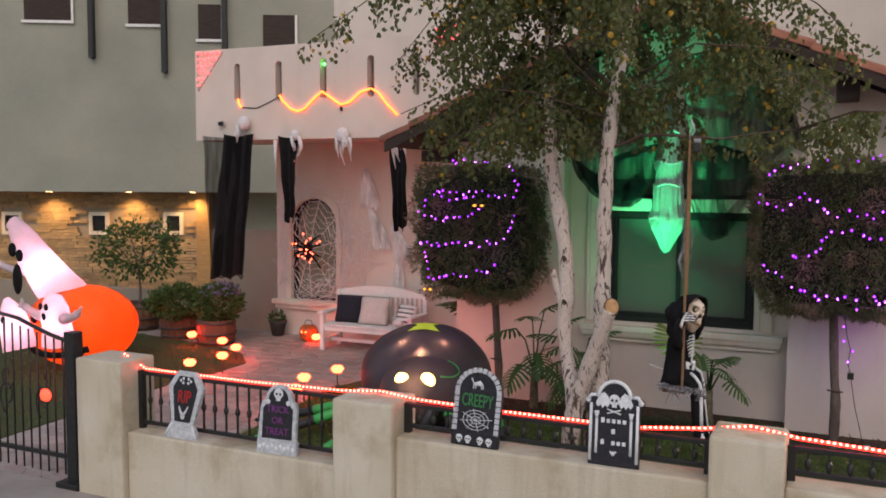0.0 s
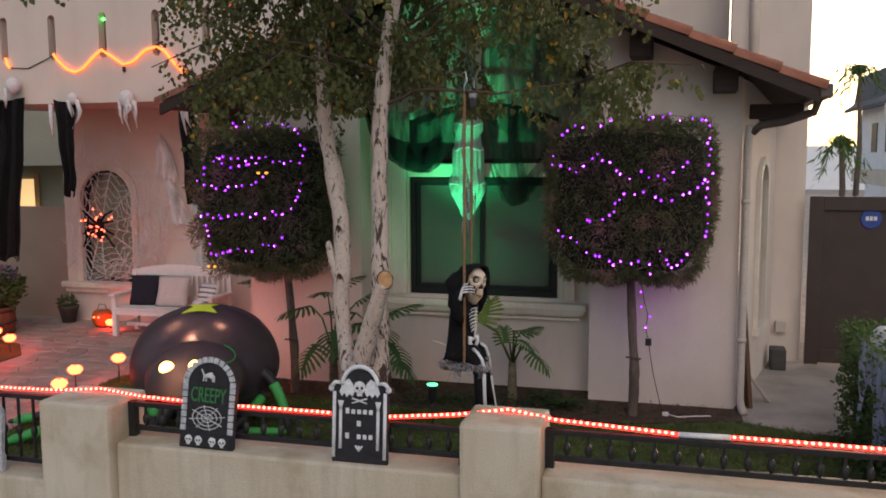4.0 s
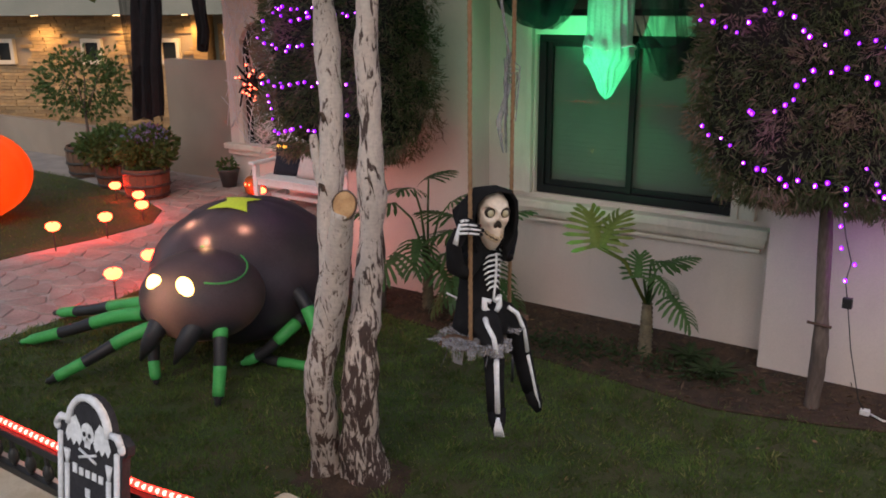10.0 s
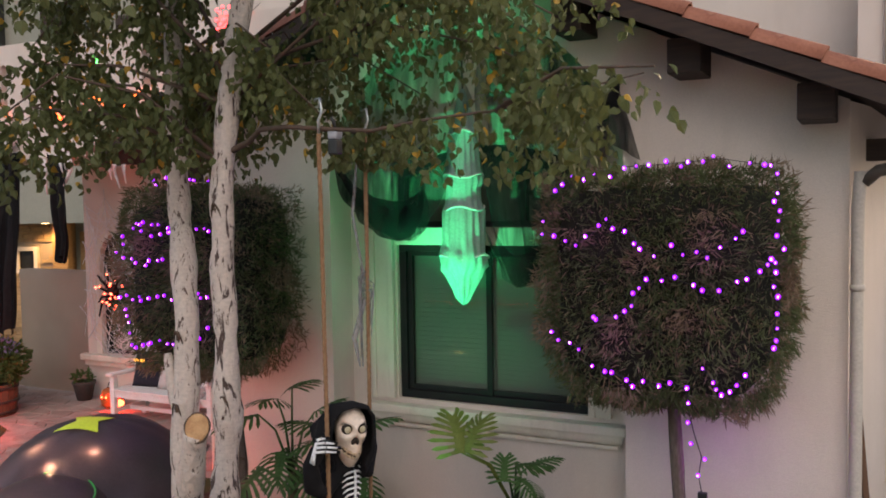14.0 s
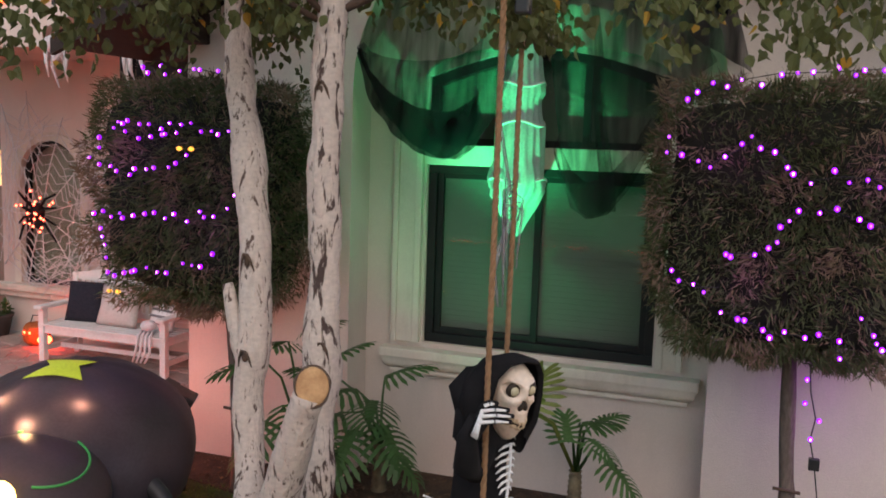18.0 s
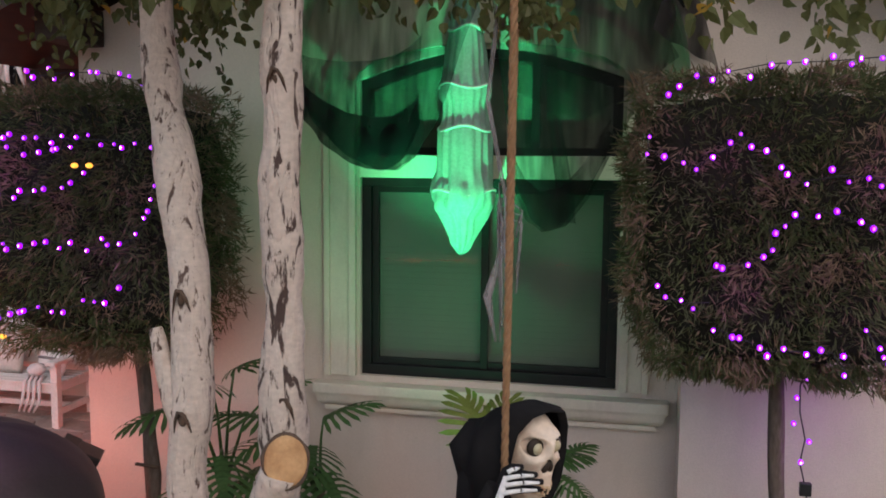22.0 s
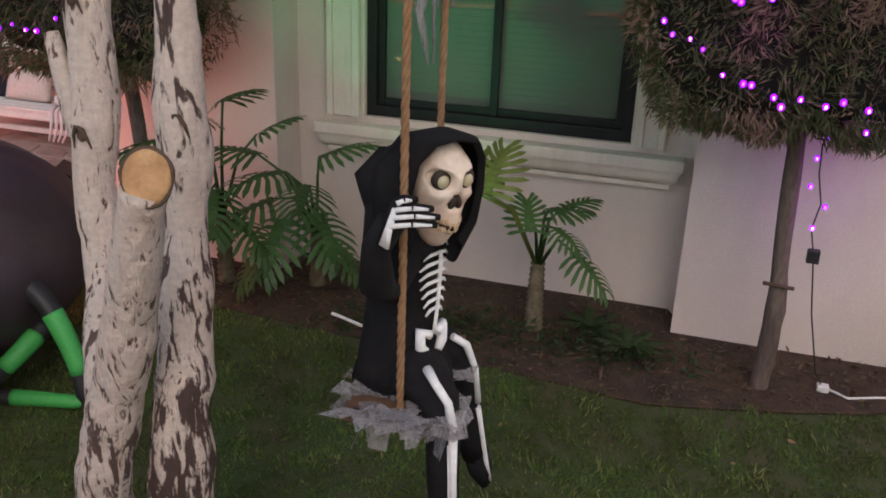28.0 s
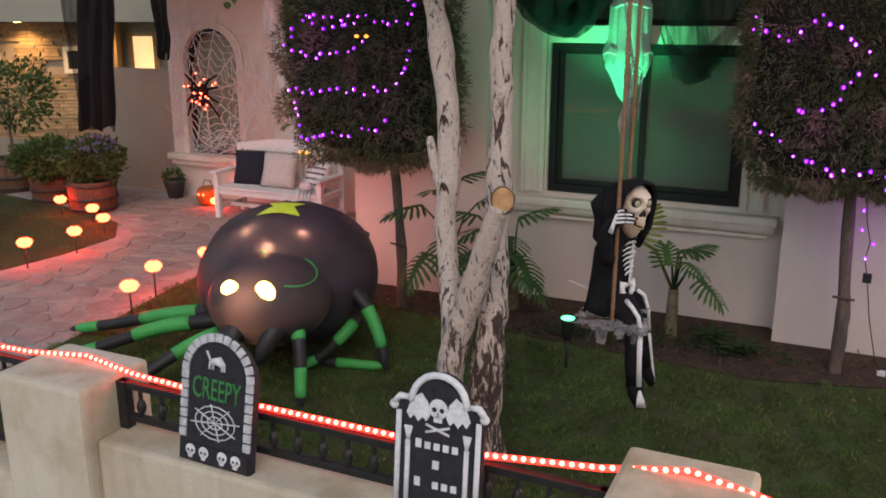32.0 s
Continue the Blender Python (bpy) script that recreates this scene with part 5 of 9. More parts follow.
for k in range(30):
    base = Vector((-2.54, 7.75, 4.55) if k % 2 else (-1.72, 7.5, 4.45))
    ang, out = 2 * math.pi * (k + rng.uniform(0, 1)) / 30 * 7, rng.uniform(0.6, 2.4)
    dx, dy = math.cos(ang) * out, math.sin(ang) * out * 0.7
    limbs.append([tuple(base), tuple(base + Vector((dx * 0.35, dy * 0.35, 0.2))), tuple(base + Vector((dx * 0.7, dy * 0.7, -0.05))), tuple(base + Vector((dx, dy, rng.uniform(-0.75, -0.4))))])
cs, al = [], []
for k, pts in enumerate(limbs):
    r0 = 0.018 if k == 0 else 0.013
    part("branch", one_tube(pts, [max(0.004, r0 * (1 - 0.85 * i / (len(pts) - 1))) for i in range(len(pts))], 7), TWIG, birch)
    total = len(pts) - 1
    for s in range(30 if k else 44):
        t = rng.uniform(0.18, 1.0) * total
        i = min(int(t), total - 1)
        p = Vector(pts[i]).lerp(Vector(pts[i + 1]), t - i)
        if k == 0 and p.x < -0.9:
            continue
        hang = rng.uniform(0.12, 0.5)
        bare = rng.random() < 0.75
        sway = Vector((rng.normal(0, 0.12), rng.normal(0, 0.12), 0))
        for j in range(int(hang / 0.022)):
            f_ = j * 0.022 / hang
            q = p + sway * f_ + Vector((rng.normal(0, 0.035), rng.normal(0, 0.035), -hang * f_))
            low = 2.98 + (0.0 if q.x > -2.6 else -0.28)
            if q.z < low and -2.55 < q.x < -0.75:
                continue
            if q.z < low - 0.1:
                continue
            if q.x > 0.15 and bare:
                continue
            cs.append(tuple(q))
            al.append((rng.normal(0, 0.5), rng.normal(0, 0.5), -1 + rng.normal(0, 0.4)))
n = len(cs)
cs, al = np.array(cs), np.array(al)
pick = rng.random(n) < 0.035
for which, m_, nm in ((~pick, LEAF, "crown"), (pick, LEAFY, "yellowing_leaves")):
    k = int(which.sum())
    ob = part(nm, ovate(cs[which], al[which], unit(k, rng), rng.uniform(0.036, 0.062, k), rng.uniform(0.032, 0.052, k), 0.16), m_, birch)
    tagged(ob, "hanging serrated birch leaves" if nm == "crown" else "scattered yellow autumn leaves", kind="stuff")


md = bmesh.new()
for i in range(9):
    for k in range(28):
        a_ = 2 * math.pi * k / 28
        r_ = 0.05 * i * (1 + 0.15 * math.sin(3 * a_ + 1))
        md.verts.new((-2.05 + r_ * math.cos(a_) * 1.15, 7.28 + r_ * math.sin(a_), G - 0.01 + 0.08 * math.exp(-(r_ / 0.22) ** 2) - 0.012 * (i == 8) + 0.008 * noise.noise(Vector((r_ * 9 * math.cos(a_), r_ * 9 * math.sin(a_), 0)))))
md.verts.ensure_lookup_table()
for i in range(8):
    for k in range(28):
        md.faces.new([md.verts[q] for q in (i * 28 + k, (i + 1) * 28 + k, (i + 1) * 28 + (k + 1) % 28, i * 28 + (k + 1) % 28)]).smooth = True
tagged(part("soil_mound", md, MULCH), "low bare soil mound round the birch foot", "soil", kind="structure")

# ---- clipped hedge trees ----
def hedge_tree(cx, y0, y1, hx, z0, z1, trunk_x, trunk_y, seed, label):
    r = np.random.default_rng(seed)
    h = thing("hedge_tree", (trunk_x, trunk_y, G), label, "tree", "clipped hedge trees by the wall")
    part("trunk", gnarled([(trunk_x, trunk_y, -0.1), (trunk_x + 0.01, trunk_y, 0.5), (trunk_x - 0.02, trunk_y, 1.0), (trunk_x - 0.05, trunk_y - 0.05, z0 + 0.25)], [0.055, 0.048, 0.042, 0.04], 10, seed=seed), TRUNKBARK, h, "thin rough grey trunk", True)
    part("tree_tie", one_tube([(trunk_x - 0.075, trunk_y - 0.05, 0.665), (trunk_x + 0.075, trunk_y - 0.05, 0.655)], 0.011, 6), TWIG, h, "short wooden tie stick")
    cy, hy, cz, hz = (y0 + y1) / 2, (y1 - y0) / 2, (z0 + z1) / 2, (z1 - z0) / 2

    def shape(d):
        """Points of a rounded box, fuller above, tucked in at the underside."""
        e = 9.0
        s = 1 / (np.abs(d[:, 0]) ** e + np.abs(d[:, 1]) ** e + np.abs(d[:, 2]) ** e) ** (1 / e)
        q = d * s[:, None]
        tuck = np.clip(-q[:, 2] - 0.35, 0, 1)
        q[:, 0] *= 1 - 0.4 * tuck ** 1.6
        q[:, 1] *= 1 - 0.4 * tuck ** 1.6
        return q

    # Solid near-black core stands in for the shade inside the crown.
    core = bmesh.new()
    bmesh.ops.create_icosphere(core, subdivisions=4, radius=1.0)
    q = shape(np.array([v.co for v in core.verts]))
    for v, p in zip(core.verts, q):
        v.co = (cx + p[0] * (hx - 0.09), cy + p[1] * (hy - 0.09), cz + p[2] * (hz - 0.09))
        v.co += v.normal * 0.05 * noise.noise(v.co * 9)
    part("crown_core", core, HEDGESHADE, h, "near-black core in place of the crown's inner shade", True)
    n = 30000
    d = unit(n, r)
    d[:, 1] -= 0.35
    q = shape(d / np.linalg.norm(d, axis=1, keepdims=True))
    depth = 1 - np.abs(r.normal(0, 0.07, n)) + 0.02
    c = np.stack([cx + q[:, 0] * hx * depth, cy + q[:, 1] * hy * depth, cz + q[:, 2] * hz * depth], 1)
    lump = np.array([noise.noise(Vector(p) * 4.5) for p in c])
    c += q * (lump * 0.1)[:, None]
    tuft = np.array([[noise.noise(Vector(p) * 11 + Vector((s, 0, 0))) for s in (0, 31, 67)] for p in c])
    a = q * 0.5 + tuft * 1.7 + r.normal(0, 0.5, (n, 3)) + np.array([0, -0.25, -0.25])
    bronze = (r.random(n) < 0.2) | (lump > 0.26)
    for w, m_, nm in ((~bronze, HEDGE, "foliage"), (bronze, HEDGEB, "bronze_foliage")):
        k = int(w.sum())
        ob = part(nm, leaves(c[w], a[w], unit(k, r), r.uniform(0.035, 0.095, k), r.uniform(0.006, 0.012, k), 0.2), m_, h)
        tagged(ob, "dense narrow dark green leaves" if nm == "foliage" else "bronze tips among the leaves", kind="stuff")
    return h


hedge_tree(-0.12, 9.2, 9.98, 0.76, 1.48, 2.95, -0.06, 9.68, 21, "square-clipped dark green hedge tree on a thin trunk beside the window")
hedge_tree(-3.96, 9.22, 9.98, 0.74, 1.43, 2.92, -3.74, 9.65, 33, "square-clipped dark green hedge tree on a thin trunk near the porch")


def led_bulb(p):
    """A small bulb; its camera-facing cap is brighter, painting in a washed-out core."""
    bm = one_ball(p, 0.0138, (1, 1, 1.12), 16, 12)
    for fc in bm.faces:
        if fc.calc_center_median().y - p[1] < -0.0119:
            fc.material_index = 1
    return bm


def string_lights(strands, y, label):
    s = thing("string_lights", (strands[0][0][0], y, strands[0][0][1]), label, "string lights", "purple lights on the hedge trees")
    first = None
    r = np.random.default_rng(len(strands))
    for line in strands:
        pts = [Vector((x, y, z)) for x, z in line]
        part("wire", one_tube([p + Vector((0, 0.015, 0)) for p in pts], 0.0025, 5), WIRE, s)
        carry = 0.0
        for a, b in zip(pts, pts[1:]):
            dd = (b - a).length
            t = carry
            while t < dd:
                p = a.lerp(b, t / dd) + Vector((r.normal(0, 0.014), r.uniform(-0.03, 0.01), r.normal(0, 0.018)))
                t += 0.07 * r.uniform(0.75, 1.35)
                if first is None:
                    first = part("bulb", led_bulb((0, 0, 0)), [PURPLE, PURPLECORE], s)
                    first.location = p
                else:
                    ob = new("bulb", first.data)
                    ob.parent, ob.matrix_parent_inverse, ob.location = s, first.matrix_parent_inverse, p
                    ob.scale = (r.uniform(0.6, 1.1),) * 3
            carry = t - dd
    return s


string_lights([
    [(-0.72, 2.86), (-0.6, 2.93), (-0.29, 2.99), (-0.01, 3.0), (0.28, 3.02), (0.57, 2.97), (0.62, 2.69), (0.57, 2.6), (0.64, 2.49), (0.55, 2.43), (0.61, 2.22), (0.57, 2.04), (0.55, 1.89)],
    [(-0.81, 2.66), (-0.8, 2.6), (-0.59, 2.52), (-0.37, 2.66), (-0.26, 2.6), (-0.13, 2.46), (0.05, 2.49), (0.26, 2.48), (0.4, 2.6)],
    [(-0.04, 2.33), (0.23, 2.25), (0.4, 2.31), (0.55, 2.43)],
    [(-0.49, 2.07), (-0.33, 2.08), (-0.23, 2.13), (-0.25, 2.24), (-0.1, 2.3)],
    [(-0.73, 1.96), (-0.73, 1.92), (-0.62, 1.88), (-0.5, 1.89)],
    [(-0.48, 1.77), (-0.34, 1.72), (-0.22, 1.67), (-0.06, 1.68), (0.05, 1.68), (0.16, 1.52)],
    [(0.18, 1.8), (0.32, 1.61), (0.45, 1.81)]], 9.1, "purple string lights wound over the hedge tree beside the window")
dang = thing("string_lights", (0.15, 9.5, 1.5), "loose end of the purple string lights hanging to its plug", "string lights", "purple lights on the hedge trees")
part("wire", one_tube([(0.03, 9.5, 1.56), (0.01, 9.6, 1.4), (0.03, 9.68, 1.24), (0.07, 9.72, 1.08), (0.05, 9.72, 0.95), (0.08, 9.7, 0.82), (0.13, 9.72, 0.5), (0.21, 9.74, 0.16), (0.26, 9.74, G + 0.03)], 0.004, 6), WIRE, dang)
for p in ((0.03, 9.55, 1.45), (0.0, 9.62, 1.33), (0.005, 9.7, 1.17), (0.09, 9.72, 1.07), (0.05, 9.7, 0.96)):
    part("bulb", led_bulb(p), [PURPLE, PURPLECORE], dang)
part("socket", one_box(0.05, 0.11, 9.68, 9.72, 0.78, 0.85, 0.006), PLASTICBLACK, dang)
part("plug", one_box(0.23, 0.29, 9.71, 9.76, G + 0.015, G + 0.05, 0.006), WHITEPAINT, dang, "white plug on the ground")
part("lead", one_tube([(0.28, 9.74, G + 0.03), (0.38, 9.68, G + 0.025), (0.52, 9.74, G + 0.025), (0.7, 9.8, G + 0.025)], 0.007, 6), WHITEPAINT, dang)
point_lamp("bulb_light", (0.16, 9.66, 1.3), 0.55, (0.55, 0.03, 1.0), 0.05)
for p in ((-0.5, 9.0, 2.55), (0.3, 9.0, 2.45), (-0.35, 9.0, 1.9), (0.3, 9.0, 1.75), (-4.2, 9.02, 2.45), (-3.65, 9.02, 2.0)):  # the lit strands on the hedges
    point_lamp("strand_light", p, 0.75, (0.5, 0.02, 1.0), 0.15)
point_lamp("bulb_light", (0.14, 9.68, 1.02), 0.55, (0.55, 0.03, 1.0), 0.05)
string_lights([
    [(-4.1, 2.98), (-3.9, 3.0), (-3.69, 3.0), (-3.4, 2.94), (-3.34, 2.73), (-3.36, 2.62), (-3.69, 2.64), (-4.09, 2.65), (-4.41, 2.6), (-4.54, 2.42), (-4.27, 2.32), (-4.0, 2.36), (-3.74, 2.45)],
    [(-4.3, 2.63), (-4.15, 2.56), (-3.95, 2.58), (-3.84, 2.63)],
    [(-4.5, 2.06), (-4.3, 2.02), (-4.02, 2.08), (-3.82, 2.03), (-3.51, 2.1), (-3.4, 2.25), (-3.36, 2.42)],
    [(-4.45, 1.95), (-4.41, 1.67), (-4.2, 1.68), (-3.95, 1.71), (-3.75, 1.74), (-3.56, 1.88)]], 9.13, "purple string lights wound over the hedge tree near the porch")
eyes = thing("hedge_eyes", (-3.8, 9.2, 2.42), "pair of small glowing yellow eyes in the hedge tree", "string lights")
for x in (-3.85, -3.76):
    part("bulb", one_ball((x, 9.14, 2.5), 0.018, (1.2, 0.7, 0.8), 10, 8), YELLOWBULB, eyes)
eyes = thing("hedge_eyes", (-4.2, 9.3, 1.42), "pair of small glowing pale eyes under the hedge tree", "string lights")
for x in (-4.545, -4.475):
    part("bulb", one_ball((x, 9.3, 1.49), 0.018, (1.3, 0.7, 0.8), 10, 8), YELLOWBULB, eyes)

# ---- swing with the seated figure ----
sw = thing("rope_swing", (-1.22, 7.46, 1.05), "brown rope swing under the birch with a gauze-trimmed seat", "swing")


def twisted(p0, p1, r):
    bm = bmesh.new()
    p0, p1 = Vector(p0), Vector(p1)
    ln = (p1 - p0).length
    n = int(ln / 0.02)
    for s in range(3):
        tube(bm, [p0.lerp(p1, k / n) + r * 0.55 * Vector((math.cos(k * 1.2 + s * 2.094), math.sin(k * 1.2 + s * 2.094), 0)) for k in range(n + 1)], r * 0.62, 5)
    return bm


part("rope", twisted((-1.205, 7.24, 1.03), (-1.19, 7.2, 3.08), 0.0105), ROPE, sw, "twisted brown rope")
part("rope", twisted((-1.27, 7.72, 1.03), (-1.25, 7.7, 3.1), 0.0105), ROPE, sw, "twisted brown rope")
for x, y in ((-1.19, 7.2), (-1.25, 7.7)):
    part("hook", one_tube([(x, y, 3.06), (x, y, 3.14), (x + 0.02, y, 3.18), (x + 0.01, y, 3.24), (x - 0.02, y, 3.23)], 0.007, 6), mat("steel_hook", (0.5, 0.5, 0.5), metal=0.9, rough=0.3), sw, "steel snap hook")
part("seat_board", one_box(-1.36, -1.16, 7.18, 7.74, 1.02, 1.05, 0.006), BARREL, sw)
fr = bmesh.new()
rs = np.random.default_rng(8)
for k in range(90):
    side = (0, 2, 0, 2, 3)[k % 5]
    u = rs.random()
    p = ((-1.37 + 0.3 * u, 7.17) if side == 0 else (-1.37 + 0.3 * u, 7.81) if side == 1 else (-1.37, 7.17 + 0.6 * u) if side == 2 else (-1.06, 7.17 + 0.18 * u))
    l = rs.uniform(0.02, 0.06) * (2.6 if k % 11 == 0 else 1)
    w = rs.uniform(0.02, 0.05)
    a_ = rs.uniform(0, 6.28)
    o = Vector((math.cos(a_) * w, math.sin(a_) * w, 0))
    b0 = Vector((p[0], p[1], 1.07))
    dn = Vector((rs.normal(0, 0.025), rs.normal(0, 0.025), -l))
    fr.faces.new([fr.verts.new(v) for v in (b0 - o, b0 + o, b0 + o * 0.5 + dn, b0 - o * 0.6 + dn * 0.9)])
part("gauze_trim", fr, GAUZE, sw, "ragged grey gauze trim")
top_g = bmesh.new()
for k in range(60):
    c_ = Vector((rs.uniform(-1.36, -1.08), rs.uniform(7.12, 7.6), 1.056 + rs.uniform(0, 0.02)))
    a_ = rs.uniform(0, 6.28)
    o = Vector((math.cos(a_), math.sin(a_), 0.1)) * rs.uniform(0.03, 0.07)
    o2 = Vector((-math.sin(a_), math.cos(a_), 0.1)) * rs.uniform(0.02, 0.05)
    top_g.faces.new([top_g.verts.new(v) for v in (c_ - o, c_ + o2, c_ + o, c_ - o2)])
tagged(part("gauze_cover", top_g, GAUZE, sw, "ragged grey gauze over the seat"), kind="stuff")
kn = bmesh.new()
for k in range(16):
    a_ = rs.uniform(0, 6.28)
    z_ = 2.33 + rs.normal(0, 0.05)
    tube(kn, [(-1.26, 7.7, z_), (-1.26 + 0.04 * math.cos(a_), 7.7 + 0.04 * math.sin(a_), z_ + rs.normal(0, 0.03)), (-1.26 + 0.025 * math.cos(a_), 7.69 + 0.03 * math.sin(a_), z_ - rs.uniform(0.05, 0.4))], 0.004, 4)
tagged(part("gauze_knot", kn, GAUZE, sw, "knot of grey gauze tied on the rope"), kind="stuff")
part("gauze_strand", one_tube([(-1.31, 7.72, 3.02), (-1.34, 7.71, 2.7), (-1.27, 7.7, 2.36)], 0.008, 5), GAUZE, sw)
sw.location.z += 0.035
part("gauze_strand", one_tube([(-1.27, 7.7, 2.3), (-1.33, 7.69, 2.1), (-1.3, 7.69, 1.95)], [0.012, 0.016, 0.004], 5), GAUZE, sw)

bx = thing("hanging_box", (-1.137, 7.25, 3.05), "small black box with a grey cap hung beside the hook", "box")
part("case", one_box(-1.163, -1.113, 7.23, 7.28, 3.02, 3.09, 0.008), PLASTICBLACK, bx)
part("cap", one_box(-1.165, -1.111, 7.228, 7.282, 3.09, 3.14, 0.012), mat("grey_cap", (0.3, 0.31, 0.34), (0.24, 0.25, 0.27), rough=0.4), bx, "grey plastic cap")
part("strap", one_tube([(-1.138, 7.255, 3.13), (-1.14, 7.25, 3.17), (-1.15, 7.24, 3.19)], 0.008, 6), PLASTICBLACK, bx)

doll = bmesh.new()
# materials: 0 black cloth, 1 bone mask, 2 printed bone, 3 eye socket, 4 eyeball, 5 teeth
F = Vector((0.74, -0.67, -0.06)).normalized()       # the way the mask looks
RT = Vector((0.67, 0.74, -0.05)).normalized()       # sideways across the mask
UP = F.cross(RT).normalized()
HC = Vector((-1.152, 7.352, 1.69))
HM = Matrix(((RT.x, F.x, UP.x, HC.x), (RT.y, F.y, UP.y, HC.y), (RT.z, F.z, UP.z, HC.z), (0, 0, 0, 1))) @ Matrix.Diagonal((1.0, 1.08, 1.12, 1))


def head(x, y, z):
    return HM @ Vector((x, y, z))


def cloth(pts, rad, sides=12, mi=0, rough=0.12):
    rings = tube(doll, pts, rad, sides, True, mi)
    for ring in rings:
        for v in ring:
            v.co += Vector((noise.noise(v.co * 14), noise.noise(v.co * 14 + Vector((9, 0, 0))), 0)) * rough * 0.09


# robe, from the seat to the shoulders
cloth([(-1.262, 7.42, 1.055), (-1.262, 7.42, 1.12), (-1.268, 7.415, 1.25), (-1.26, 7.415, 1.4), (-1.235, 7.41, 1.48), (-1.2, 7.405, 1.54)], [0.148, 0.132, 0.1, 0.094, 0.09, 0.068], 18, 0, 0.25)


# skull mask: a long skull with sunken sockets, cheekbones and a grinning jaw
def bell(d, w):
    return math.exp(-(d / w) ** 2)


skull = bmesh.new()
bmesh.ops.create_uvsphere(skull, u_segments=72, v_segments=64, radius=1.0)
for v in skull.verts:
    nx, ny, nz = v.co
    z = nz * (0.098 if nz > 0 else 0.168)
    wide = 1.0 if z > 0.0 else 1 - 0.2 * min(1.0, -z / 0.14) ** 1.3 + 0.1 * bell(z + 0.14, 0.03)
    x = nx * 0.074 * wide
    y = ny * (0.094 if ny > 0 else 0.09) * (1.0 if z > -0.05 else 1 - 0.1 * (-z - 0.05) / 0.09)
    if ny > 0.1:
        y += 0.008 * bell(x, 0.011) * bell(z - 0.015, 0.03)
        y += 0.012 * sum(bell(x - s * 0.05, 0.018) * bell(z + 0.016, 0.012) for s in (-1, 1))
        y -= 0.02 * sum(bell(x - s * 0.05, 0.016) * bell(z + 0.06, 0.02) for s in (-1, 1))
        y += 0.018 * sum(bell(x - s * 0.035, 0.024) * bell(z - (0.042 + 0.5 * (abs(x) - 0.03)), 0.009) for s in (-1, 1))
        y += 0.018 * bell(x, 0.03) * bell(z + 0.092, 0.03)
        y += 0.01 * bell(x, 0.022) * bell(z + 0.145, 0.016)
        for s in (-1, 1):
            d_ = math.hypot((x - s * 0.036) / 0.026, (z - 0.018) / 0.023)
            if d_ < 1.15:
                y -= 0.03 * (1 - (d_ / 1.15) ** 4)
        if -0.045 < z < -0.01 and abs(x) < 0.008 + 0.5 * (-0.01 - z):
            y -= 0.016
        lip = -0.094 + 8 * x * x
        if abs(z - lip) < 0.0045 and abs(x) < 0.056:
            y -= 0.007
    v.co = (x, y, z)
for fc in skull.faces:
    c = fc.calc_center_median()
    fc.smooth = True
    mi = 1
    if c.y > 0.02:
        lip = -0.094 + 8 * c.x * c.x
        if abs(c.z - lip) < 0.0045 and abs(c.x) < 0.056:
            mi = 3
        elif abs(c.z - lip) < 0.017 and abs(c.x) < 0.047:
            mi = 5
    fc.material_index = mi
front = [(v.co.x, v.co.y, v.co.z) for v in skull.verts if v.co.y > 0.02]
teeth = []
for k in range(11):
    x = -0.04 + 0.008 * k
    for dz in (0.0095, -0.0095):
        z = -0.094 + 8 * x * x + dz
        teeth.append(min(front, key=lambda q: (q[0] - x) ** 2 + (q[2] - z) ** 2))
for v in skull.verts:
    v.co = HM @ v.co
me_ = bpy.data.meshes.new("skull_shape")
skull.to_mesh(me_)
skull.free()
doll.from_mesh(me_)
for s in (-1, 1):
    for v in ball(doll, (0, 0, 0), 1.0, (0.0265, 0.012, 0.0235), 22, 14, None, 3):
        v.co = head(v.co.x + s * 0.036, v.co.y + 0.069 - 0.25 * abs(v.co.x + s * 0.0) * (1 if s * v.co.x > 0 else 0), v.co.z + 0.018)
    for v in ball(doll, (0, 0, 0), 1.0, (0.011, 0.01, 0.017), 14, 10, None, 3):
        v.co = head(v.co.x + s * 0.0075 - s * 0.25 * v.co.z, v.co.y + 0.084, v.co.z - 0.03)
    for v in ball(doll, (0, 0, 0), 0.0162, (1, 0.7, 1), 14, 10, None, 4):
        v.co = head(v.co.x + s * 0.035, v.co.y + 0.0745, v.co.z + 0.016)
for x, y, z in teeth:
    for v in ball(doll, (0, 0, 0), 1.0, (0.0036, 0.003, 0.0062), 8, 6, None, 5):
        v.co = head(v.co.x + x, v.co.y + y + 0.0005, v.co.z + z)
# hood: a shell from the face opening back to a drooping point
opening = [(-0.07, 0.02, -0.18), (-0.092, 0.035, -0.1), (-0.1, 0.045, -0.02), (-0.09, 0.052, 0.05), (-0.062, 0.07, 0.094), (0.0, 0.08, 0.112), (0.066, 0.07, 0.098), (0.1, 0.052, 0.055), (0.112, 0.045, -0.02), (0.108, 0.04, -0.1), (0.075, 0.035, -0.165)]
back = [(-0.05, -0.12, -0.19), (-0.11, -0.135, -0.15), (-0.15, -0.12, -0.07), (-0.14, -0.13, -0.01), (-0.085, -0.155, 0.03), (0.0, -0.17, 0.02), (0.04, -0.15, 0.0), (0.06, -0.13, -0.03), (0.07, -0.1, -0.08), (0.065, -0.08, -0.14), (0.04, -0.07, -0.19)]
hood = []
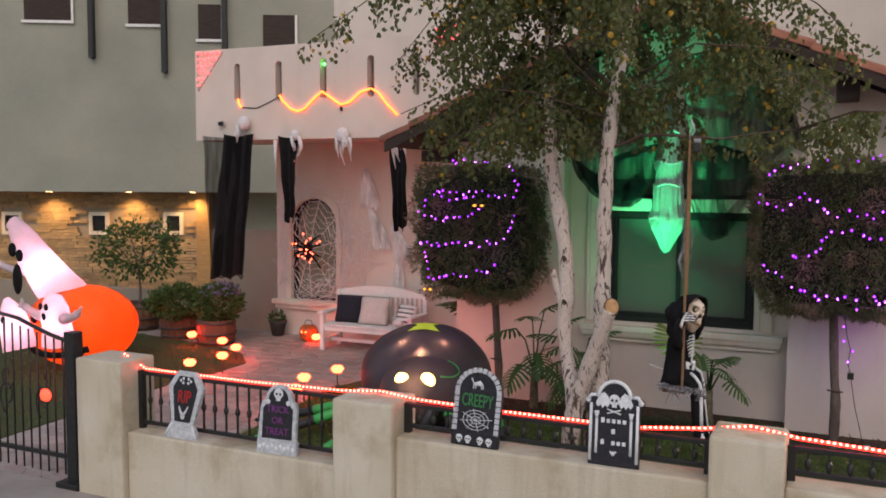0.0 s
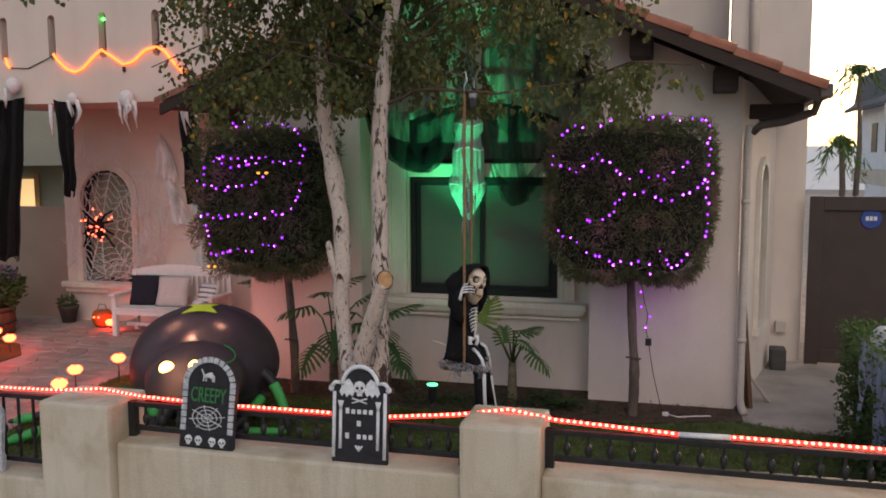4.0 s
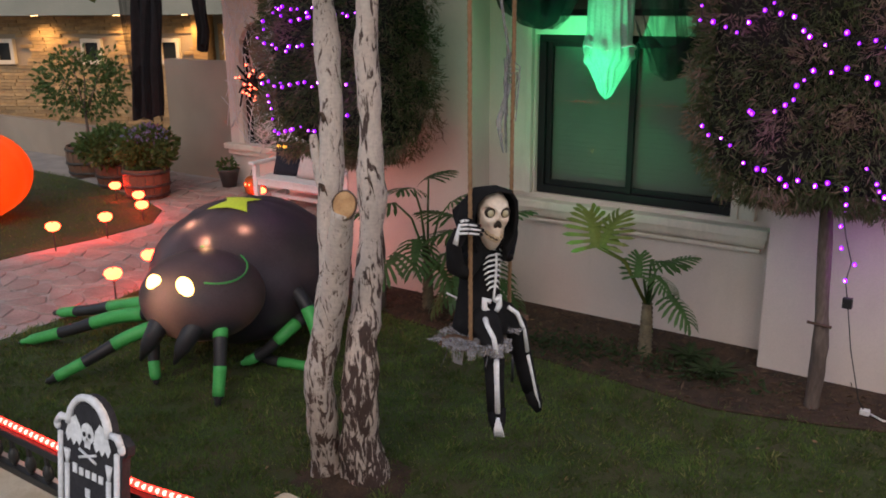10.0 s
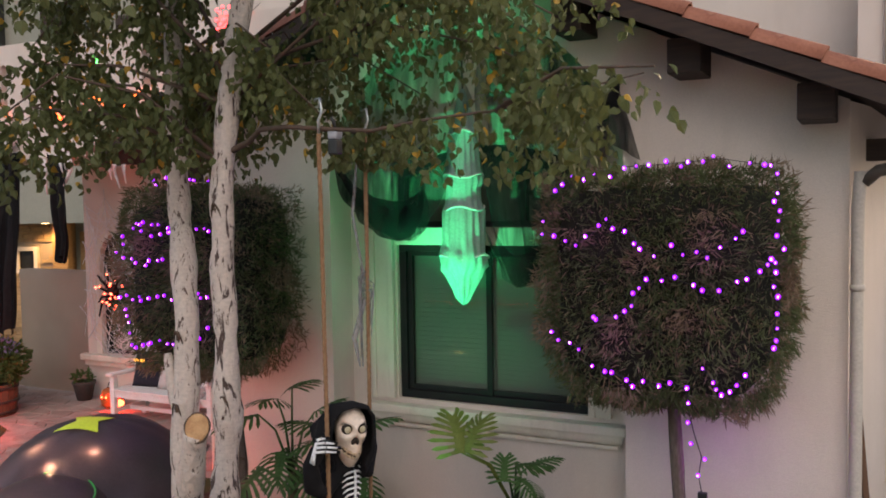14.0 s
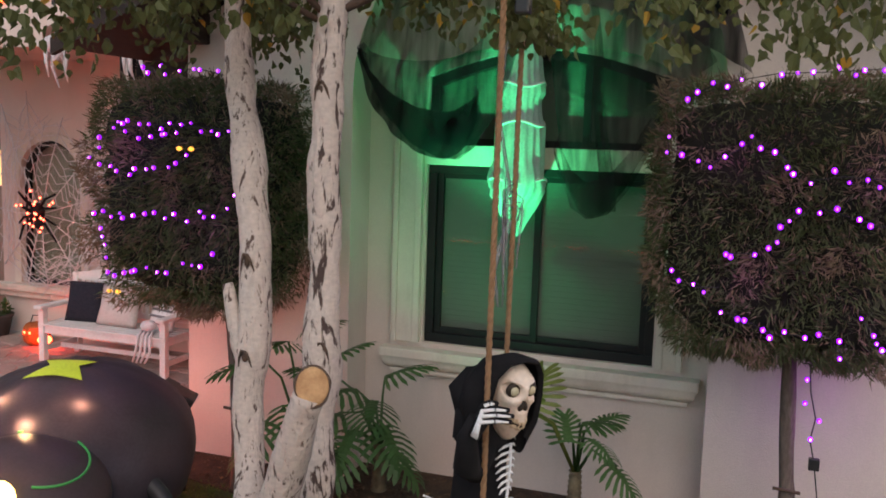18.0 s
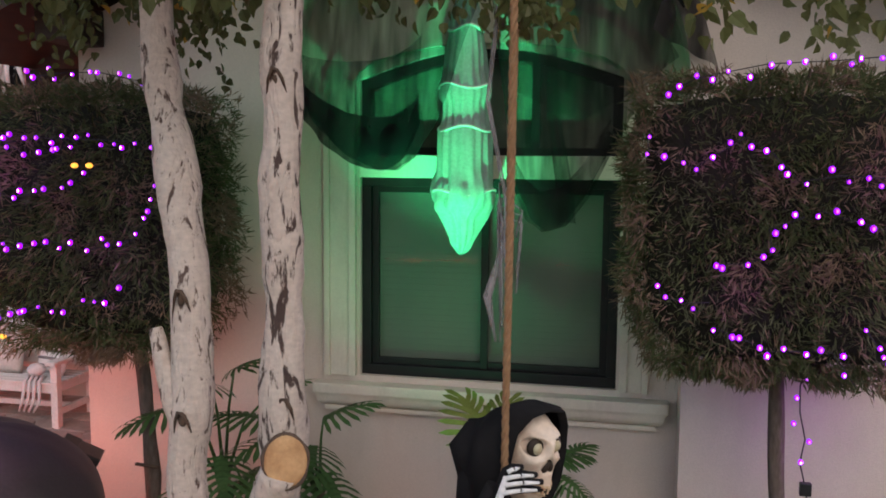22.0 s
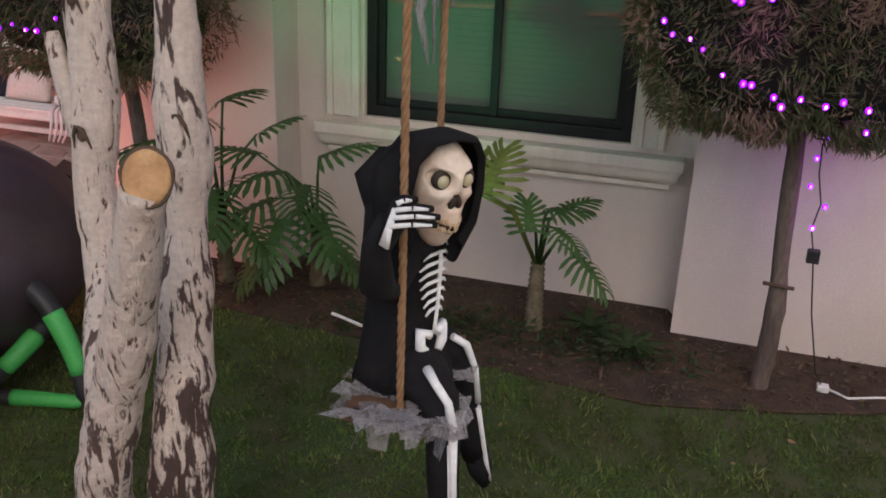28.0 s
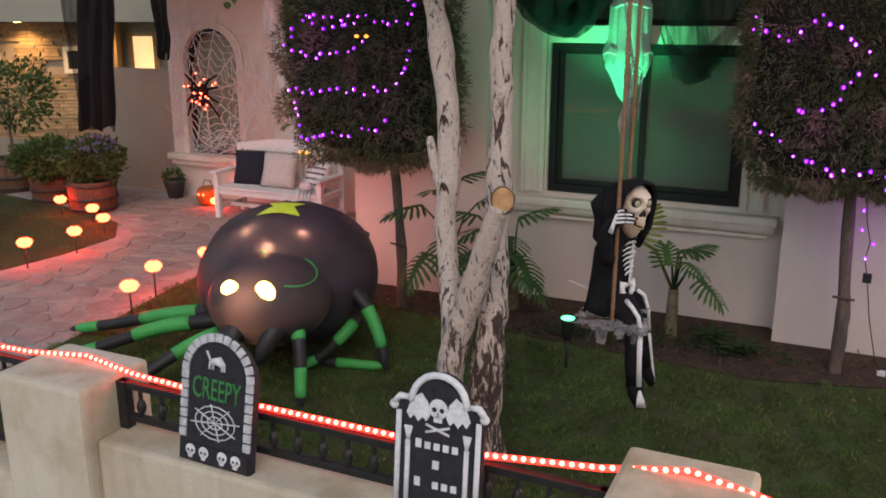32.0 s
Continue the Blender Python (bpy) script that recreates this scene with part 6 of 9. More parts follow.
for o, b_ in zip(opening, back):
    o, b_ = Vector(o), Vector(b_)
    ring = [doll.verts.new(head(*(o * 0.93 + Vector((0, -0.02, -0.002)))))]
    for j in range(9):
        w = j / 8
        p = o.lerp(b_, w)
        out = Vector((p.x, 0, p.z + 0.03))
        p += out * (0.34 * math.sin(math.pi * min(1.0, w * 1.25)))
        q = head(*p)
        q += Vector((noise.noise(q * 11), noise.noise(q * 11 + Vector((5, 0, 0))), noise.noise(q * 9))) * 0.012 * (0.3 + w)
        ring.append(doll.verts.new(q))
    hood.append(ring)
tip = doll.verts.new(head(-0.16, -0.15, -0.03))
for a, b in zip(hood, hood[1:]):
    for k in range(9):
        fc = doll.faces.new((a[k], a[k + 1], b[k + 1], b[k]))
        fc.smooth, fc.material_index = True, 0
    fc = doll.faces.new((a[9], tip, b[9]))
    fc.smooth, fc.material_index = True, 0
cloth([tuple(head(-0.06, -0.12, -0.06)), tuple(head(-0.05, -0.1, -0.16)), (-1.21, 7.4, 1.45)], [0.07, 0.1, 0.1], 14)
cloth([tuple(head(0.02, -0.05, -0.1)), tuple(head(0.01, -0.05, -0.18))], [0.06, 0.065], 12)


# arm up to the rope, with a printed glove
def glove(u, v, out=0.0):
    return Vector((-1.217, 7.125, 1.577)) + Vector((0.957, 0.288, 0)) * u + Vector((0, 0, v)) + Vector((0.288, -0.957, 0)) * out


cloth([(-1.23, 7.36, 1.5), (-1.25, 7.25, 1.4), (-1.25, 7.18, 1.44), tuple(glove(-0.015, -0.02, -0.03)), tuple(glove(0.02, 0.05, -0.03))], [0.06, 0.05, 0.044, 0.038, 0.036], 12)
for k, (kx, kz, tx, tz) in enumerate(((0.035, 0.112, 0.068, 0.116), (0.032, 0.096, 0.108, 0.094), (0.028, 0.077, 0.124, 0.074), (0.022, 0.055, 0.118, 0.054))):
    mid = ((kx + tx) / 2, (kz + tz) / 2 + 0.006)
    cloth([tuple(glove(0.0, 0.0)), tuple(glove(kx, kz, 0.012)), tuple(glove(*mid, 0.012)), tuple(glove(tx + 0.012, tz - 0.004, -0.012))], [0.016, 0.014, 0.012, 0.008], 8, 0, 0.02)
    tube(doll, [glove(-0.002 + 0.005 * k, 0.004 - 0.003 * k, 0.014), glove(kx * 0.9, kz * 0.9, 0.024)], [0.0055, 0.0075], 6, True, 2)
    tube(doll, [glove(kx, kz, 0.025), glove(*mid, 0.023)], [0.0075, 0.006], 6, True, 2)
    tube(doll, [glove(mid[0] + 0.004, mid[1], 0.023), glove(tx, tz, 0.006)], [0.0065, 0.004], 6, True, 2)
cloth([(-1.21, 7.46, 1.48), (-1.19, 7.56, 1.42), (-1.21, 7.63, 1.52), (-1.25, 7.68, 1.6)], [0.045, 0.04, 0.035, 0.03], 10)
# legs
cloth([(-1.24, 7.38, 1.12), (-1.16, 7.31, 1.12), (-1.11, 7.275, 1.085), (-1.09, 7.27, 0.97), (-1.08, 7.27, 0.82), (-1.07, 7.265, 0.7)], [0.09, 0.078, 0.058, 0.05, 0.044, 0.04], 14, 0, 0.15)
cloth([(-1.07, 7.27, 0.72), (-1.055, 7.25, 0.665), (-1.035, 7.225, 0.595)], [0.042, 0.045, 0.022], 12)
cloth([(-1.25, 7.46, 1.12), (-1.17, 7.52, 1.11), (-1.135, 7.555, 1.05), (-1.12, 7.585, 0.92), (-1.1, 7.62, 0.77), (-1.085, 7.64, 0.67)], [0.09, 0.072, 0.06, 0.052, 0.046, 0.04], 14, 0, 0.15)
cloth([(-1.085, 7.64, 0.69), (-1.07, 7.655, 0.61), (-1.05, 7.675, 0.545)], [0.042, 0.04, 0.02], 12)
# printed bones: spine and ribs, hip, thigh, shin, foot
FB = Vector((0.93, -0.37, 0)).normalized()
R_ = Vector((0.37, 0.93, 0)).normalized()


def chest(u, z, out=0.0):
    t = (z - 1.05) / 0.5
    c = Vector((-1.268 + 0.03 * t, 7.415 - 0.005 * t, z))
    return c + FB * math.sqrt(max(0.0, (0.115 - 0.022 * t + out) ** 2 - u * u)) + R_ * u


tube(doll, [chest(-0.005 + 0.012 * math.sin(k * 0.25), 1.24 + 0.027 * k, 0.006) for k in range(12)], 0.006, 6, True, 2)
for k in range(9):
    z0 = 1.53 - 0.027 * k
    w_ = 0.034 + 0.02 * math.sin(0.35 * k + 0.4)
    for s in (-1, 1):
        tube(doll, [chest(-0.005, z0, 0.007), chest(-0.005 + s * w_ * 0.6, z0 - 0.004, 0.006), chest(-0.005 + s * w_, z0 - 0.02, 0.006)], [0.005, 0.0055, 0.003], 6, True, 2)
for s in (-1, 1):
    tube(doll, [chest(s * 0.012 - 0.01, 1.235, 0.008), chest(s * 0.04 - 0.01, 1.25, 0.006), chest(s * 0.042 - 0.01, 1.205, 0.01), chest(s * 0.02 - 0.01, 1.18, 0.012)], [0.014, 0.018, 0.016, 0.012], 8, True, 2)
tube(doll, [(-1.14, 7.27, 1.175), (-1.1, 7.225, 1.16), (-1.062, 7.222, 1.11), (-1.047, 7.225, 1.03)], [0.014, 0.012, 0.012, 0.015], 7, True, 2)
tube(doll, [(-1.047, 7.225, 1.0), (-1.042, 7.228, 0.87), (-1.035, 7.225, 0.72)], [0.013, 0.01, 0.012], 7, True, 2)
tube(doll, [(-1.057, 7.222, 0.98), (-1.053, 7.225, 0.87), (-1.046, 7.222, 0.72)], [0.005, 0.004, 0.005], 6, True, 2)
for k in range(5):
    tube(doll, [(-1.03, 7.215, 0.7), (-1.02 + 0.007 * (k - 2), 7.203 + 0.004 * (k - 2), 0.65), (-1.016 + 0.01 * (k - 2), 7.208 + 0.004 * (k - 2), 0.608)], [0.007, 0.006, 0.005], 6, True, 2)
tube(doll, [(-1.13, 7.47, 1.18), (-1.095, 7.5, 1.145), (-1.075, 7.54, 1.05), (-1.068, 7.565, 0.92)], [0.011, 0.012, 0.01, 0.012], 7, True, 2)
tube(doll, [(-1.068, 7.57, 0.9), (-1.055, 7.6, 0.78), (-1.042, 7.625, 0.66), (-1.03, 7.65, 0.58)], [0.01, 0.008, 0.008, 0.004], 7, True, 2)
ob = part("skeleton_doll", doll, [BLACKCLOTH, BONE, BONEPRINT, SOCKET, EYEBALL, TEETH], None)
ob.data.transform(Matrix.Translation((0, 0, 0.035)))
tagged(ob, "hooded black-robed skeleton doll sitting on the rope swing", "doll")
tagged(part("doll_cord", one_tube([(-1.35, 7.5, 1.16), (-1.5, 7.5, 1.2), (-1.52, 7.49, 1.21)], 0.005, 6), WHITEPAINT), "thin pale plastic cord behind the doll", "cord")

# ---- green lamp ----
gl = thing("green_spotlight", (-1.935, 8.92, G), "small black spike lamp shining green at the window", "spotlight")
part("spike", one_tube([(-1.935, 8.92, -0.05), (-1.935, 8.92, 0.3)], 0.012, 6), PLASTICBLACK, gl)
part("body", one_lathe([(0.03, 0.28), (0.045, 0.32), (0.05, 0.42), (0.055, 0.45)], (-1.935, 8.92, 0), 14), PLASTICBLACK, gl)
part("lens", one_lathe([(0.05, 0.448), (0.052, 0.456), (0.0005, 0.46)], (-1.935, 8.92, 0), 14), GREENLAMP, gl, "glowing green lens")
spot = new("green_spot", bpy.data.lights.new("green_spot", "SPOT"))
spot.data.energy, spot.data.color, spot.data.spot_size, spot.data.spot_blend, spot.data.shadow_soft_size = 560, (0.0, 1.0, 0.4), radians(40), 1.0, 0.04
spot.matrix_world = look((-1.93, 8.9, 0.5), (-2.0, 10.35, 3.05))

wide_ = new("green_spill", bpy.data.lights.new("green_spill", "SPOT"))
wide_.data.energy, wide_.data.color, wide_.data.spot_size, wide_.data.spot_blend, wide_.data.shadow_soft_size = 36, (0.0, 1.0, 0.4), radians(84), 1.0, 0.04
wide_.matrix_world = look((-1.935, 8.9, 0.5), (-2.05, 10.45, 2.7))

# ---- hanging cocoon and the black gauze ----
co_ = bmesh.new()
prof = [(0.012, 3.7), (0.03, 3.66), (0.06, 3.55), (0.095, 3.42), (0.11, 3.36), (0.1, 3.34), (0.125, 3.2), (0.14, 3.06), (0.155, 3.02), (0.158, 2.94), (0.135, 2.9), (0.14, 2.8), (0.15, 2.76), (0.165, 2.72), (0.168, 2.6), (0.172, 2.48), (0.178, 2.4), (0.195, 2.34), (0.18, 2.27), (0.13, 2.2), (0.1, 2.1), (0.06, 2.02), (0.035, 1.97), (0.008, 1.955)]
sides = 68
rings = []
for i, (r_, z_) in enumerate(prof):
    ring = []
    for k in range(sides):
        a = 2 * math.pi * k / sides
        rr = r_ * (1 + (0.05 * math.cos(a * 17 + 0.4 * math.sin(i)) + 0.03 * math.cos(a * 5) + 0.05 * noise.noise(Vector((math.cos(a) * 3, math.sin(a) * 3, z_ * 5)))))
        if z_ < 2.42:
            rr *= 1 + 0.22 * noise.noise(Vector((math.cos(a) * 2, math.sin(a) * 2, z_ * 7)))
        ring.append(co_.verts.new((-1.9 + rr * math.cos(a) - 0.05 * max(0.0, 2.3 - z_), 10.28 + rr * math.sin(a), z_ + (0.05 * noise.noise(Vector((math.cos(a) * 2.5, math.sin(a) * 2.5, 4))) if z_ < 2.42 else 0))))
    rings.append(ring)
for i, (a, b) in enumerate(zip(rings, rings[1:])):
    for k in range(sides):
        fc = co_.faces.new((a[k], a[(k + 1) % sides], b[(k + 1) % sides], b[k]))
        fc.smooth = True
for v in co_.verts:  # loose crumpled cloth towards the point
    if v.co.z < 2.42:
        w_ = min(1.0, (2.42 - v.co.z) / 0.15)
        v.co += Vector((noise.noise(v.co * 14), noise.noise(v.co * 14 + Vector((7, 0, 0))), 0.9 * noise.noise(v.co * 11 + Vector((0, 5, 0))))) * 0.03 * w_
coc = thing("hanging_cocoon", (-1.9, 10.28, 1.96), "gauze cocoon hanging point down, lit green and tinted greenish", "hanging decoration")
# White gauze; part of the lamp's green is put into its colour.
part("wrapping", co_, thin("cocoon_green_tint", (0.38, 0.5, 0.47), 0.35, rough=0.8, var=0.1, scale=20), coc)
part("cord", one_tube([(-1.9, 10.28, 3.68), (-1.89, 10.25, 3.9), (-1.88, 10.2, 4.2)], 0.006, 6), WIRE, coc)
for z_, r_ in ((3.35, 0.112), (3.0, 0.16), (2.74, 0.165), (2.35, 0.195)):
    bd = bmesh.new()
    tube(bd, [(-1.9 + r_ * math.cos(a), 10.28 + r_ * math.sin(a), z_ + 0.018 * math.sin(3 * a + z_ * 9)) for a in (2 * math.pi * k / 24 for k in range(25))], 0.009, 6)
    part("band", bd, WEB, coc, "rolled gauze band")


def drape(name, label, f, nu, nv, material):
    """A hanging cloth: f gives the place for u, v from 0 to 1."""
    bm = bmesh.new()
    g_ = [[bm.verts.new(f(u / nu, v / nv)) for v in range(nv + 1)] for u in range(nu + 1)]
    for a, b in zip(g_, g_[1:]):
        for k in range(nv):
            bm.faces.new((a[k], a[k + 1], b[k + 1], b[k])).smooth = True
    return tagged(part(name, bm, material), label, "cloth")


def arch_top(x):
    return SPRING + math.sqrt(max(0, 1.26 ** 2 - (x - AX) ** 2)) + 0.02


def hem(points, u):
    """Height of a swag's lower edge at x."""
    for (x0, z0), (x1, z1) in zip(points, points[1:]):
        if u <= x1:
            w = (u - x0) / (x1 - x0)
            return z0 + (z1 - z0) * w
    return points[-1][1]


HEML = [(-3.02, 3.2), (-2.95, 2.96), (-2.86, 2.8), (-2.74, 2.66), (-2.6, 2.55), (-2.45, 2.49), (-2.32, 2.48), (-2.2, 2.56), (-2.08, 2.76), (-1.95, 3.1), (-1.75, 3.7)]
HEMR = [(-1.72, 3.45), (-1.66, 2.85), (-1.59, 2.4), (-1.5, 2.2), (-1.4, 2.12), (-1.28, 2.16), (-1.16, 2.32), (-1.05, 2.55), (-0.9, 2.85), (-0.75, 3.08), (-0.6, 3.2)]


def swag(points, x0, x1, share, ph, y):
    """Cloth hung from the arch to its hem; share is the part of its height that it covers, from the hem up."""
    def f(u, v):
        x = x0 + (x1 - x0) * u
        top, low = arch_top(x), hem(points, x)
        z = low + (top - low) * share * (1 - v)
        return Vector((x + 0.035 * math.sin(7 * v + ph) * v, y - 0.07 * math.sin(v * math.pi * 0.9) + 0.03 * math.sin(u * 30 + 3 * v + ph) * (0.35 + 0.65 * v), z))
    return f


THINGAUZE = sheer("thin_black_gauze", (0.012, 0.012, 0.013), 0.5, 12, 0.25)
drape("window_drape", "sheer black gauze hung in folds from the arch", swag(HEML, -3.02, -1.78, 1.0, 0.0, 10.14), 60, 16, THINGAUZE)
for k, sh_ in enumerate((0.42, 0.2)):
    drape("drape_fold", "bunched lower fold of the black gauze", swag(HEML, -3.02, -2.14, sh_, 1.7 + 2 * k, 10.11 - 0.02 * k), 46, 8, BLACKGAUZE if k else THINGAUZE)
drape("window_drape", "sheer black gauze looped over half of the window", swag(HEMR, -1.7, -0.66, 1.0, 0.6, 10.17), 50, 16, sheer("faint_black_gauze", (0.012, 0.012, 0.013), 0.55, 12, 0.25))
drape("drape_fold", "bunched lower fold of the black gauze", swag(HEMR, -1.6, -1.0, 0.12, 2.2, 10.13), 30, 6, THINGAUZE)
drape("drape_fold", "dark gathered fold of gauze hanging before the window", lambda u, v: Vector((-1.4 + 0.15 * v + (u - 0.5) * (0.05 + 0.06 * v) + 0.01 * math.sin(9 * v), 10.12 + 0.02 * math.sin(u * 11), 3.5 - 1.32 * v)), 10, 16, THINGAUZE)
# Extra sheet, added only to darken this part of the arch.
drape("window_drape", "added thin gauze sheet darkening the upper arch", swag([(-1.66, 3.0), (-1.2, 2.78), (-0.62, 3.1)], -1.62, -0.68, 1.0, 2.0, 10.2), 40, 10, sheer("upper_arch_darkening", (0.012, 0.012, 0.013), 0.32, 9, 0.2))
VEIL = sheer("dark_veil", (0.03, 0.027, 0.027), 0.78, 10, 0.18)
drape("pinned_veil", "dark sheer veil spreading from a pinned knot on the wall", lambda u, v: Vector((-0.63 + 0.03 * v + (u - 0.5) * (0.07 + 0.3 * v ** 0.8), 10.11 - 0.05 * v * (1 + math.sin(u * 15 + v)), 3.62 - (0.33 + 0.22 * u) * v)), 18, 12, VEIL)
pt = bmesh.new()
tube(pt, [(-0.6, 10.1, 3.42), (-0.63, 10.09, 3.52), (-0.63, 10.1, 3.6), (-0.6, 10.11, 3.68)], [0.02, 0.055, 0.06, 0.035], 10)
for v in pt.verts:
    v.co += v.co.normalized() * 0.02 * noise.noise(v.co * 30)
tagged(part("pinned_cloth", pt, BLACKCLOTH), "bunched black cloth pinned to the wall", "cloth")


# ---- philodendrons ----
FERN = thin("fern_leaf", (0.035, 0.06, 0.022), 0.25, rough=0.6)
def lobed_leaf(length, fingers, droop, material, parent, m):
    bm = bmesh.new()
    n = fingers
    def rib(t):
        return Vector((0, t * length, -droop * length * t * t))
    for k in range(n):
        t = 0.06 + 0.8 * k / (n - 1)
        ll = length * (0.66 - 0.5 * abs(t - 0.32))
        for s in (-1, 1):
            p = rib(t)
            ang = radians(105 - 85 * t)
            d_ = Vector((s * math.sin(ang), math.cos(ang), -0.28))
            w = length * 0.05
            nrm = Vector((d_.y, -d_.x, 0)).normalized() * w
            a, b = p - nrm * 1.0, p + nrm * 1.0
            bend = Vector((0, 0.12 * ll, 0))
            mid = p + d_ * ll * 0.45 + Vector((0, 0, 0.03 * length))
            far = p + d_ * ll * 0.82 + bend * 0.6 + Vector((0, 0, -0.03 * length))
            tip = p + d_ * ll + bend + Vector((0, 0, -0.1 * length))
            v0, v1, v2, v3, v4, v5, v6 = [bm.verts.new(x) for x in (a, mid - nrm * 0.8, far - nrm * 1.05, tip, far + nrm * 0.95, mid + nrm * 0.8, b)]
            bm.faces.new((v0, v1, v5, v6))
            bm.faces.new((v1, v2, v4, v5))
            bm.faces.new((v2, v3, v4))
    for a, b, w0, w1 in ((0, 0.5, 0.13, 0.11), (0.5, 1.0, 0.11, 0.005)):
        pa, pb = rib(a), rib(b)
        bm.faces.new([bm.verts.new(x) for x in (pa + Vector((-w0 * length, 0, 0)), pa + Vector((w0 * length, 0, 0)), pb + Vector((w1 * length, 0, 0)), pb + Vector((-w1 * length, 0, 0)))])
    bmesh.ops.transform(bm, matrix=m, verts=bm.verts)
    return part("leaf", bm, material, parent)


def philodendron(base, height, specs, label, r=0.043):
    """specs: leaf place, heading, pitch, length, young."""
    p = thing("philodendron", base, label, "plant", "philodendrons in the bed")
    b = Vector(base)
    st = bmesh.new()
    prof_ = []
    for k in range(26):
        z_ = height * k / 25
        prof_.append((r * (1.35 - 0.4 * k / 25) * (1.1 if k % 2 else 0.86), z_ - 0.03))
    lathe(st, prof_, base, 12)
    part("stem", st, PALMSTEM, p, "ringed scarred stem")
    top = b + Vector((0, 0, height))
    for place, head_, pitch, length, young in specs:
        q = Vector(place)
        mid = top.lerp(q, 0.5) + Vector((0, 0, 0.1))
        part("stalk", one_tube([top - Vector((0, 0, 0.06)), mid, q], [0.013, 0.009, 0.007], 6), PALMY if young else PALM, p)
        m = Matrix.Translation(q) @ Matrix.Rotation(radians(head_), 4, "Z") @ Matrix.Rotation(radians(pitch), 4, "X")
        lobed_leaf(length * 1.0, 8, 0.3, PALMY if young else PALM, p, m)
    return p


philodendron((-1.33, 9.9, G), 0.46, [((-1.36, 9.75, 0.72), 20, 45, 0.24, False), ((-1.6, 9.55, 0.96), 40, 50, 0.36, True), ((-1.58, 9.56, 0.97), -10, 55, 0.3, True), ((-1.28, 9.8, 0.84), -60, 10, 0.22, False), ((-1.22, 9.75, 0.76), -120, -10, 0.2, False), ((-1.1, 9.72, 0.64), -110, -25, 0.26, False), ((-1.25, 9.95, 0.78), -40, 25, 0.24, False)], "philodendron with a ringed stem and deeply cut green leaves")
philodendron((-2.78, 10.02, G), 0.4, [((-2.9, 9.85, 0.85), 150, 10, 0.36, False), ((-2.75, 9.8, 0.8), -160, 0, 0.34, False), ((-2.95, 9.75, 0.7), 120, -15, 0.36, False), ((-2.65, 9.75, 0.65), -130, -25, 0.34, False), ((-2.85, 9.7, 0.6), 175, -35, 0.36, False), ((-3.05, 9.8, 0.95), 90, 15, 0.3, False), ((-2.7, 9.9, 0.95), -70, 30, 0.3, False), ((-2.6, 9.85, 0.45), -100, -30, 0.28, False), ((-2.95, 9.65, 0.45), 140, -40, 0.3, False)], "broad philodendron with drooping cut leaves beside the wall")
philodendron((-3.35, 9.85, G), 0.5, [((-3.3, 9.6, 1.2), -170, 20, 0.32, False), ((-3.15, 9.6, 1.3), -110, 35, 0.28, False), ((-3.5, 9.6, 1.05), 130, 0, 0.32, False), ((-3.2, 9.5, 0.8), -150, -20, 0.34, False), ((-3.4, 9.5, 0.65), 160, -30, 0.34, False), ((-3.1, 9.6, 0.6), -110, -20, 0.3, False), ((-3.0, 9.7, 1.1), -80, 40, 0.25, False)], "tall philodendron with cut leaves behind the birch")
for x, y, nm in ((-0.75, 9.75, 9), (-1.0, 9.95, 7)):
    fern = thing("fern", (x, y, G), "low green fern in the mulch bed", "plant", "ferns in the bed")
    for k in range(nm):
        a = 360 * k / nm + 13
        lobed_leaf(0.16, 8, 0.5, FERN, fern, Matrix.Translation((x, y, G + 0.06)) @ Matrix.Rotation(radians(a), 4, "Z") @ Matrix.Rotation(radians(35), 4, "X") @ Matrix.Diagonal((0.6, 1, 1, 1)))

# ---- inflatable spider ----
sp = thing("inflatable_spider", (-4.0, 8.3, G), "large inflatable black spider with lit eyes and green-banded legs", "inflatable")
AB, HD = Vector((-4.13, 8.47, 0.66)), Vector((-3.81, 7.75, 0.7))
turn = Matrix.Rotation(radians(20), 4, "Z")
bm = one_ball(AB, 1.0, (0.71, 0.84, 0.56), 36, 22, turn)
for v in bm.verts:
    d_ = v.co - AB
    v.co += d_ * 0.012 * math.cos(math.atan2(d_.x, d_.y) * 10)
    v.co.z = max(v.co.z, G + 0.01)
part("abdomen", bm, NYLON, sp, "rounded dark nylon abdomen lit from inside", True)
bm = one_ball(HD, 1.0, (0.44, 0.44, 0.32), 30, 18, turn)
part("head", bm, NYLON, sp, "rounded dark nylon head", True)
mk = bmesh.new()
hour = [(-0.154, 0.12), (0.0, 0.1), (0.154, 0.12), (0.085, 0.0), (0.17, -0.17), (0.0, -0.15), (-0.17, -0.17), (-0.085, 0.0)]


def on_abdomen(x, y, lift=0.008):
    q = turn @ Vector((x, y - 0.1, 0))
    e = (x / 0.71) ** 2 + ((y - 0.1) / 0.86) ** 2
    return AB + Vector((q.x, q.y, 0.56 * math.sqrt(max(0.0, 1 - e)) + lift))


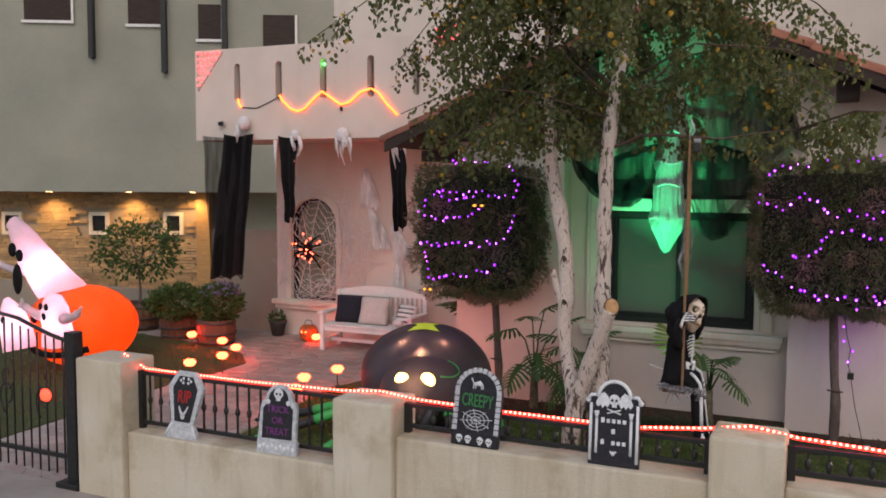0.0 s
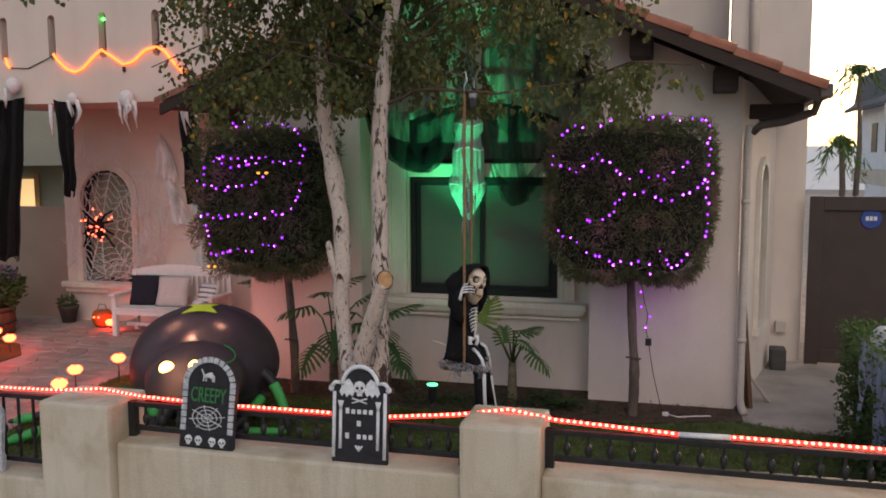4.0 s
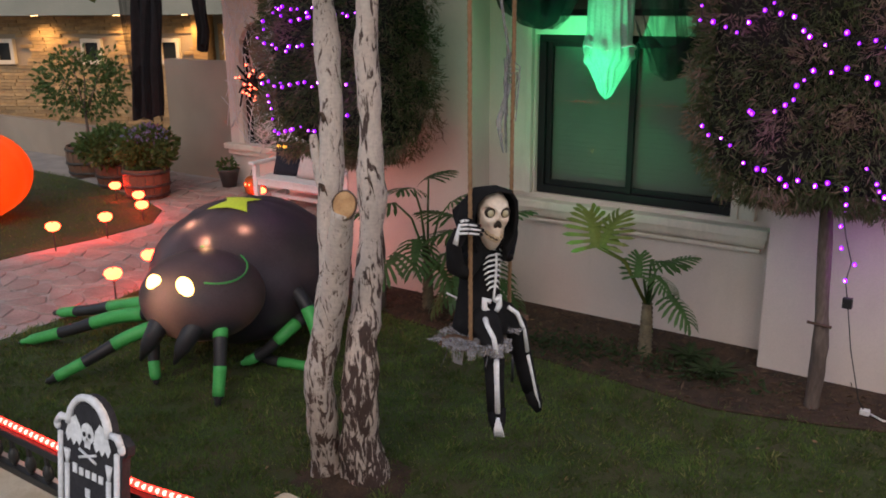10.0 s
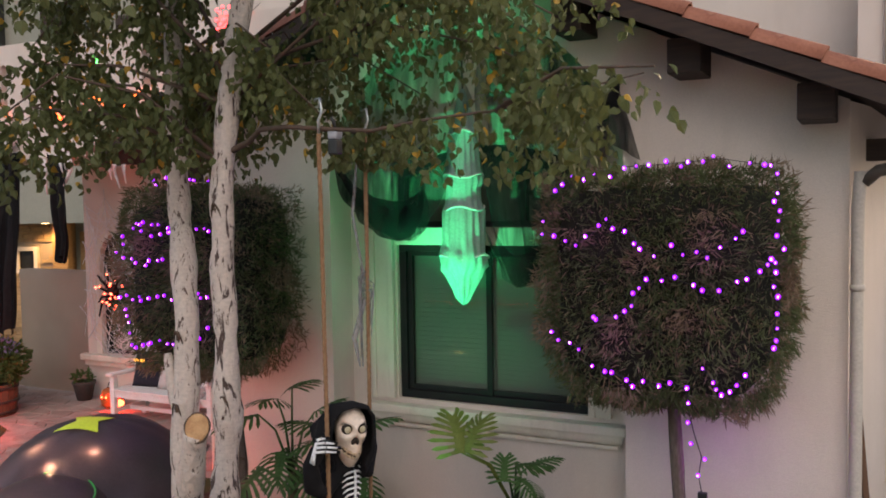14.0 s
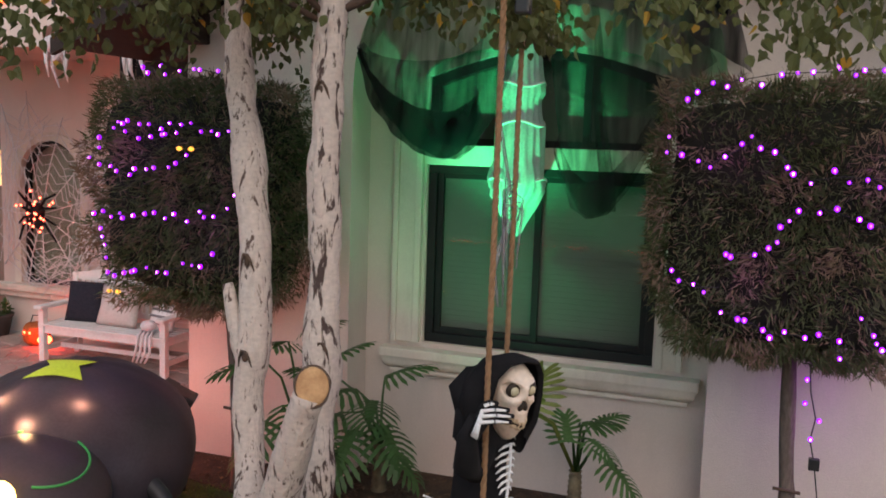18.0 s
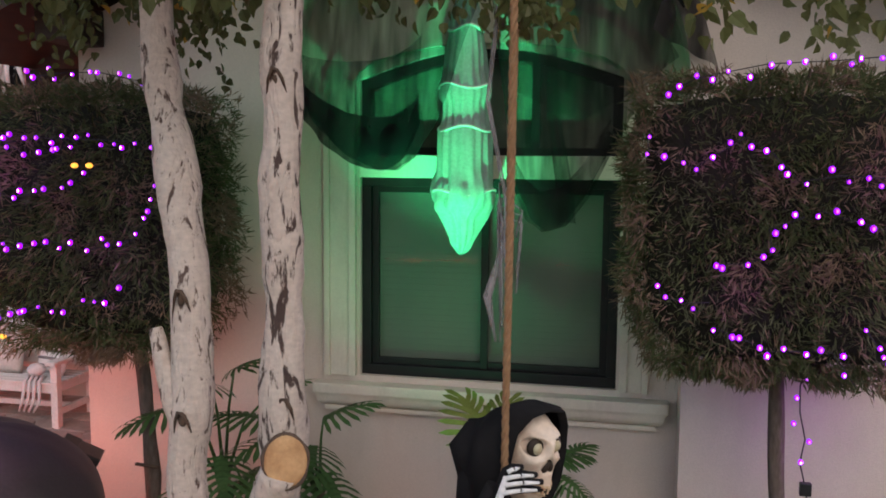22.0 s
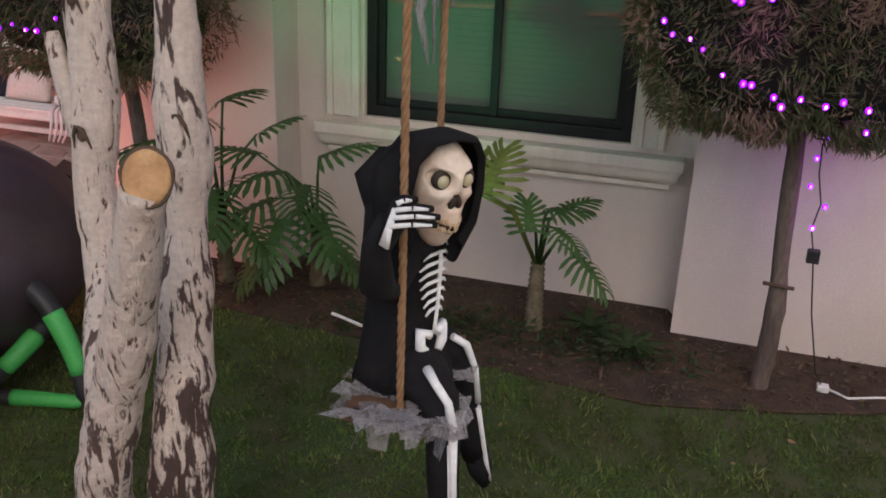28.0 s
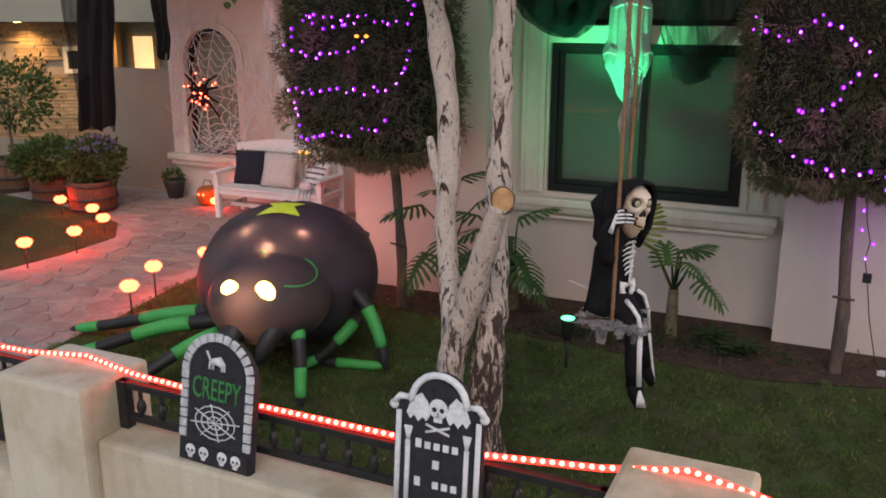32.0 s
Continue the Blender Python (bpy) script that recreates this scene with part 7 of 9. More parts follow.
outl = []
for (xa, ya), (xb, yb) in zip(hour, hour[1:] + hour[:1]):
    for t in (0, 0.25, 0.5, 0.75):
        outl.append((xa + (xb - xa) * t, ya + (yb - ya) * t))
rims = [[mk.verts.new(on_abdomen(x * k, y * k, 0.014 + 0.004 * (1 - k))) for x, y in outl] for k in (1.0, 0.75, 0.5, 0.25)]
for o, i_ in zip(rims, rims[1:]):
    for k in range(len(o)):
        mk.faces.new((o[k], o[(k + 1) % len(o)], i_[(k + 1) % len(o)], i_[k])).smooth = True
mk.faces.new(rims[-1])
part("hourglass_mark", mk, LIME, sp, "lime green hourglass patch")
for p in ((-3.872, 7.403, 0.847), (-3.622, 7.447, 0.861)):
    part("eye", one_ball(p, 0.08, (1, 0.55, 1), 16, 10), SPIDEREYE, sp, "glowing yellow eye")
gl_ = bmesh.new()
seam_line = [(0.1 + 0.26 * math.cos(a), -0.06 + 0.26 * math.sin(a)) for a in (-1.2 + 0.14 * k for k in range(26))]
tube(gl_, [HD + turn @ Vector((x, y, 0)) + Vector((0, 0, 0.01 + 0.32 * math.sqrt(max(0.02, 1 - (x / 0.44) ** 2 - (y / 0.44) ** 2)))) for x, y in seam_line], 0.007, 6)
part("seam", gl_, GREEN, sp, "green piping on the head")
for sx in (-0.14, 0.12):
    b0 = HD + turn @ Vector((sx, -0.34, -0.12))
    part("fang", one_tube([b0 + Vector((0, 0.1, 0.08)), b0 + Vector((0, -0.02, 0)), b0 + Vector((-0.03, -0.1, -0.12)), b0 + Vector((-0.09, -0.13, -0.24))], [0.07, 0.075, 0.055, 0.01], 12), NYLONLEG, sp, "soft black fang", True)


def spider_leg(pts, r, bands):
    """A soft leg along points with green bands from t0 to t1 of its length."""
    fine, n = [], len(pts)
    for i in range(n - 1):
        p0, p1, p2, p3 = (Vector(pts[min(max(j, 0), n - 1)]) for j in (i - 1, i, i + 1, i + 2))
        for s in range(8):
            t = s / 8
            fine.append(0.5 * ((2 * p1) + (p2 - p0) * t + (2 * p0 - 5 * p1 + 4 * p2 - p3) * t * t + (3 * p1 - p0 - 3 * p2 + p3) * t ** 3))
    fine.append(Vector(pts[-1]))
    m_ = len(fine) - 1
    rad = [r * (1 - 0.35 * k / m_) * (1 if k < m_ - 2 else (0.6 if k < m_ else 0.1)) for k in range(m_ + 1)]
    leg = part("leg", one_tube(fine, rad, 12), NYLONLEG, sp, "black nylon leg with green bands", True)
    for t0, t1 in bands:
        a, b = round(t0 * m_), round(t1 * m_)
        part("green_band", one_tube(fine[a:b + 1], [x * 1.05 for x in rad[a:b + 1]], 12), GREEN, leg, "", True)


spider_leg([(-4.35, 8.0, 0.45), (-4.9, 7.95, 0.36), (-5.5, 7.88, 0.2), (-5.95, 7.83, 0.1)], 0.06, [(0.22, 0.5), (0.74, 0.9)])
spider_leg([(-4.3, 7.9, 0.42), (-4.8, 7.72, 0.34), (-5.2, 7.5, 0.2), (-5.58, 7.3, 0.08)], 0.06, [(0.22, 0.48), (0.72, 0.94)])
spider_leg([(-4.1, 7.75, 0.45), (-4.32, 7.48, 0.36), (-4.52, 7.2, 0.2), (-4.68, 6.98, 0.08)], 0.056, [(0.16, 0.44), (0.66, 0.88)])
spider_leg([(-3.98, 7.62, 0.55), (-4.08, 7.52, 0.44), (-4.07, 7.47, 0.25), (-4.0, 7.42, 0.07)], 0.054, [(0.3, 0.4), (0.7, 0.92)])
spider_leg([(-3.54, 7.66, 0.55), (-3.46, 7.58, 0.52), (-3.4, 7.5, 0.3), (-3.36, 7.42, 0.07)], 0.056, [(0.1, 0.38), (0.62, 0.86)])
spider_leg([(-3.48, 8.3, 0.66), (-3.33, 8.28, 0.56), (-3.2, 8.26, 0.32), (-3.13, 8.22, 0.08)], 0.057, [(0.36, 0.74)])
spider_leg([(-3.45, 8.35, 0.4), (-3.48, 8.2, 0.32), (-3.6, 8.08, 0.18), (-3.74, 7.98, 0.09)], 0.052, [(0.12, 0.45), (0.74, 0.95)])
spider_leg([(-3.75, 8.16, 0.12), (-3.6, 8.17, 0.09), (-3.4, 8.21, 0.09), (-3.14, 8.27, 0.09)], 0.048, [(0.45, 0.98)])
for p, e in ((on_abdomen(-0.2, -0.33, -0.035), 1.2), (on_abdomen(0.22, -0.33, -0.035), 0.8), (on_abdomen(0.0, -0.5, -0.035), 2.2), ((-3.76, 7.44, 0.78), 2.0)):
    lamp = point_lamp("spider_lamp", p, e * 4.0, (1.0, 0.55, 0.3), 0.02)


# ---- red flood lamp behind the spider ----
fl = thing("flood_lamp", (-4.08, 9.46, G), "black box flood lamp glowing orange-red towards the porch", "lamp")
fm = pose(-4.08, 9.46, 0.72, 0, 28, 25)
part("stake", one_tube([(-4.06, 9.47, 0.0), (-4.06, 9.47, 0.4), (-4.07, 9.46, 0.66)], 0.013, 8), PLASTICBLACK, fl)
part("housing", one_box(-0.08, 0.09, -0.1, 0.1, -0.02, 0.07, 0.012, m=fm), PLASTICBLACK, fl)
part("visor", one_box(-0.16, -0.06, -0.105, 0.105, 0.06, 0.075, 0.004, m=fm), PLASTICBLACK, fl)
part("lens", one_box(-0.1, -0.081, -0.09, 0.09, -0.012, 0.058, 0.004, m=fm), glow("flood_lens", (1.0, 0.12, 0.03), 8), fl, "glowing orange-red lens")
point_lamp("flood_light", (-4.5, 9.36, 0.7), 8, (1.0, 0.27, 0.2), 0.06)


# ---- porch things ----
PF = PY - 0.012
z1 = thing("zigzag_light", (-7, PF, 3.9), "glowing orange rope light looped in a zigzag on the canopy", "rope light")
zz = [(-8.06, 4.05), (-8.0, 3.96), (-7.85, 3.83), (-7.72, 3.79), (-7.6, 3.83), (-7.4, 4.0), (-7.28, 4.08), (-7.15, 4.0), (-6.95, 3.87), (-6.8, 3.9), (-6.6, 4.05), (-6.42, 4.09), (-6.3, 4.03), (-6.15, 3.85), (-5.98, 3.69)]
part("tube", one_tube([(x, PF - 0.01, z) for x, z in zz], 0.017, 8), ORANGELED, z1)
part("tube", one_tube([(-8.86, PF - 0.01, 4.02), (-8.84, PF - 0.01, 3.93), (-8.8, PF - 0.01, 3.88)], 0.017, 8), ORANGELED, z1)
part("lead", one_tube([(-8.8, PF, 3.88), (-8.5, PF, 3.86), (-8.06, PF, 4.03)], 0.007, 6), WIRE, z1)
for x, z in ((-8.06, 4.03), (-6.42, 4.1), (-6.94, 3.82)):
    part("clip", one_box(x - 0.015, x + 0.015, PF - 0.02, PF + 0.01, z - 0.05, z + 0.02), PLASTICBLACK, z1)
gg = thing("green_slot_lamp", (-7.28, PY + 0.06, 4.5), "small green lamp glowing in a canopy slot", "lamp")
part("bulb", one_ball((-7.28, PY + 0.05, 4.5), 0.025), glow("green_bulb", (0.05, 1.0, 0.15), 4), gg)
for cx_, cz_, wd, ht, nm in ((-9.42, 4.47, 0.5, 0.6, "pink net lights on the canopy corner"), (-5.05, 4.72, 0.6, 0.35, "pink net lights on the canopy near the birch")):
    nl = thing("net_lights", (cx_, PF, cz_), nm, "string lights", "pink net lights")
    part("net", one_tube([(cx_ - wd / 2, PF, cz_ + ht / 2), (cx_ + wd / 2, PF, cz_ + ht / 2), (cx_ - wd / 2, PF, cz_ - ht / 2), (cx_ - wd / 2, PF, cz_ + ht / 2)], 0.004, 5), WIRE, nl)
    first = None
    for r_ in range(6):
        for c_ in range(6 - r_):
            x = cx_ - wd / 2 + (c_ + 0.5 * (r_ % 2)) * wd / 6 + random.uniform(-0.02, 0.02)
            z = cz_ + ht / 2 - r_ * ht / 6 + random.uniform(-0.02, 0.02)
            if first is None:
                first = part("bulb", one_ball((0, 0, 0), 0.02, (1.2, 0.7, 1), 8, 6), PINKBULB, nl)
                first.location = (x, PF - 0.015, z)
            else:
                ob = new("bulb", first.data)
                ob.parent, ob.matrix_parent_inverse, ob.location = nl, first.matrix_parent_inverse, (x, PF - 0.015, z)
cam_ = thing("security_camera", (-9.2, PY, 3.62), "small dark security camera on the canopy", "security camera")
part("mount", one_box(-9.24, -9.18, PY - 0.06, PY, 3.6, 3.66, 0.005), PLASTICBLACK, cam_)
part("lens_body", one_tube([(-9.17, PY - 0.05, 3.64), (-9.12, PY - 0.14, 3.62)], 0.035, 10), PLASTICBLACK, cam_)


def banner(top0, top1, bot0, bot1, zt, zb, label, seed, material=BLACKCLOTH):
    def f(u, v):
        x = (top0 + (top1 - top0) * u) * (1 - v) + (bot0 + (bot1 - bot0) * u) * v
        w = 0.05 * math.sin(u * 17 + seed) * (0.4 + 0.6 * v) + 0.04 * noise.noise(Vector((u * 3, v * 3, seed)))
        return Vector((x + 0.03 * noise.noise(Vector((v * 4, seed, u))), PY - 0.1 + w, zt + (zb - zt) * v + (0.05 * math.sin(u * 11 + seed) * (v > 0.95)) - 0.04 * math.sin(u * math.pi) * (1 - v)))
    return drape("hanging_cloth", label, f, 26, 18, material)


banner(-9.54, -8.52, -9.42, -8.72, 3.44, 1.16, "sheer part of a long black cloth hung from the canopy", 1, sheer("wide_black_gauze", (0.01, 0.01, 0.011), 0.68, 10, 0.15))
banner(-9.08, -8.52, -9.38, -8.8, 3.46, 1.14, "long black cloth hung from the canopy corner", 4)
banner(-8.05, -7.66, -7.93, -7.75, 3.42, 2.1, "narrow black cloth hung from the canopy", 7)
banner(-6.08, -5.8, -6.0, -5.8, 3.3, 2.02, "narrow black cloth hung from the canopy edge", 9)


def hanging_ghoul(place, size, label, rags):
    bm = bmesh.new()
    x, y, z = place
    ball(bm, (x, y, z), size, (1, 0.85, 1.1), 12, 9)
    r_ = np.random.default_rng(int(abs(x) * 100))
    for k in range(rags):
        a = r_.uniform(0, 6.28)
        l = r_.uniform(0.15, 0.45)
        p0 = Vector((x + size * math.cos(a), y + size * 0.7 * math.sin(a), z - size * 0.3))
        tube(bm, [p0, p0 + Vector((r_.normal(0, 0.04), 0, -l * 0.5)), p0 + Vector((r_.normal(0, 0.06), 0, -l))], [0.03, 0.02, 0.006], 5)
    return tagged(part("hanging_doll", bm, WEB, None), label, "doll", "ghoul dolls on the canopy")


hanging_ghoul((-8.68, PY - 0.12, 3.62), 0.105, "pale round-headed doll on top of the black cloth", 2)
hanging_ghoul((-7.72, PY - 0.1, 3.42), 0.075, "pale ragged doll head on the narrow black cloth", 9)
hanging_ghoul((-6.86, PY - 0.1, 3.4), 0.11, "grey ragged ghost doll hung on the canopy edge", 9)
hanging_ghoul((-5.92, PY - 0.1, 3.36), 0.085, "pale ragged doll head on the canopy corner", 12)
tagged(part("rag", one_tube([(-8.12, PY - 0.06, 3.35), (-8.12, PY - 0.06, 3.1), (-8.1, PY - 0.06, 2.9)], [0.03, 0.025, 0.006], 6), WEB), "pale ragged strip hanging from the canopy", "cloth")
GAUZE = sheer("white_gauze", (0.8, 0.78, 0.78), 0.9, 14)
TULLE = sheer("white_tulle", (0.85, 0.82, 0.81), 0.72, 9, 0.28)
def tulle(top, bottom, half, sway, seed, folds=15):
    """A loose veil, pinned at one point above and frayed below."""
    bm = bmesh.new()
    rt = np.random.default_rng(seed)
    rows = []
    for i in range(13):
        v = i / 12
        c_ = Vector(top).lerp(Vector(bottom), v) + Vector((sway * math.sin(v * 3.0), 0, 0))
        rows.append([bm.verts.new((c_.x + (u / folds - 0.5) * 2 * half * (0.18 + 0.82 * v ** 0.7), c_.y - 0.035 * (1 + math.sin(u * 2.1 + seed + 2 * v)) * (0.3 + v), c_.z + (v > 0.99) * rt.uniform(-0.1, 0.03) + 0.02 * math.sin(u * 1.3))) for u in range(folds + 1)])
    for a, b in zip(rows, rows[1:]):
        for k in range(folds):
            bm.faces.new((a[k], a[k + 1], b[k + 1], b[k])).smooth = True
    return tagged(part("wall_ghost", bm, TULLE), "sheer white tulle ghost pinned to the porch wall", "wall decoration", "tulle ghosts on the porch wall")


tulle((-7.3, 12.85, 2.32), (-7.05, 12.84, 1.66), 0.17, 0.02, 3)
tulle((-6.9, 12.85, 2.02), (-6.62, 12.84, 1.5), 0.19, 0.05, 5)
tulle((-6.72, 12.84, 1.6), (-6.72, 12.84, 1.02), 0.12, 0.0, 8, 9)
tulle((-7.4, 12.86, 3.0), (-7.3, 12.85, 2.35), 0.2, 0.02, 9, 9)

for ob in scene.collection.objects:  # all that hangs on the canopy sits a little higher and further west
    if ob.parent is None and ob.name.split(".")[0] in ("zigzag_light", "green_slot_lamp", "net_lights", "security_camera", "hanging_cloth", "hanging_doll", "rag"):
        ob.location += Vector((-0.08, 0, 0.055))

# web over the arched window, with the lit spider
web = thing("spider_web", (-8.42, 12.75, 1.5), "large white rope spider web stretched over the arched window", "spider web")
WC = Vector((-8.42, 12.72, 1.58))
ends = [(-9.15, 2.9), (-8.75, 3.05), (-8.2, 2.75), (-7.6, 2.5), (-7.1, 2.0), (-7.0, 1.4), (-7.3, 0.9), (-7.7, 0.55), (-8.42, 0.45), (-8.8, 0.5), (-9.15, 0.9), (-9.2, 1.6), (-9.2, 2.3)]
for x, z in ends:
    part("strand", one_tube([WC, ((WC.x + x) / 2, 12.74, (WC.z + z) / 2 - 0.02), (x, 12.85, z)], 0.0065, 5), WEB, web)
for k in range(8):
    t = 0.22 + 0.1 * k
    pts = []
    for (xa, za), (xb, zb) in zip(ends, ends[1:] + ends[:1]):
        a, b = WC.lerp(Vector((xa, 12.85, za)), t), WC.lerp(Vector((xb, 12.85, zb)), t)
        m_ = (a + b) / 2
        pts += [a, m_.lerp(WC, 0.12) + Vector((0, -0.01, -0.02))]
    part("ring", one_tube(pts + pts[:1], 0.006, 5), WEB, web)
rw = np.random.default_rng(5)
lo = bmesh.new()
for k in range(150):
    a = rw.uniform(0, 6.28) if k % 2 else rw.uniform(-2.0, 0.5)
    r0, r1 = rw.uniform(0.45, 1.25), rw.uniform(0.45, 1.25)
    p0 = WC + Vector((r0 * math.cos(a), 0.03, r0 * math.sin(a)))
    p1 = WC + Vector((r1 * math.cos(a + rw.uniform(0.3, 0.9)), 0.04, r1 * math.sin(a + 0.6)))
    if min(p0.x, p1.x) < -9.2 or min(p0.z, p1.z) < 0.5:
        continue
    tube(lo, [p0, (p0 + p1) / 2 + Vector((0, -0.03, -0.08)), p1], 0.0038, 4)
tagged(part("loose_web", lo, WEB, web, "loose stretched web fibres"), kind="stuff")
ls = thing("lit_spider", (-8.42, 12.66, 1.58), "black tinsel spider with red lights on the web", "spider decoration")
part("body", one_ball((-8.42, 12.66, 1.6), 0.1, (0.9, 0.6, 1.2), 12, 9), BLACKCLOTH, ls)
part("head", one_ball((-8.4, 12.64, 1.46), 0.06, (1, 0.7, 1), 12, 9), BLACKCLOTH, ls)
for s_ in (-1, 1):
    for k, (dz, ez) in enumerate(((0.1, 0.22), (0.04, 0.09), (-0.02, -0.08), (-0.06, -0.24))):
        part("leg", one_tube([(-8.42, 12.65, 1.56 + dz * 0.4), (-8.42 + s_ * 0.16, 12.6, 1.58 + dz * 1.9), (-8.42 + s_ * 0.28, 12.65, 1.56 + ez * 1.25)], [0.02, 0.017, 0.012], 7), BLACKCLOTH, ls)
first = None
for k in range(20):
    p = (-8.42 + rw.normal(0, 0.12), 12.585, 1.56 + rw.normal(0, 0.15))
    if first is None:
        first = part("bulb", one_ball((0, 0, 0), 0.015, (1, 1, 1), 8, 6), REDBULB, ls)
        first.location = p
    else:
        ob = new("bulb", first.data)
        ob.parent, ob.matrix_parent_inverse, ob.location = ls, first.matrix_parent_inverse, p

# ---- white bench ----
B0, B1, BYF, BYB = -7.65, -5.99, 11.83, 12.36
bench = thing("garden_bench", ((B0 + B1) / 2, 11.95, G), "white painted wooden garden bench with a slatted back", "bench")
for x in (B0, B1 - 0.07):
    part("front_leg", one_box(x, x + 0.07, BYF, BYF + 0.07, G - 0.01, 0.64, 0.006), WHITEPAINT, bench)
    part("back_leg", one_box(x, x + 0.07, BYB, BYB + 0.07, G - 0.01, 0.98, 0.006), WHITEPAINT, bench)
    part("armrest", one_box(x - 0.02, x + 0.09, BYF - 0.05, BYB + 0.02, 0.64, 0.68, 0.012), WHITEPAINT, bench)
    part("side_rail", one_box(x + 0.02, x + 0.05, BYF + 0.07, BYB, 0.16, 0.22), WHITEPAINT, bench)
    part("seat_side", one_box(x + 0.015, x + 0.055, BYF + 0.07, BYB, 0.38, 0.45), WHITEPAINT, bench)
part("front_apron", one_box(B0 + 0.07, B1 - 0.07, BYF + 0.015, BYF + 0.045, 0.37, 0.45, 0.004), WHITEPAINT, bench)
part("stretcher", one_box(B0 + 0.07, B1 - 0.07, BYF + 0.25, BYF + 0.29, 0.17, 0.22), WHITEPAINT, bench)
for k in range(6):
    y0 = BYF - 0.01 + k * 0.09
    part("seat_slat", one_box(B0 + 0.005, B1 - 0.005, y0, y0 + 0.075, 0.452, 0.475, 0.004), WHITEPAINT, bench)
crest = [(B0 + 0.07, 0.9), (B1 - 0.07, 0.9), (B1 - 0.07, 0.98), *[(B1 - 0.07 - (B1 - B0 - 0.14) * k / 12, 0.98 + 0.09 * math.sin(math.pi * k / 12)) for k in range(1, 12)], (B0 + 0.07, 0.98)]
part("crest_rail", slab(crest, BYB + 0.01, BYB + 0.05), WHITEPAINT, bench, "curved white top rail")
part("lower_rail", one_box(B0 + 0.07, B1 - 0.07, BYB + 0.01, BYB + 0.05, 0.52, 0.58), WHITEPAINT, bench)
for k in range(17):
    x = B0 + 0.12 + k * (B1 - B0 - 0.27) / 16
    part("back_slat", one_box(x, x + 0.035, BYB + 0.018, BYB + 0.042, 0.58, 0.905), WHITEPAINT, bench)


def cushion(place, w, h, d_, tilt, turn_, material, label, dots=None, stripes=False):
    bm = bmesh.new()
    n = 12
    for sgn in (1, -1):
        g_ = [[bm.verts.new(((i / n - 0.5) * w * (1 - 0.06 * (1 - abs(2 * j / n - 1))), sgn * d_ / 2 * (max(0, (1 - abs(2 * i / n - 1) ** 2.5) * (1 - abs(2 * j / n - 1) ** 2.5)) ** 0.5), (j / n) * h)) for j in range(n + 1)] for i in range(n + 1)]
        for a, b in zip(g_, g_[1:]):
            for k in range(n):
                bm.faces.new((a[k], a[k + 1], b[k + 1], b[k])).smooth = True
    bmesh.ops.remove_doubles(bm, verts=bm.verts, dist=0.0005)
    c_ = thing("cushion", (0, 0, 0), label, "cushion", "cushions on the bench")
    part("cover", bm, material, c_)
    if dots:
        for i in range(5):
            for j in range(5):
                part("motif", one_ball(((i - 2) * w * 0.17, -d_ / 2 * 0.93 * (1 - 0.14 * ((i - 2) ** 2 + (j - 2) ** 2) * 0.6), h * (0.16 + 0.17 * j)), 0.014, (1, 0.3, 1.4), 8, 6), PRINTDOT, c_)
    if stripes:
        for j in range(4):
            bow = [(w * (0.42 * (2 * i / 8 - 1)), -d_ / 2 * ((1 - abs(0.84 * (2 * i / 8 - 1)) ** 2.5) * (1 - abs(2 * (0.2 + 0.2 * j) - 1) ** 2.5)) ** 0.5, h * (0.2 + 0.2 * j)) for i in range(9)]
            part("stripe", one_tube(bow, 0.014, 6), PRINTDOT, c_, "dark woven stripe")
    c_.matrix_basis = pose(*place, tilt, 0, turn_)


cushion((-7.3, 12.12, 0.475), 0.46, 0.45, 0.14, -16, 8, NAVY, "plain navy square cushion on the white bench")
cushion((-6.82, 12.08, 0.475), 0.54, 0.46, 0.16, -18, 0, PRINT, "pale cushion printed with small dark motifs", True)
cushion((-6.28, 12.13, 0.475), 0.38, 0.36, 0.14, -20, -14, WHITEPAINT, "white cushion with dark stripes against the bench arm", None, True)
fg = bmesh.new()
for k in range(4):
    tube(fg, [(-6.5 + 0.05 * k, 12.23, 0.5), (-6.45 + 0.05 * k, 12.11, 0.48), (-6.47 + 0.06 * k, 12.09, 0.3), (-6.5 + 0.05 * k, 12.08, 0.2)], [0.02, 0.018, 0.014, 0.01], 7)
ball(fg, (-6.43, 12.25, 0.56), 0.075, (1.25, 0.8, 0.8), 12, 9)
for v in fg.verts:
    v.co += Vector((0.14, -0.3, 0))
tagged(part("small_doll", fg, WEB), "small pale bony doll slumped on the bench", "doll")
sp_ = thing("pumpkin_basket", (-8.25, 12.42, G), "orange woven pumpkin basket with a wire handle", "basket")
bm = bmesh.new()
rings_ = [(0.09, 0), (0.14, 0.05), (0.155, 0.14), (0.14, 0.22), (0.11, 0.26)]
lathe(bm, rings_, (-8.25, 12.42, G), 20)
for v in bm.verts:
    a = math.atan2(v.co.y - 12.42, v.co.x + 8.25)
    v.co.x += 0.012 * math.cos(8 * a) * math.cos(a)
    v.co.y += 0.012 * math.cos(8 * a) * math.sin(a)
part("basket", bm, mat("orange_wicker", (0.5, 0.13, 0.03), (0.35, 0.08, 0.02), scale=20, bump=0.5), sp_)
part("handle", one_tube([(-8.35, 12.42, 0.28), (-8.3, 12.42, 0.4), (-8.2, 12.42, 0.4), (-8.15, 12.42, 0.28)], 0.006, 6), WIRE, sp_)
for x, z in ((-8.29, 0.22), (-8.21, 0.22)):
    part("eye_hole", one_ball((x, 12.27, z), 0.016, (1, 0.4, 1), 8, 6), STAKELIGHT, sp_)


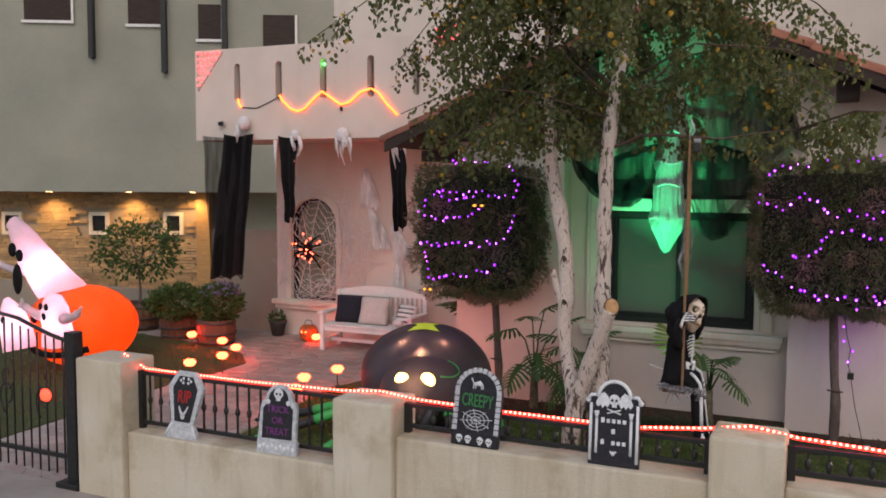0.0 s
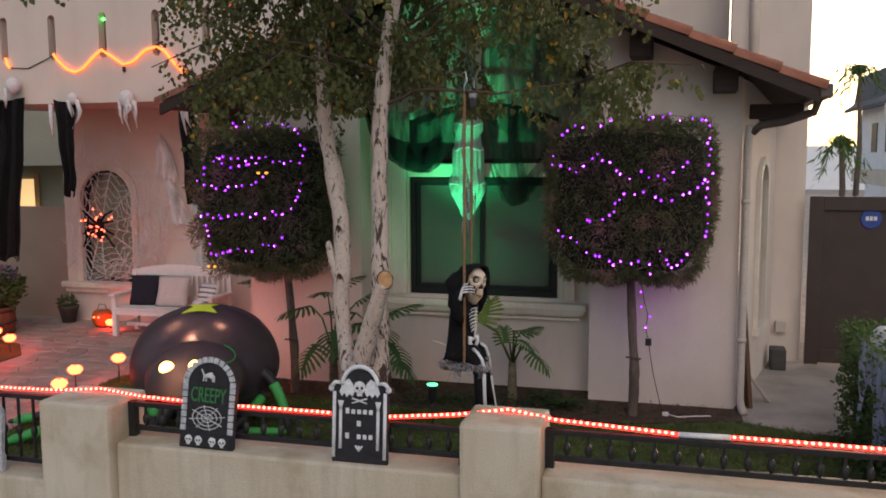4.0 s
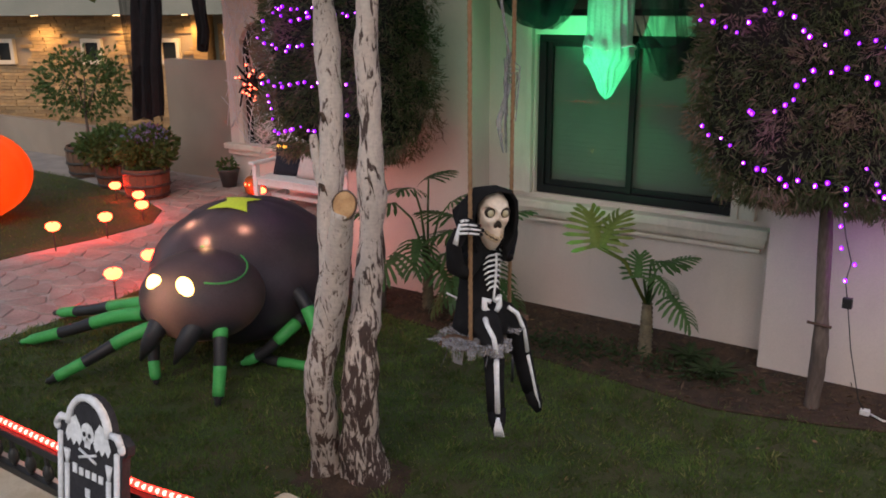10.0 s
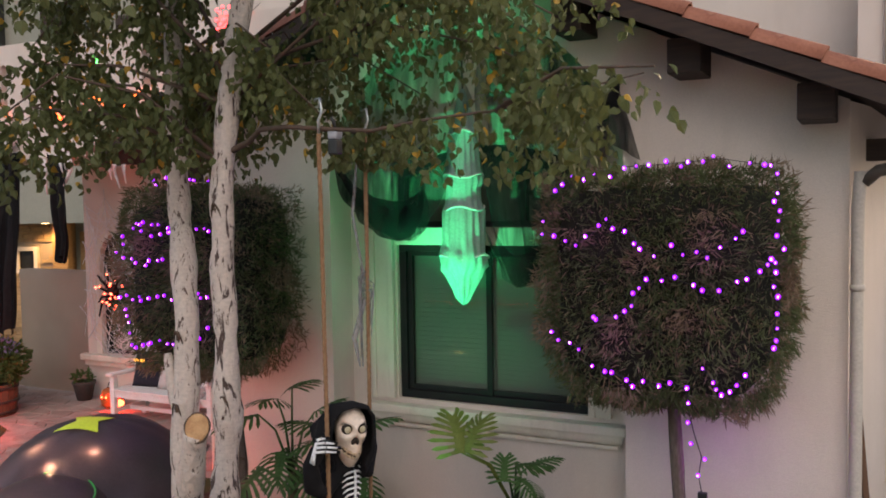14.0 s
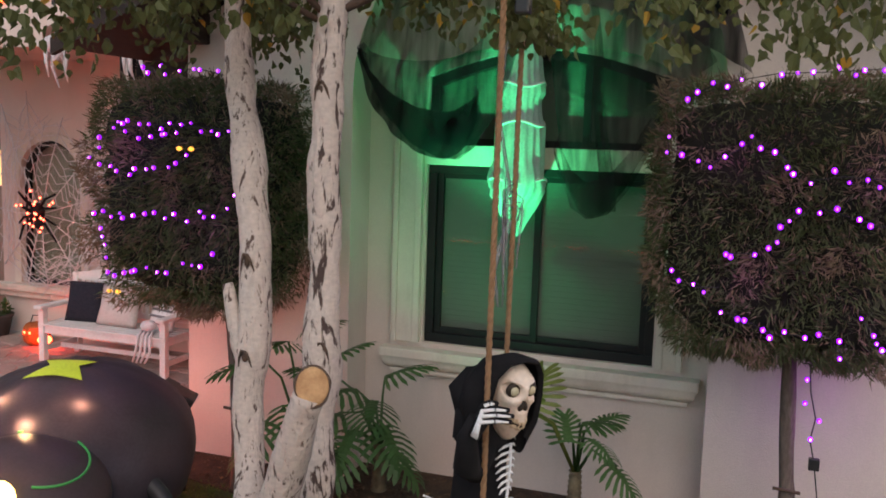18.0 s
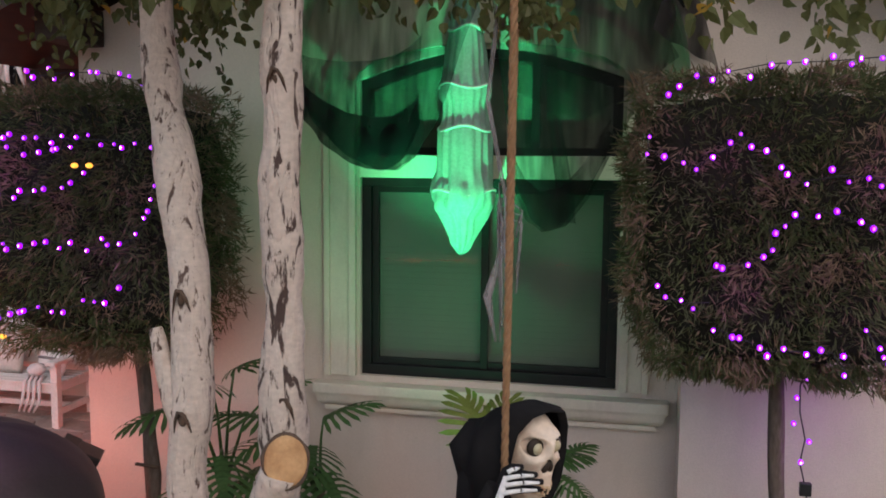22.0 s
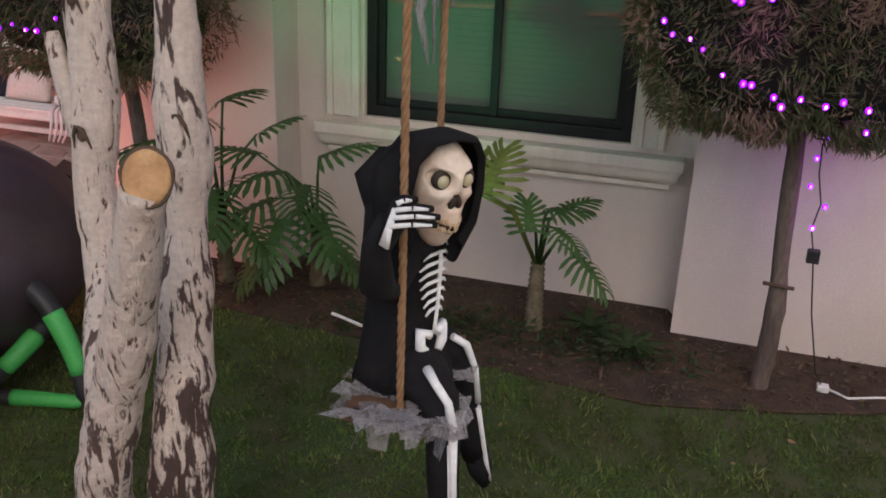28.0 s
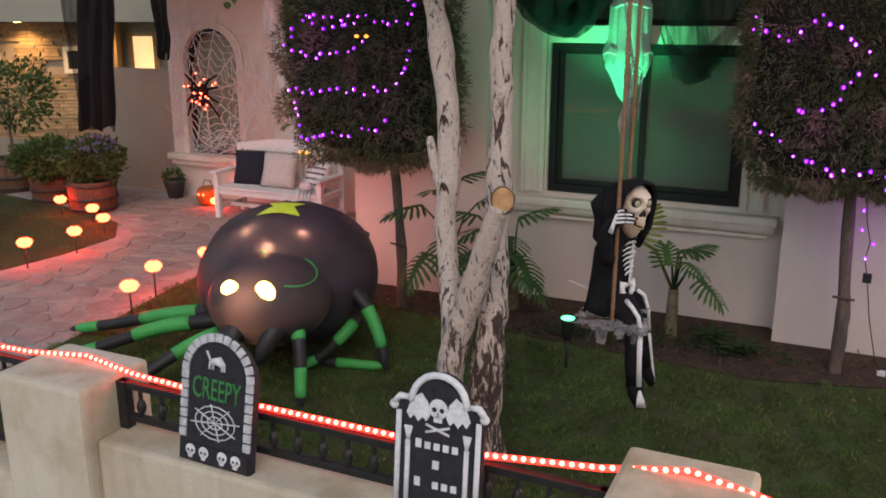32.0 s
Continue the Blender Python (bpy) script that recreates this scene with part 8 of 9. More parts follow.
# ---- pumpkin stake lights along the path ----
def stake_light(x, y, h, label):
    s = thing("stake_light", (x, y, G), label, "path light", "pumpkin path lights")
    bm = bmesh.new()
    lathe(bm, [(0.02, -0.05), (0.056, -0.038), (0.08, 0.0), (0.07, 0.03), (0.045, 0.046), (0.012, 0.05)], (x, y, G + h), 20)
    for v in bm.verts:
        a = math.atan2(v.co.y - y, v.co.x - x)
        k = 1 + 0.06 * math.cos(8 * a)
        v.co.x, v.co.y = x + (v.co.x - x) * k, y + (v.co.y - y) * k
    part("globe", bm, STAKELIGHT, s, "glowing orange ribbed globe")
    part("stem", one_tube([(x, y, G + h + 0.035), (x + 0.006, y, G + h + 0.058)], 0.007, 6), TWIG, s)
    part("stake", one_tube([(x, y, -0.05), (x, y, G + h - 0.035)], 0.008, 6), PLASTICBLACK, s)
    part("collar", one_lathe([(0.025, -0.05), (0.03, -0.035)], (x, y, G + h), 12), PLASTICBLACK, s)


for x, y, h in ((-7.97, 9.12, 0.27), (-7.95, 9.77, 0.25), (-9.62, 11.08, 0.21), (-8.86, 10.9, 0.2), (-8.32, 10.55, 0.2), (-6.02, 8.93, 0.3), (-5.95, 9.6, 0.28), (-5.73, 8.32, 0.32)):
    stake_light(x, y, h, "glowing orange pumpkin globe on a black garden stake")
stake_light(-8.02, 12.3, 0.1, "glowing orange pumpkin globe standing beside the bench")
stake_light(-5.05, 11.2, 0.25, "glowing orange pumpkin globe in the shade by the porch")

# ---- planters ----
def leafy(parent, centre, radii, count, size, material, seed, name="foliage", label=""):
    r_ = np.random.default_rng(seed)
    d_ = unit(count, r_)
    rad = r_.uniform(0.35, 1.0, count) ** 0.6
    lump = np.array([1 + 0.35 * noise.noise(Vector(v) * 2.2 + Vector((seed, 0, 0))) for v in d_])
    c_ = np.array(centre) + d_ * (rad * lump)[:, None] * np.array(radii)
    ob = part(name, leaves(c_, d_ + r_.normal(0, 0.6, (count, 3)), unit(count, r_), r_.uniform(0.6, 1.2, count) * size, r_.uniform(0.4, 0.7, count) * size, 0.15), material, parent)
    return tagged(ob, label, kind="stuff")


def barrel(x, y, r_, h, label):
    b = thing("barrel_planter", (x, y, G), label, "planter", "half-barrel planters")
    n = 18
    first = None
    for k in range(n):
        a = 2 * math.pi * k / n
        if first is None:
            bm = bmesh.new()
            w = math.pi * r_ / n * 0.97
            prof_ = [(0.88, 0.0), (0.97, h * 0.35), (1.0, h * 0.65), (0.97, h)]
            o_ = [[bm.verts.new((sx * w * t, -r_ * t + off, z)) for sx in (-1, 1)] for t, z in prof_ for off in (0, 0.025)]
            for i in range(0, 6, 2):
                bm.faces.new((o_[i][0], o_[i][1], o_[i + 2][1], o_[i + 2][0]))
            bm.faces.new((o_[6][0], o_[6][1], o_[7][1], o_[7][0]))
            first = part("stave", bm, BARREL, b)
            first.matrix_basis = pose(x, y, G, 0, 0, 0)
        else:
            ob = new("stave", first.data)
            ob.parent, ob.matrix_parent_inverse, ob.matrix_basis = b, first.matrix_parent_inverse, pose(x, y, G, 0, 0, math.degrees(a))
    for z in (0.12, 0.45, 0.88):
        rr = r_ * (0.9 + 0.12 * math.sin(z * 2.4))
        part("hoop", one_lathe([(rr + 0.012, z * h - 0.018), (rr + 0.014, z * h + 0.018)], (x, y, G), 24), HOOP, b)
    part("soil", one_lathe([(r_ * 0.9, h * 0.86), (r_ * 0.88, h * 0.9)], (x, y, G), 18), MULCH, b)
    return b


barrel(-9.47, 11.5, 0.32, 0.42, "wooden half-barrel planter with a leafy bush on the porch")
barrel(-10.45, 11.75, 0.34, 0.42, "wooden half-barrel planter with a green bush")
barrel(-11.7, 12.1, 0.36, 0.48, "wooden half-barrel planter holding a small tree")
pl = thing("barrel_bush", (-9.47, 11.55, 0.5), "leafy bush in the barrel with lavender leaves for a draped cloth", "bush")
leafy(pl, (-9.47, 11.55, 0.73), (0.42, 0.42, 0.3), 1500, 0.09, BUSH, 3, "foliage", "green leaves")
# Lavender leaves stand in for a blue cloth draped over the barrel.
leafy(pl, (-9.3, 11.45, 0.98), (0.36, 0.3, 0.12), 150, 0.06, LAVENDER, 4, "blossom", "lavender leaves in place of a draped blue cloth")
pl = thing("green_bush", (-10.45, 11.7, 0.45), "broad green leafy bush in the barrel", "bush")
leafy(pl, (-10.4, 11.65, 0.66), (0.55, 0.5, 0.28), 1900, 0.1, BUSH, 5, "foliage", "green leaves")
tr_ = thing("potted_tree", (-11.7, 12.1, 0.5), "small round-headed leafy tree in the barrel", "tree")
part("trunk", gnarled([(-11.7, 12.1, 0.4), (-11.68, 12.1, 0.8), (-11.72, 12.1, 1.2)], [0.03, 0.026, 0.02], 8), TRUNKBARK, tr_)
for dx, dz in ((-0.55, 0.5), (0.6, 0.62), (0.15, 0.7), (-0.2, 0.75), (0.4, 0.35)):
    part("branch", one_tube([(-11.7, 12.1, 1.0), (-11.7 + dx * 0.6, 12.1, 1.05 + dz * 0.7), (-11.7 + dx, 12.05, 1.1 + dz)], [0.015, 0.01, 0.005], 6), TRUNKBARK, tr_)
leafy(tr_, (-11.7, 12.1, 1.5), (0.95, 0.62, 0.55), 1350, 0.1, BUSH, 6, "crown", "airy green crown")
pt_ = thing("flower_pot", (-9.02, 12.62, G), "dark square-shouldered pot with a small plant", "pot")
part("pot", one_lathe([(0.1, 0), (0.15, 0.22), (0.165, 0.24), (0.165, 0.27), (0.14, 0.27), (0.13, 0.23)], (-9.02, 12.62, G), 16), POT, pt_)
leafy(pt_, (-9.02, 12.62, 0.36), (0.14, 0.14, 0.1), 160, 0.07, BUSH, 9)
pr = thing("potted_plant", (-5.25, 12.2, G), "tall leafy potted plant beside the bench", "plant")
part("pot", one_lathe([(0.12, 0), (0.17, 0.28), (0.18, 0.3), (0.15, 0.3)], (-5.25, 12.2, G), 16), CLAY, pr)
for k in range(9):
    lobed_leaf(0.36, 6, 0.5, PALM, pr, Matrix.Translation((-5.25, 12.2, 0.75 + 0.04 * k)) @ Matrix.Rotation(radians(40 * k), 4, "Z") @ Matrix.Rotation(radians(25), 4, "X"))
    part("stalk", one_tube([(-5.25, 12.2, 0.3), (-5.25, 12.2, 0.77 + 0.04 * k)], 0.01, 5), PALM, pr)

# ---- inflatable ghosts and pumpkin ----
inf = thing("inflatable_pumpkin", (-11.1, 10.6, G), "large lit inflatable orange pumpkin with three white ghosts", "inflatable")
PC = Vector((-11.05, 10.6, 0.68))
bm = one_ball(PC, 1.0, (0.84, 0.84, 0.64), 48, 22)
for v in bm.verts:
    d_ = v.co - PC
    a = math.atan2(d_.y, d_.x)
    k = 1 - 0.05 * abs(math.cos(a * 4.5)) ** 6
    v.co.x, v.co.y = PC.x + d_.x * k, PC.y + d_.y * k
part("pumpkin", bm, ORANGE, inf, "orange ribbed pumpkin skin", True)
for u, w in ((-0.35, 0.22), (0.25, 0.2), (-0.05, -0.05)):
    a = radians(-75 + u * 60)
    c_ = PC + Vector((0.835 * math.cos(a), 0.835 * math.sin(a), w))
    part("face_patch", one_ball(c_, 0.1, (1, 0.25, 0.8), 3, 4, Matrix.Rotation(a + math.pi / 2, 4, "Z")), BLACKCLOTH, inf, "black face patch")
part("face_patch", one_tube([PC + Vector((0.83 * math.cos(radians(a)), 0.83 * math.sin(radians(a)), -0.22 - 0.1 * math.cos(radians((a + 72) * 2.4)))) for a in range(-110, -30, 8)], 0.05, 6), BLACKCLOTH, inf, "black grin patch")


def ghost(pts, rad, faces, arms):
    gb = part("ghost", one_tube(pts, rad, 18), WHITENYLON, inf, "white inflated ghost", True)
    for p, r_, sq in faces:
        part("face_patch", one_ball(p, r_, sq, 12, 8), BLACKCLOTH, gb)
    for line_ in arms:
        part("arm", one_tube(line_, [0.09, 0.07, 0.055, 0.06], 10), WHITENYLON, gb, "", True)
        e = Vector(line_[-1])
        for k in (-1, 0, 1):
            d_ = (e - Vector(line_[-2])).normalized()
            part("finger", one_tube([e, e + d_ * 0.1 + Vector((0.03 * k, 0, 0.06 * k))], [0.03, 0.018], 7), WHITENYLON, gb)


ghost([(-11.15, 10.5, 1.05), (-11.5, 10.45, 1.35), (-11.85, 10.4, 1.75), (-12.12, 10.4, 2.1), (-12.28, 10.4, 2.26), (-12.4, 10.4, 2.2)], [0.34, 0.32, 0.26, 0.18, 0.12, 0.05],
      [((-12.05, 10.17, 1.86), 0.08, (1, 0.5, 1.4)), ((-11.85, 10.13, 1.78), 0.07, (1, 0.5, 1.4)), ((-11.82, 10.06, 1.42), 0.11, (0.8, 0.5, 2.2))], [[(-11.8, 10.4, 1.55), (-12.1, 10.3, 1.5), (-12.35, 10.25, 1.58), (-12.5, 10.2, 1.66)]])
ghost([(-10.62, 9.75, 0.55), (-10.62, 9.72, 0.85), (-10.64, 9.7, 1.08), (-10.67, 9.7, 1.24), (-10.74, 9.7, 1.32)], [0.24, 0.2, 0.2, 0.13, 0.03],
      [((-10.72, 9.53, 1.13), 0.04, (1, 0.5, 1.4)), ((-10.6, 9.52, 1.13), 0.04, (1, 0.5, 1.4)), ((-10.64, 9.52, 1.0), 0.05, (0.9, 0.5, 1.3))], [[(-10.47, 9.7, 0.95), (-10.3, 9.65, 0.97), (-10.15, 9.62, 1.02), (-10.08, 9.6, 1.06)], [(-10.77, 9.7, 0.95), (-10.95, 9.66, 0.98), (-11.05, 9.62, 1.05), (-11.12, 9.6, 1.1)]])
ghost([(-11.25, 9.6, 0.45), (-11.32, 9.6, 0.75), (-11.42, 9.6, 1.0), (-11.5, 9.6, 1.2)], [0.24, 0.22, 0.18, 0.04],
      [((-11.48, 9.43, 1.05), 0.04, (1, 0.5, 1.4)), ((-11.36, 9.42, 0.9), 0.05, (0.9, 0.5, 1.3))], [[(-11.4, 9.6, 0.85), (-11.6, 9.55, 0.83), (-11.72, 9.5, 0.87), (-11.8, 9.5, 0.9)]])
NEARER = Matrix.Translation((-10.1, 9.3, 0.645)) @ Matrix.Scale(0.93, 4) @ Matrix.Translation(-PC)
inf.matrix_basis = NEARER @ inf.matrix_basis
point_lamp("pumpkin_lamp", NEARER @ Vector((-11.05, 10.6, 0.6)), 30, (1.0, 0.7, 0.5), 0.1)
point_lamp("ghost_lamp", NEARER @ Vector((-11.6, 10.42, 1.5)), 14, (1.0, 0.6, 0.8), 0.05)
point_lamp("ghost_lamp", NEARER @ Vector((-10.62, 9.74, 0.9)), 6, (1.0, 0.6, 0.8), 0.05)
point_lamp("ghost_lamp", NEARER @ Vector((-11.33, 9.6, 0.8)), 6, (1.0, 0.6, 0.8), 0.05)

# ---- side passage ----
tagged(part("leaning_plank", one_box(-0.02, 0.02, -0.14, 0.14, 0, 1.42, 0.004, pose(1.08, 10.42, G - 0.01, 0, -5, 14)), BARREL), "dark weathered plank leaning by the downspout", "plank")
tagged(part("leaning_rod", one_box(-0.012, 0.012, -0.03, 0.03, 0, 0.75, 0.003, pose(1.32, 10.6, G - 0.01, 0, -38, 20)), PIPE), "pale flat rod leaning on the side wall", "rod")
tagged(part("outlet_box", one_box(1.56, 1.69, 12.52, 12.6, 0.42, 0.56, 0.01), PIPE), "pale outlet box on the house wall", "outlet")
tagged(part("grey_block", one_box(1.47, 1.65, 12.05, 12.3, G - 0.01, 0.3, 0.02), POT), "dark grey block standing in the corner", "block")
ph = thing("planter_hedge", (2.3, 8.6, 0.1), "low green hedge covered with white and blue webbing", "hedge")
# Near-black block under the leaves, painted as the low hedge's inner shade.
part("hedge_core", one_box(1.95, 3.3, 7.0, 9.7, -0.05, 1.0, 0.15), HEDGESHADE, ph)
r_ = np.random.default_rng(77)
n = 7000
c_ = np.stack([r_.uniform(1.85, 3.35, n), r_.uniform(6.9, 9.8, n), r_.uniform(0.05, 1.12, n)], 1)
f_ = r_.integers(0, 3, n)
c_[f_ == 0, 0] = 1.9 + r_.normal(0, 0.04, (f_ == 0).sum())
c_[f_ == 1, 2] = 1.05 + r_.normal(0, 0.05, (f_ == 1).sum())
c_[f_ == 2, 1] = 9.75 + r_.normal(0, 0.04, (f_ == 2).sum())
tagged(part("foliage", leaves(c_, unit(n, r_), unit(n, r_), r_.uniform(0.04, 0.08, n), r_.uniform(0.02, 0.04, n), 0.1), BUSH, ph, "small green leaves"), kind="stuff")


def webbing(u, v):
    x = 1.95 + 1.3 * u
    y = 7.0 + 2.5 * v
    return Vector((x, y, 1.12 + 0.05 * noise.noise(Vector((x * 4, y * 4, 0))) - (0.5 * max(0, 0.12 - u) * 4)))


drape("hedge_webbing", "white stretched webbing over the low hedge", webbing, 22, 36, sheer("white_webbing", (0.85, 0.86, 0.88), 0.78, 9))
drape("hedge_webbing", "pale blue webbing hanging down the side of the hedge", lambda u, v: Vector((1.86 + 0.03 * noise.noise(Vector((u * 9, v * 5, 1))), 7.0 + 1.9 * u, 1.12 - 0.75 * v * (0.7 + 0.3 * math.sin(u * 14)))), 26, 10, sheer("blue_webbing", (0.62, 0.68, 0.82), 0.65, 9))

# white house and palms beyond
wh = thing("white_house", (11, 42, 0), "white two-storey house with siding and a grey roof", "house")
part("lower_wall", one_box(10.0, 20, 40.2, 52, -0.3, 1.3), SIDING, wh)
part("deck", one_box(8.4, 20, 38.7, 47, 1.3, 1.95), CREAM, wh, "tan underside of the overhanging storey")
part("gable_wall", slab([(8.78, 1.95), (20, 1.95), (20, 4.8), (12.4, 7.3), (8.78, 4.75)], 39, 47), SIDING, wh)
for k in range(9):
    part("siding_board", one_box(8.8, 20, 38.97, 39.0, 2.0 + k * 0.3, 2.27 + k * 0.3), SIDING, wh)
part("rake_board", slab([(8.05, 4.2), (12.4, 7.35), (12.4, 7.75), (8.05, 4.6)], 38.5, 38.75), WHITEPAINT, wh)
part("roof", slab([(8.0, 4.55), (12.4, 7.75), (12.4, 7.9), (8.0, 4.7)], 38.6, 47.2), SHINGLE, wh)
part("main_roof", slab([(8.4, 4.7), (20, 4.7), (20, 6.3), (8.6, 6.25)], 41.2, 47.3), SHINGLE, wh, "grey shingle main roof")
for z0, z1, x0, x1 in ((2.4, 4.5, 9.76, 11.6),):
    w = part("window", one_box(x0, x1, 38.9, 38.96, z0, z1), WINFRAME, wh)
    part("pane", one_box(x0 + 0.08, x1 - 0.08, 38.88, 38.9, z0 + 0.08, z1 - 0.08), PANE, w)
for y0 in (40.6, 43.4):
    part("side_window", one_box(8.74, 8.79, y0, y0 + 1.1, 2.7, 4.0), WINFRAME, wh)
tagged(part("far_wall", one_box(-30, 60, 70, 72, -0.4, 3.2), SIDING), "pale distant boundary buildings", "building", kind="structure")


def far_palm(x, y, h, label):
    p = thing("palm_tree", (x, y, 0), label, "tree", "distant palms")
    part("trunk", one_tube([(x, y, -0.3), (x + 0.1, y, h * 0.5), (x, y, h)], [0.11, 0.09, 0.07], 8), TRUNKBARK, p)
    r_ = np.random.default_rng(int(h * 10))
    c_, a_ = [], []
    for k in range(14):
        ang, el = r_.uniform(0, 6.28), r_.uniform(-0.5, 1.0)
        for j in range(22):
            t = j / 22
            c_.append((x + math.cos(ang) * t * 0.9, y + math.sin(ang) * t * 0.9, h + el * t * 0.8 - 1.1 * t * t))
            a_.append((math.cos(ang) * 0.4 + r_.normal(0, 0.5), math.sin(ang) * 0.4 + r_.normal(0, 0.5), -0.7))
    n = len(c_)
    tagged(part("fronds", leaves(c_, a_, unit(n, r_), r_.uniform(0.3, 0.5, n), r_.uniform(0.04, 0.07, n)), BUSH, p, "drooping fronds"), kind="stuff")


far_palm(6.25, 34, 5.7, "tall slim palm tree beyond the side gate")
far_palm(5.1, 30, 3.2, "shorter palm tree beyond the side gate")


# ---- grass, fallen leaves, paving and stone ----
def inside(poly, p):
    hit = np.zeros(len(p), bool)
    for (x0, y0), (x1, y1) in zip(poly, poly[1:] + poly[:1]):
        c = ((y0 > p[:, 1]) != (y1 > p[:, 1])) & (p[:, 0] < (x1 - x0) * (p[:, 1] - y0) / ((y1 - y0) or 1e-9) + x0)
        hit ^= c
    return hit


rg = np.random.default_rng(12)


def turf(name, poly, box_, count, parent, label):
    p = np.stack([rg.uniform(box_[0], box_[1], count), rg.uniform(box_[2], box_[3], count)], 1)
    p = p[inside(poly, p + rg.normal(0, 0.045, p.shape))]
    n = len(p)
    c = np.concatenate([p, np.full((n, 1), G - 0.004)], 1)
    lean = np.stack([np.sin(p[:, 0] * 9 + 4 * np.sin(p[:, 1] * 5)), np.sin(p[:, 1] * 8 + 4 * np.sin(p[:, 0] * 6 + 1))], 1)
    a = np.concatenate([rg.normal(0, 0.5, (n, 2)) + 0.55 * lean, np.ones((n, 1))], 1)
    tufts = np.array([noise.noise(Vector((x * 6, y * 6, 0))) + 0.7 * noise.noise(Vector((x * 17, y * 17, 3))) for x, y in p])
    size = rg.uniform(0.018, 0.046, n) * np.clip(0.95 + 1.1 * tufts, 0.25, 2.0)
    patch = np.sin(p[:, 0] * 2.1 + 1.3 * np.sin(p[:, 1] * 1.7)) * np.sin(p[:, 1] * 2.7 + 0.6)
    # Lighter blades put highlights on the tall tufts and yellowish mottling into the colour.
    dry = rg.random(n) < 0.06 + 0.12 * np.clip(patch, 0, 1) + 0.3 * np.clip(tufts, 0, 1)
    side = unit(n, rg)
    for w, m_, nm in ((~dry, GRASS, name), (dry, GRASSY, "dry_" + name)):
        ob = part(nm, leaves(c[w], a[w], side[w], size[w], rg.uniform(0.004, 0.008, int(w.sum()))), m_, parent, label)
        tagged(ob, kind="stuff")


LAWN_R = [*PATH_EDGE_R, (-4.6, 9.75), (-3.4, 9.5), (-2.0, 9.4), (-0.6, 9.28), (0.5, 9.6), (1.0, 9.75), (1.5, 9.55), (1.9, 9.5), (1.9, 5.25)]
turf("grass", LAWN_R, (-6.1, 1.9, 5.25, 9.9), 230000, lawn, "short mown grass blades")
turf("grass", [(-13, 5.25), *PATH_EDGE_L, (-13, 11.9)], (-13, -8, 5.25, 11.8), 30000, lawn_left, "short mown grass blades")
n = 60
p = np.stack([rg.uniform(-5, 1.5, n), rg.uniform(5.6, 10.1, n), np.full(n, G + 0.025)], 1)
tagged(part("fallen_leaves", leaves(p, np.concatenate([rg.normal(0, 1, (n, 2)), rg.normal(0, 0.15, (n, 1))], 1), np.concatenate([rg.normal(0, 1, (n, 2)), rg.normal(0, 0.2, (n, 1))], 1), rg.uniform(0.025, 0.05, n), rg.uniform(0.02, 0.035, n), 0.15), mat("dry_leaf", (0.3, 0.19, 0.09), (0.2, 0.12, 0.06), scale=30, rand=0.4)), "dry fallen leaves on the lawn and bed", "leaves", kind="stuff")
n = 2600
p = np.stack([rg.uniform(-4.5, 0.95, n), rg.uniform(9.35, 10.4, n), np.full(n, G + 0.018)], 1)
p = p[inside([(-4.6, 9.78), (-4.6, 10.12), (-3.15, 10.12), (-3.1, 10.45), (-0.6, 10.45), (-0.5, 10.12), (0.95, 10.12), (0.95, 9.78), (0.5, 9.63), (-0.6, 9.32), (-2.0, 9.43), (-3.4, 9.53)], p)]
n = len(p)
tagged(part("mulch_chips", leaves(p, np.concatenate([rg.normal(0, 1, (n, 2)), rg.normal(0, 0.3, (n, 1))], 1), unit(n, rg), rg.uniform(0.03, 0.08, n), rg.uniform(0.008, 0.02, n), 0.3), mat("mulch_chip", (0.1, 0.06, 0.035), (0.055, 0.035, 0.022), scale=30, rand=0.5), bed), "loose bark chips", kind="stuff")

n = 900  # low weeds and creeper in the bed
p = np.concatenate([np.stack([rg.normal(x, 0.28, n // 3), rg.normal(y, 0.1, n // 3), G + 0.02 + np.abs(rg.normal(0, 0.03, n // 3))], 1) for x, y in ((-2.0, 9.55), (-1.75, 9.75), (-0.85, 9.72))])
n = len(p)
tagged(part("ground_cover", leaves(p, np.concatenate([rg.normal(0, 1, (n, 2)), rg.uniform(0.1, 0.8, (n, 1))], 1), unit(n, rg), rg.uniform(0.03, 0.075, n), rg.uniform(0.012, 0.025, n), 0.2), FERN, bed), "low green weeds creeping over the mulch", kind="stuff")

# flagstones: jittered cells of a slanted grid
PATHPOLY = [*PATH_EDGE_R, (-4.5, 10.6), (-4.5, 12.9), (-11.2, 12.9), *PATH_EDGE_L[::-1]]
cell = 0.31
nodes = {}


def node(i, j):
    if (i, j) not in nodes:
        x = -11.4 + i * cell + (0.5 * cell if j % 2 else 0) + rg.uniform(-0.09, 0.09)
        y = 5.2 + j * cell * 0.85 + rg.uniform(-0.08, 0.08)
        nodes[i, j] = (x, y)
    return nodes[i, j]


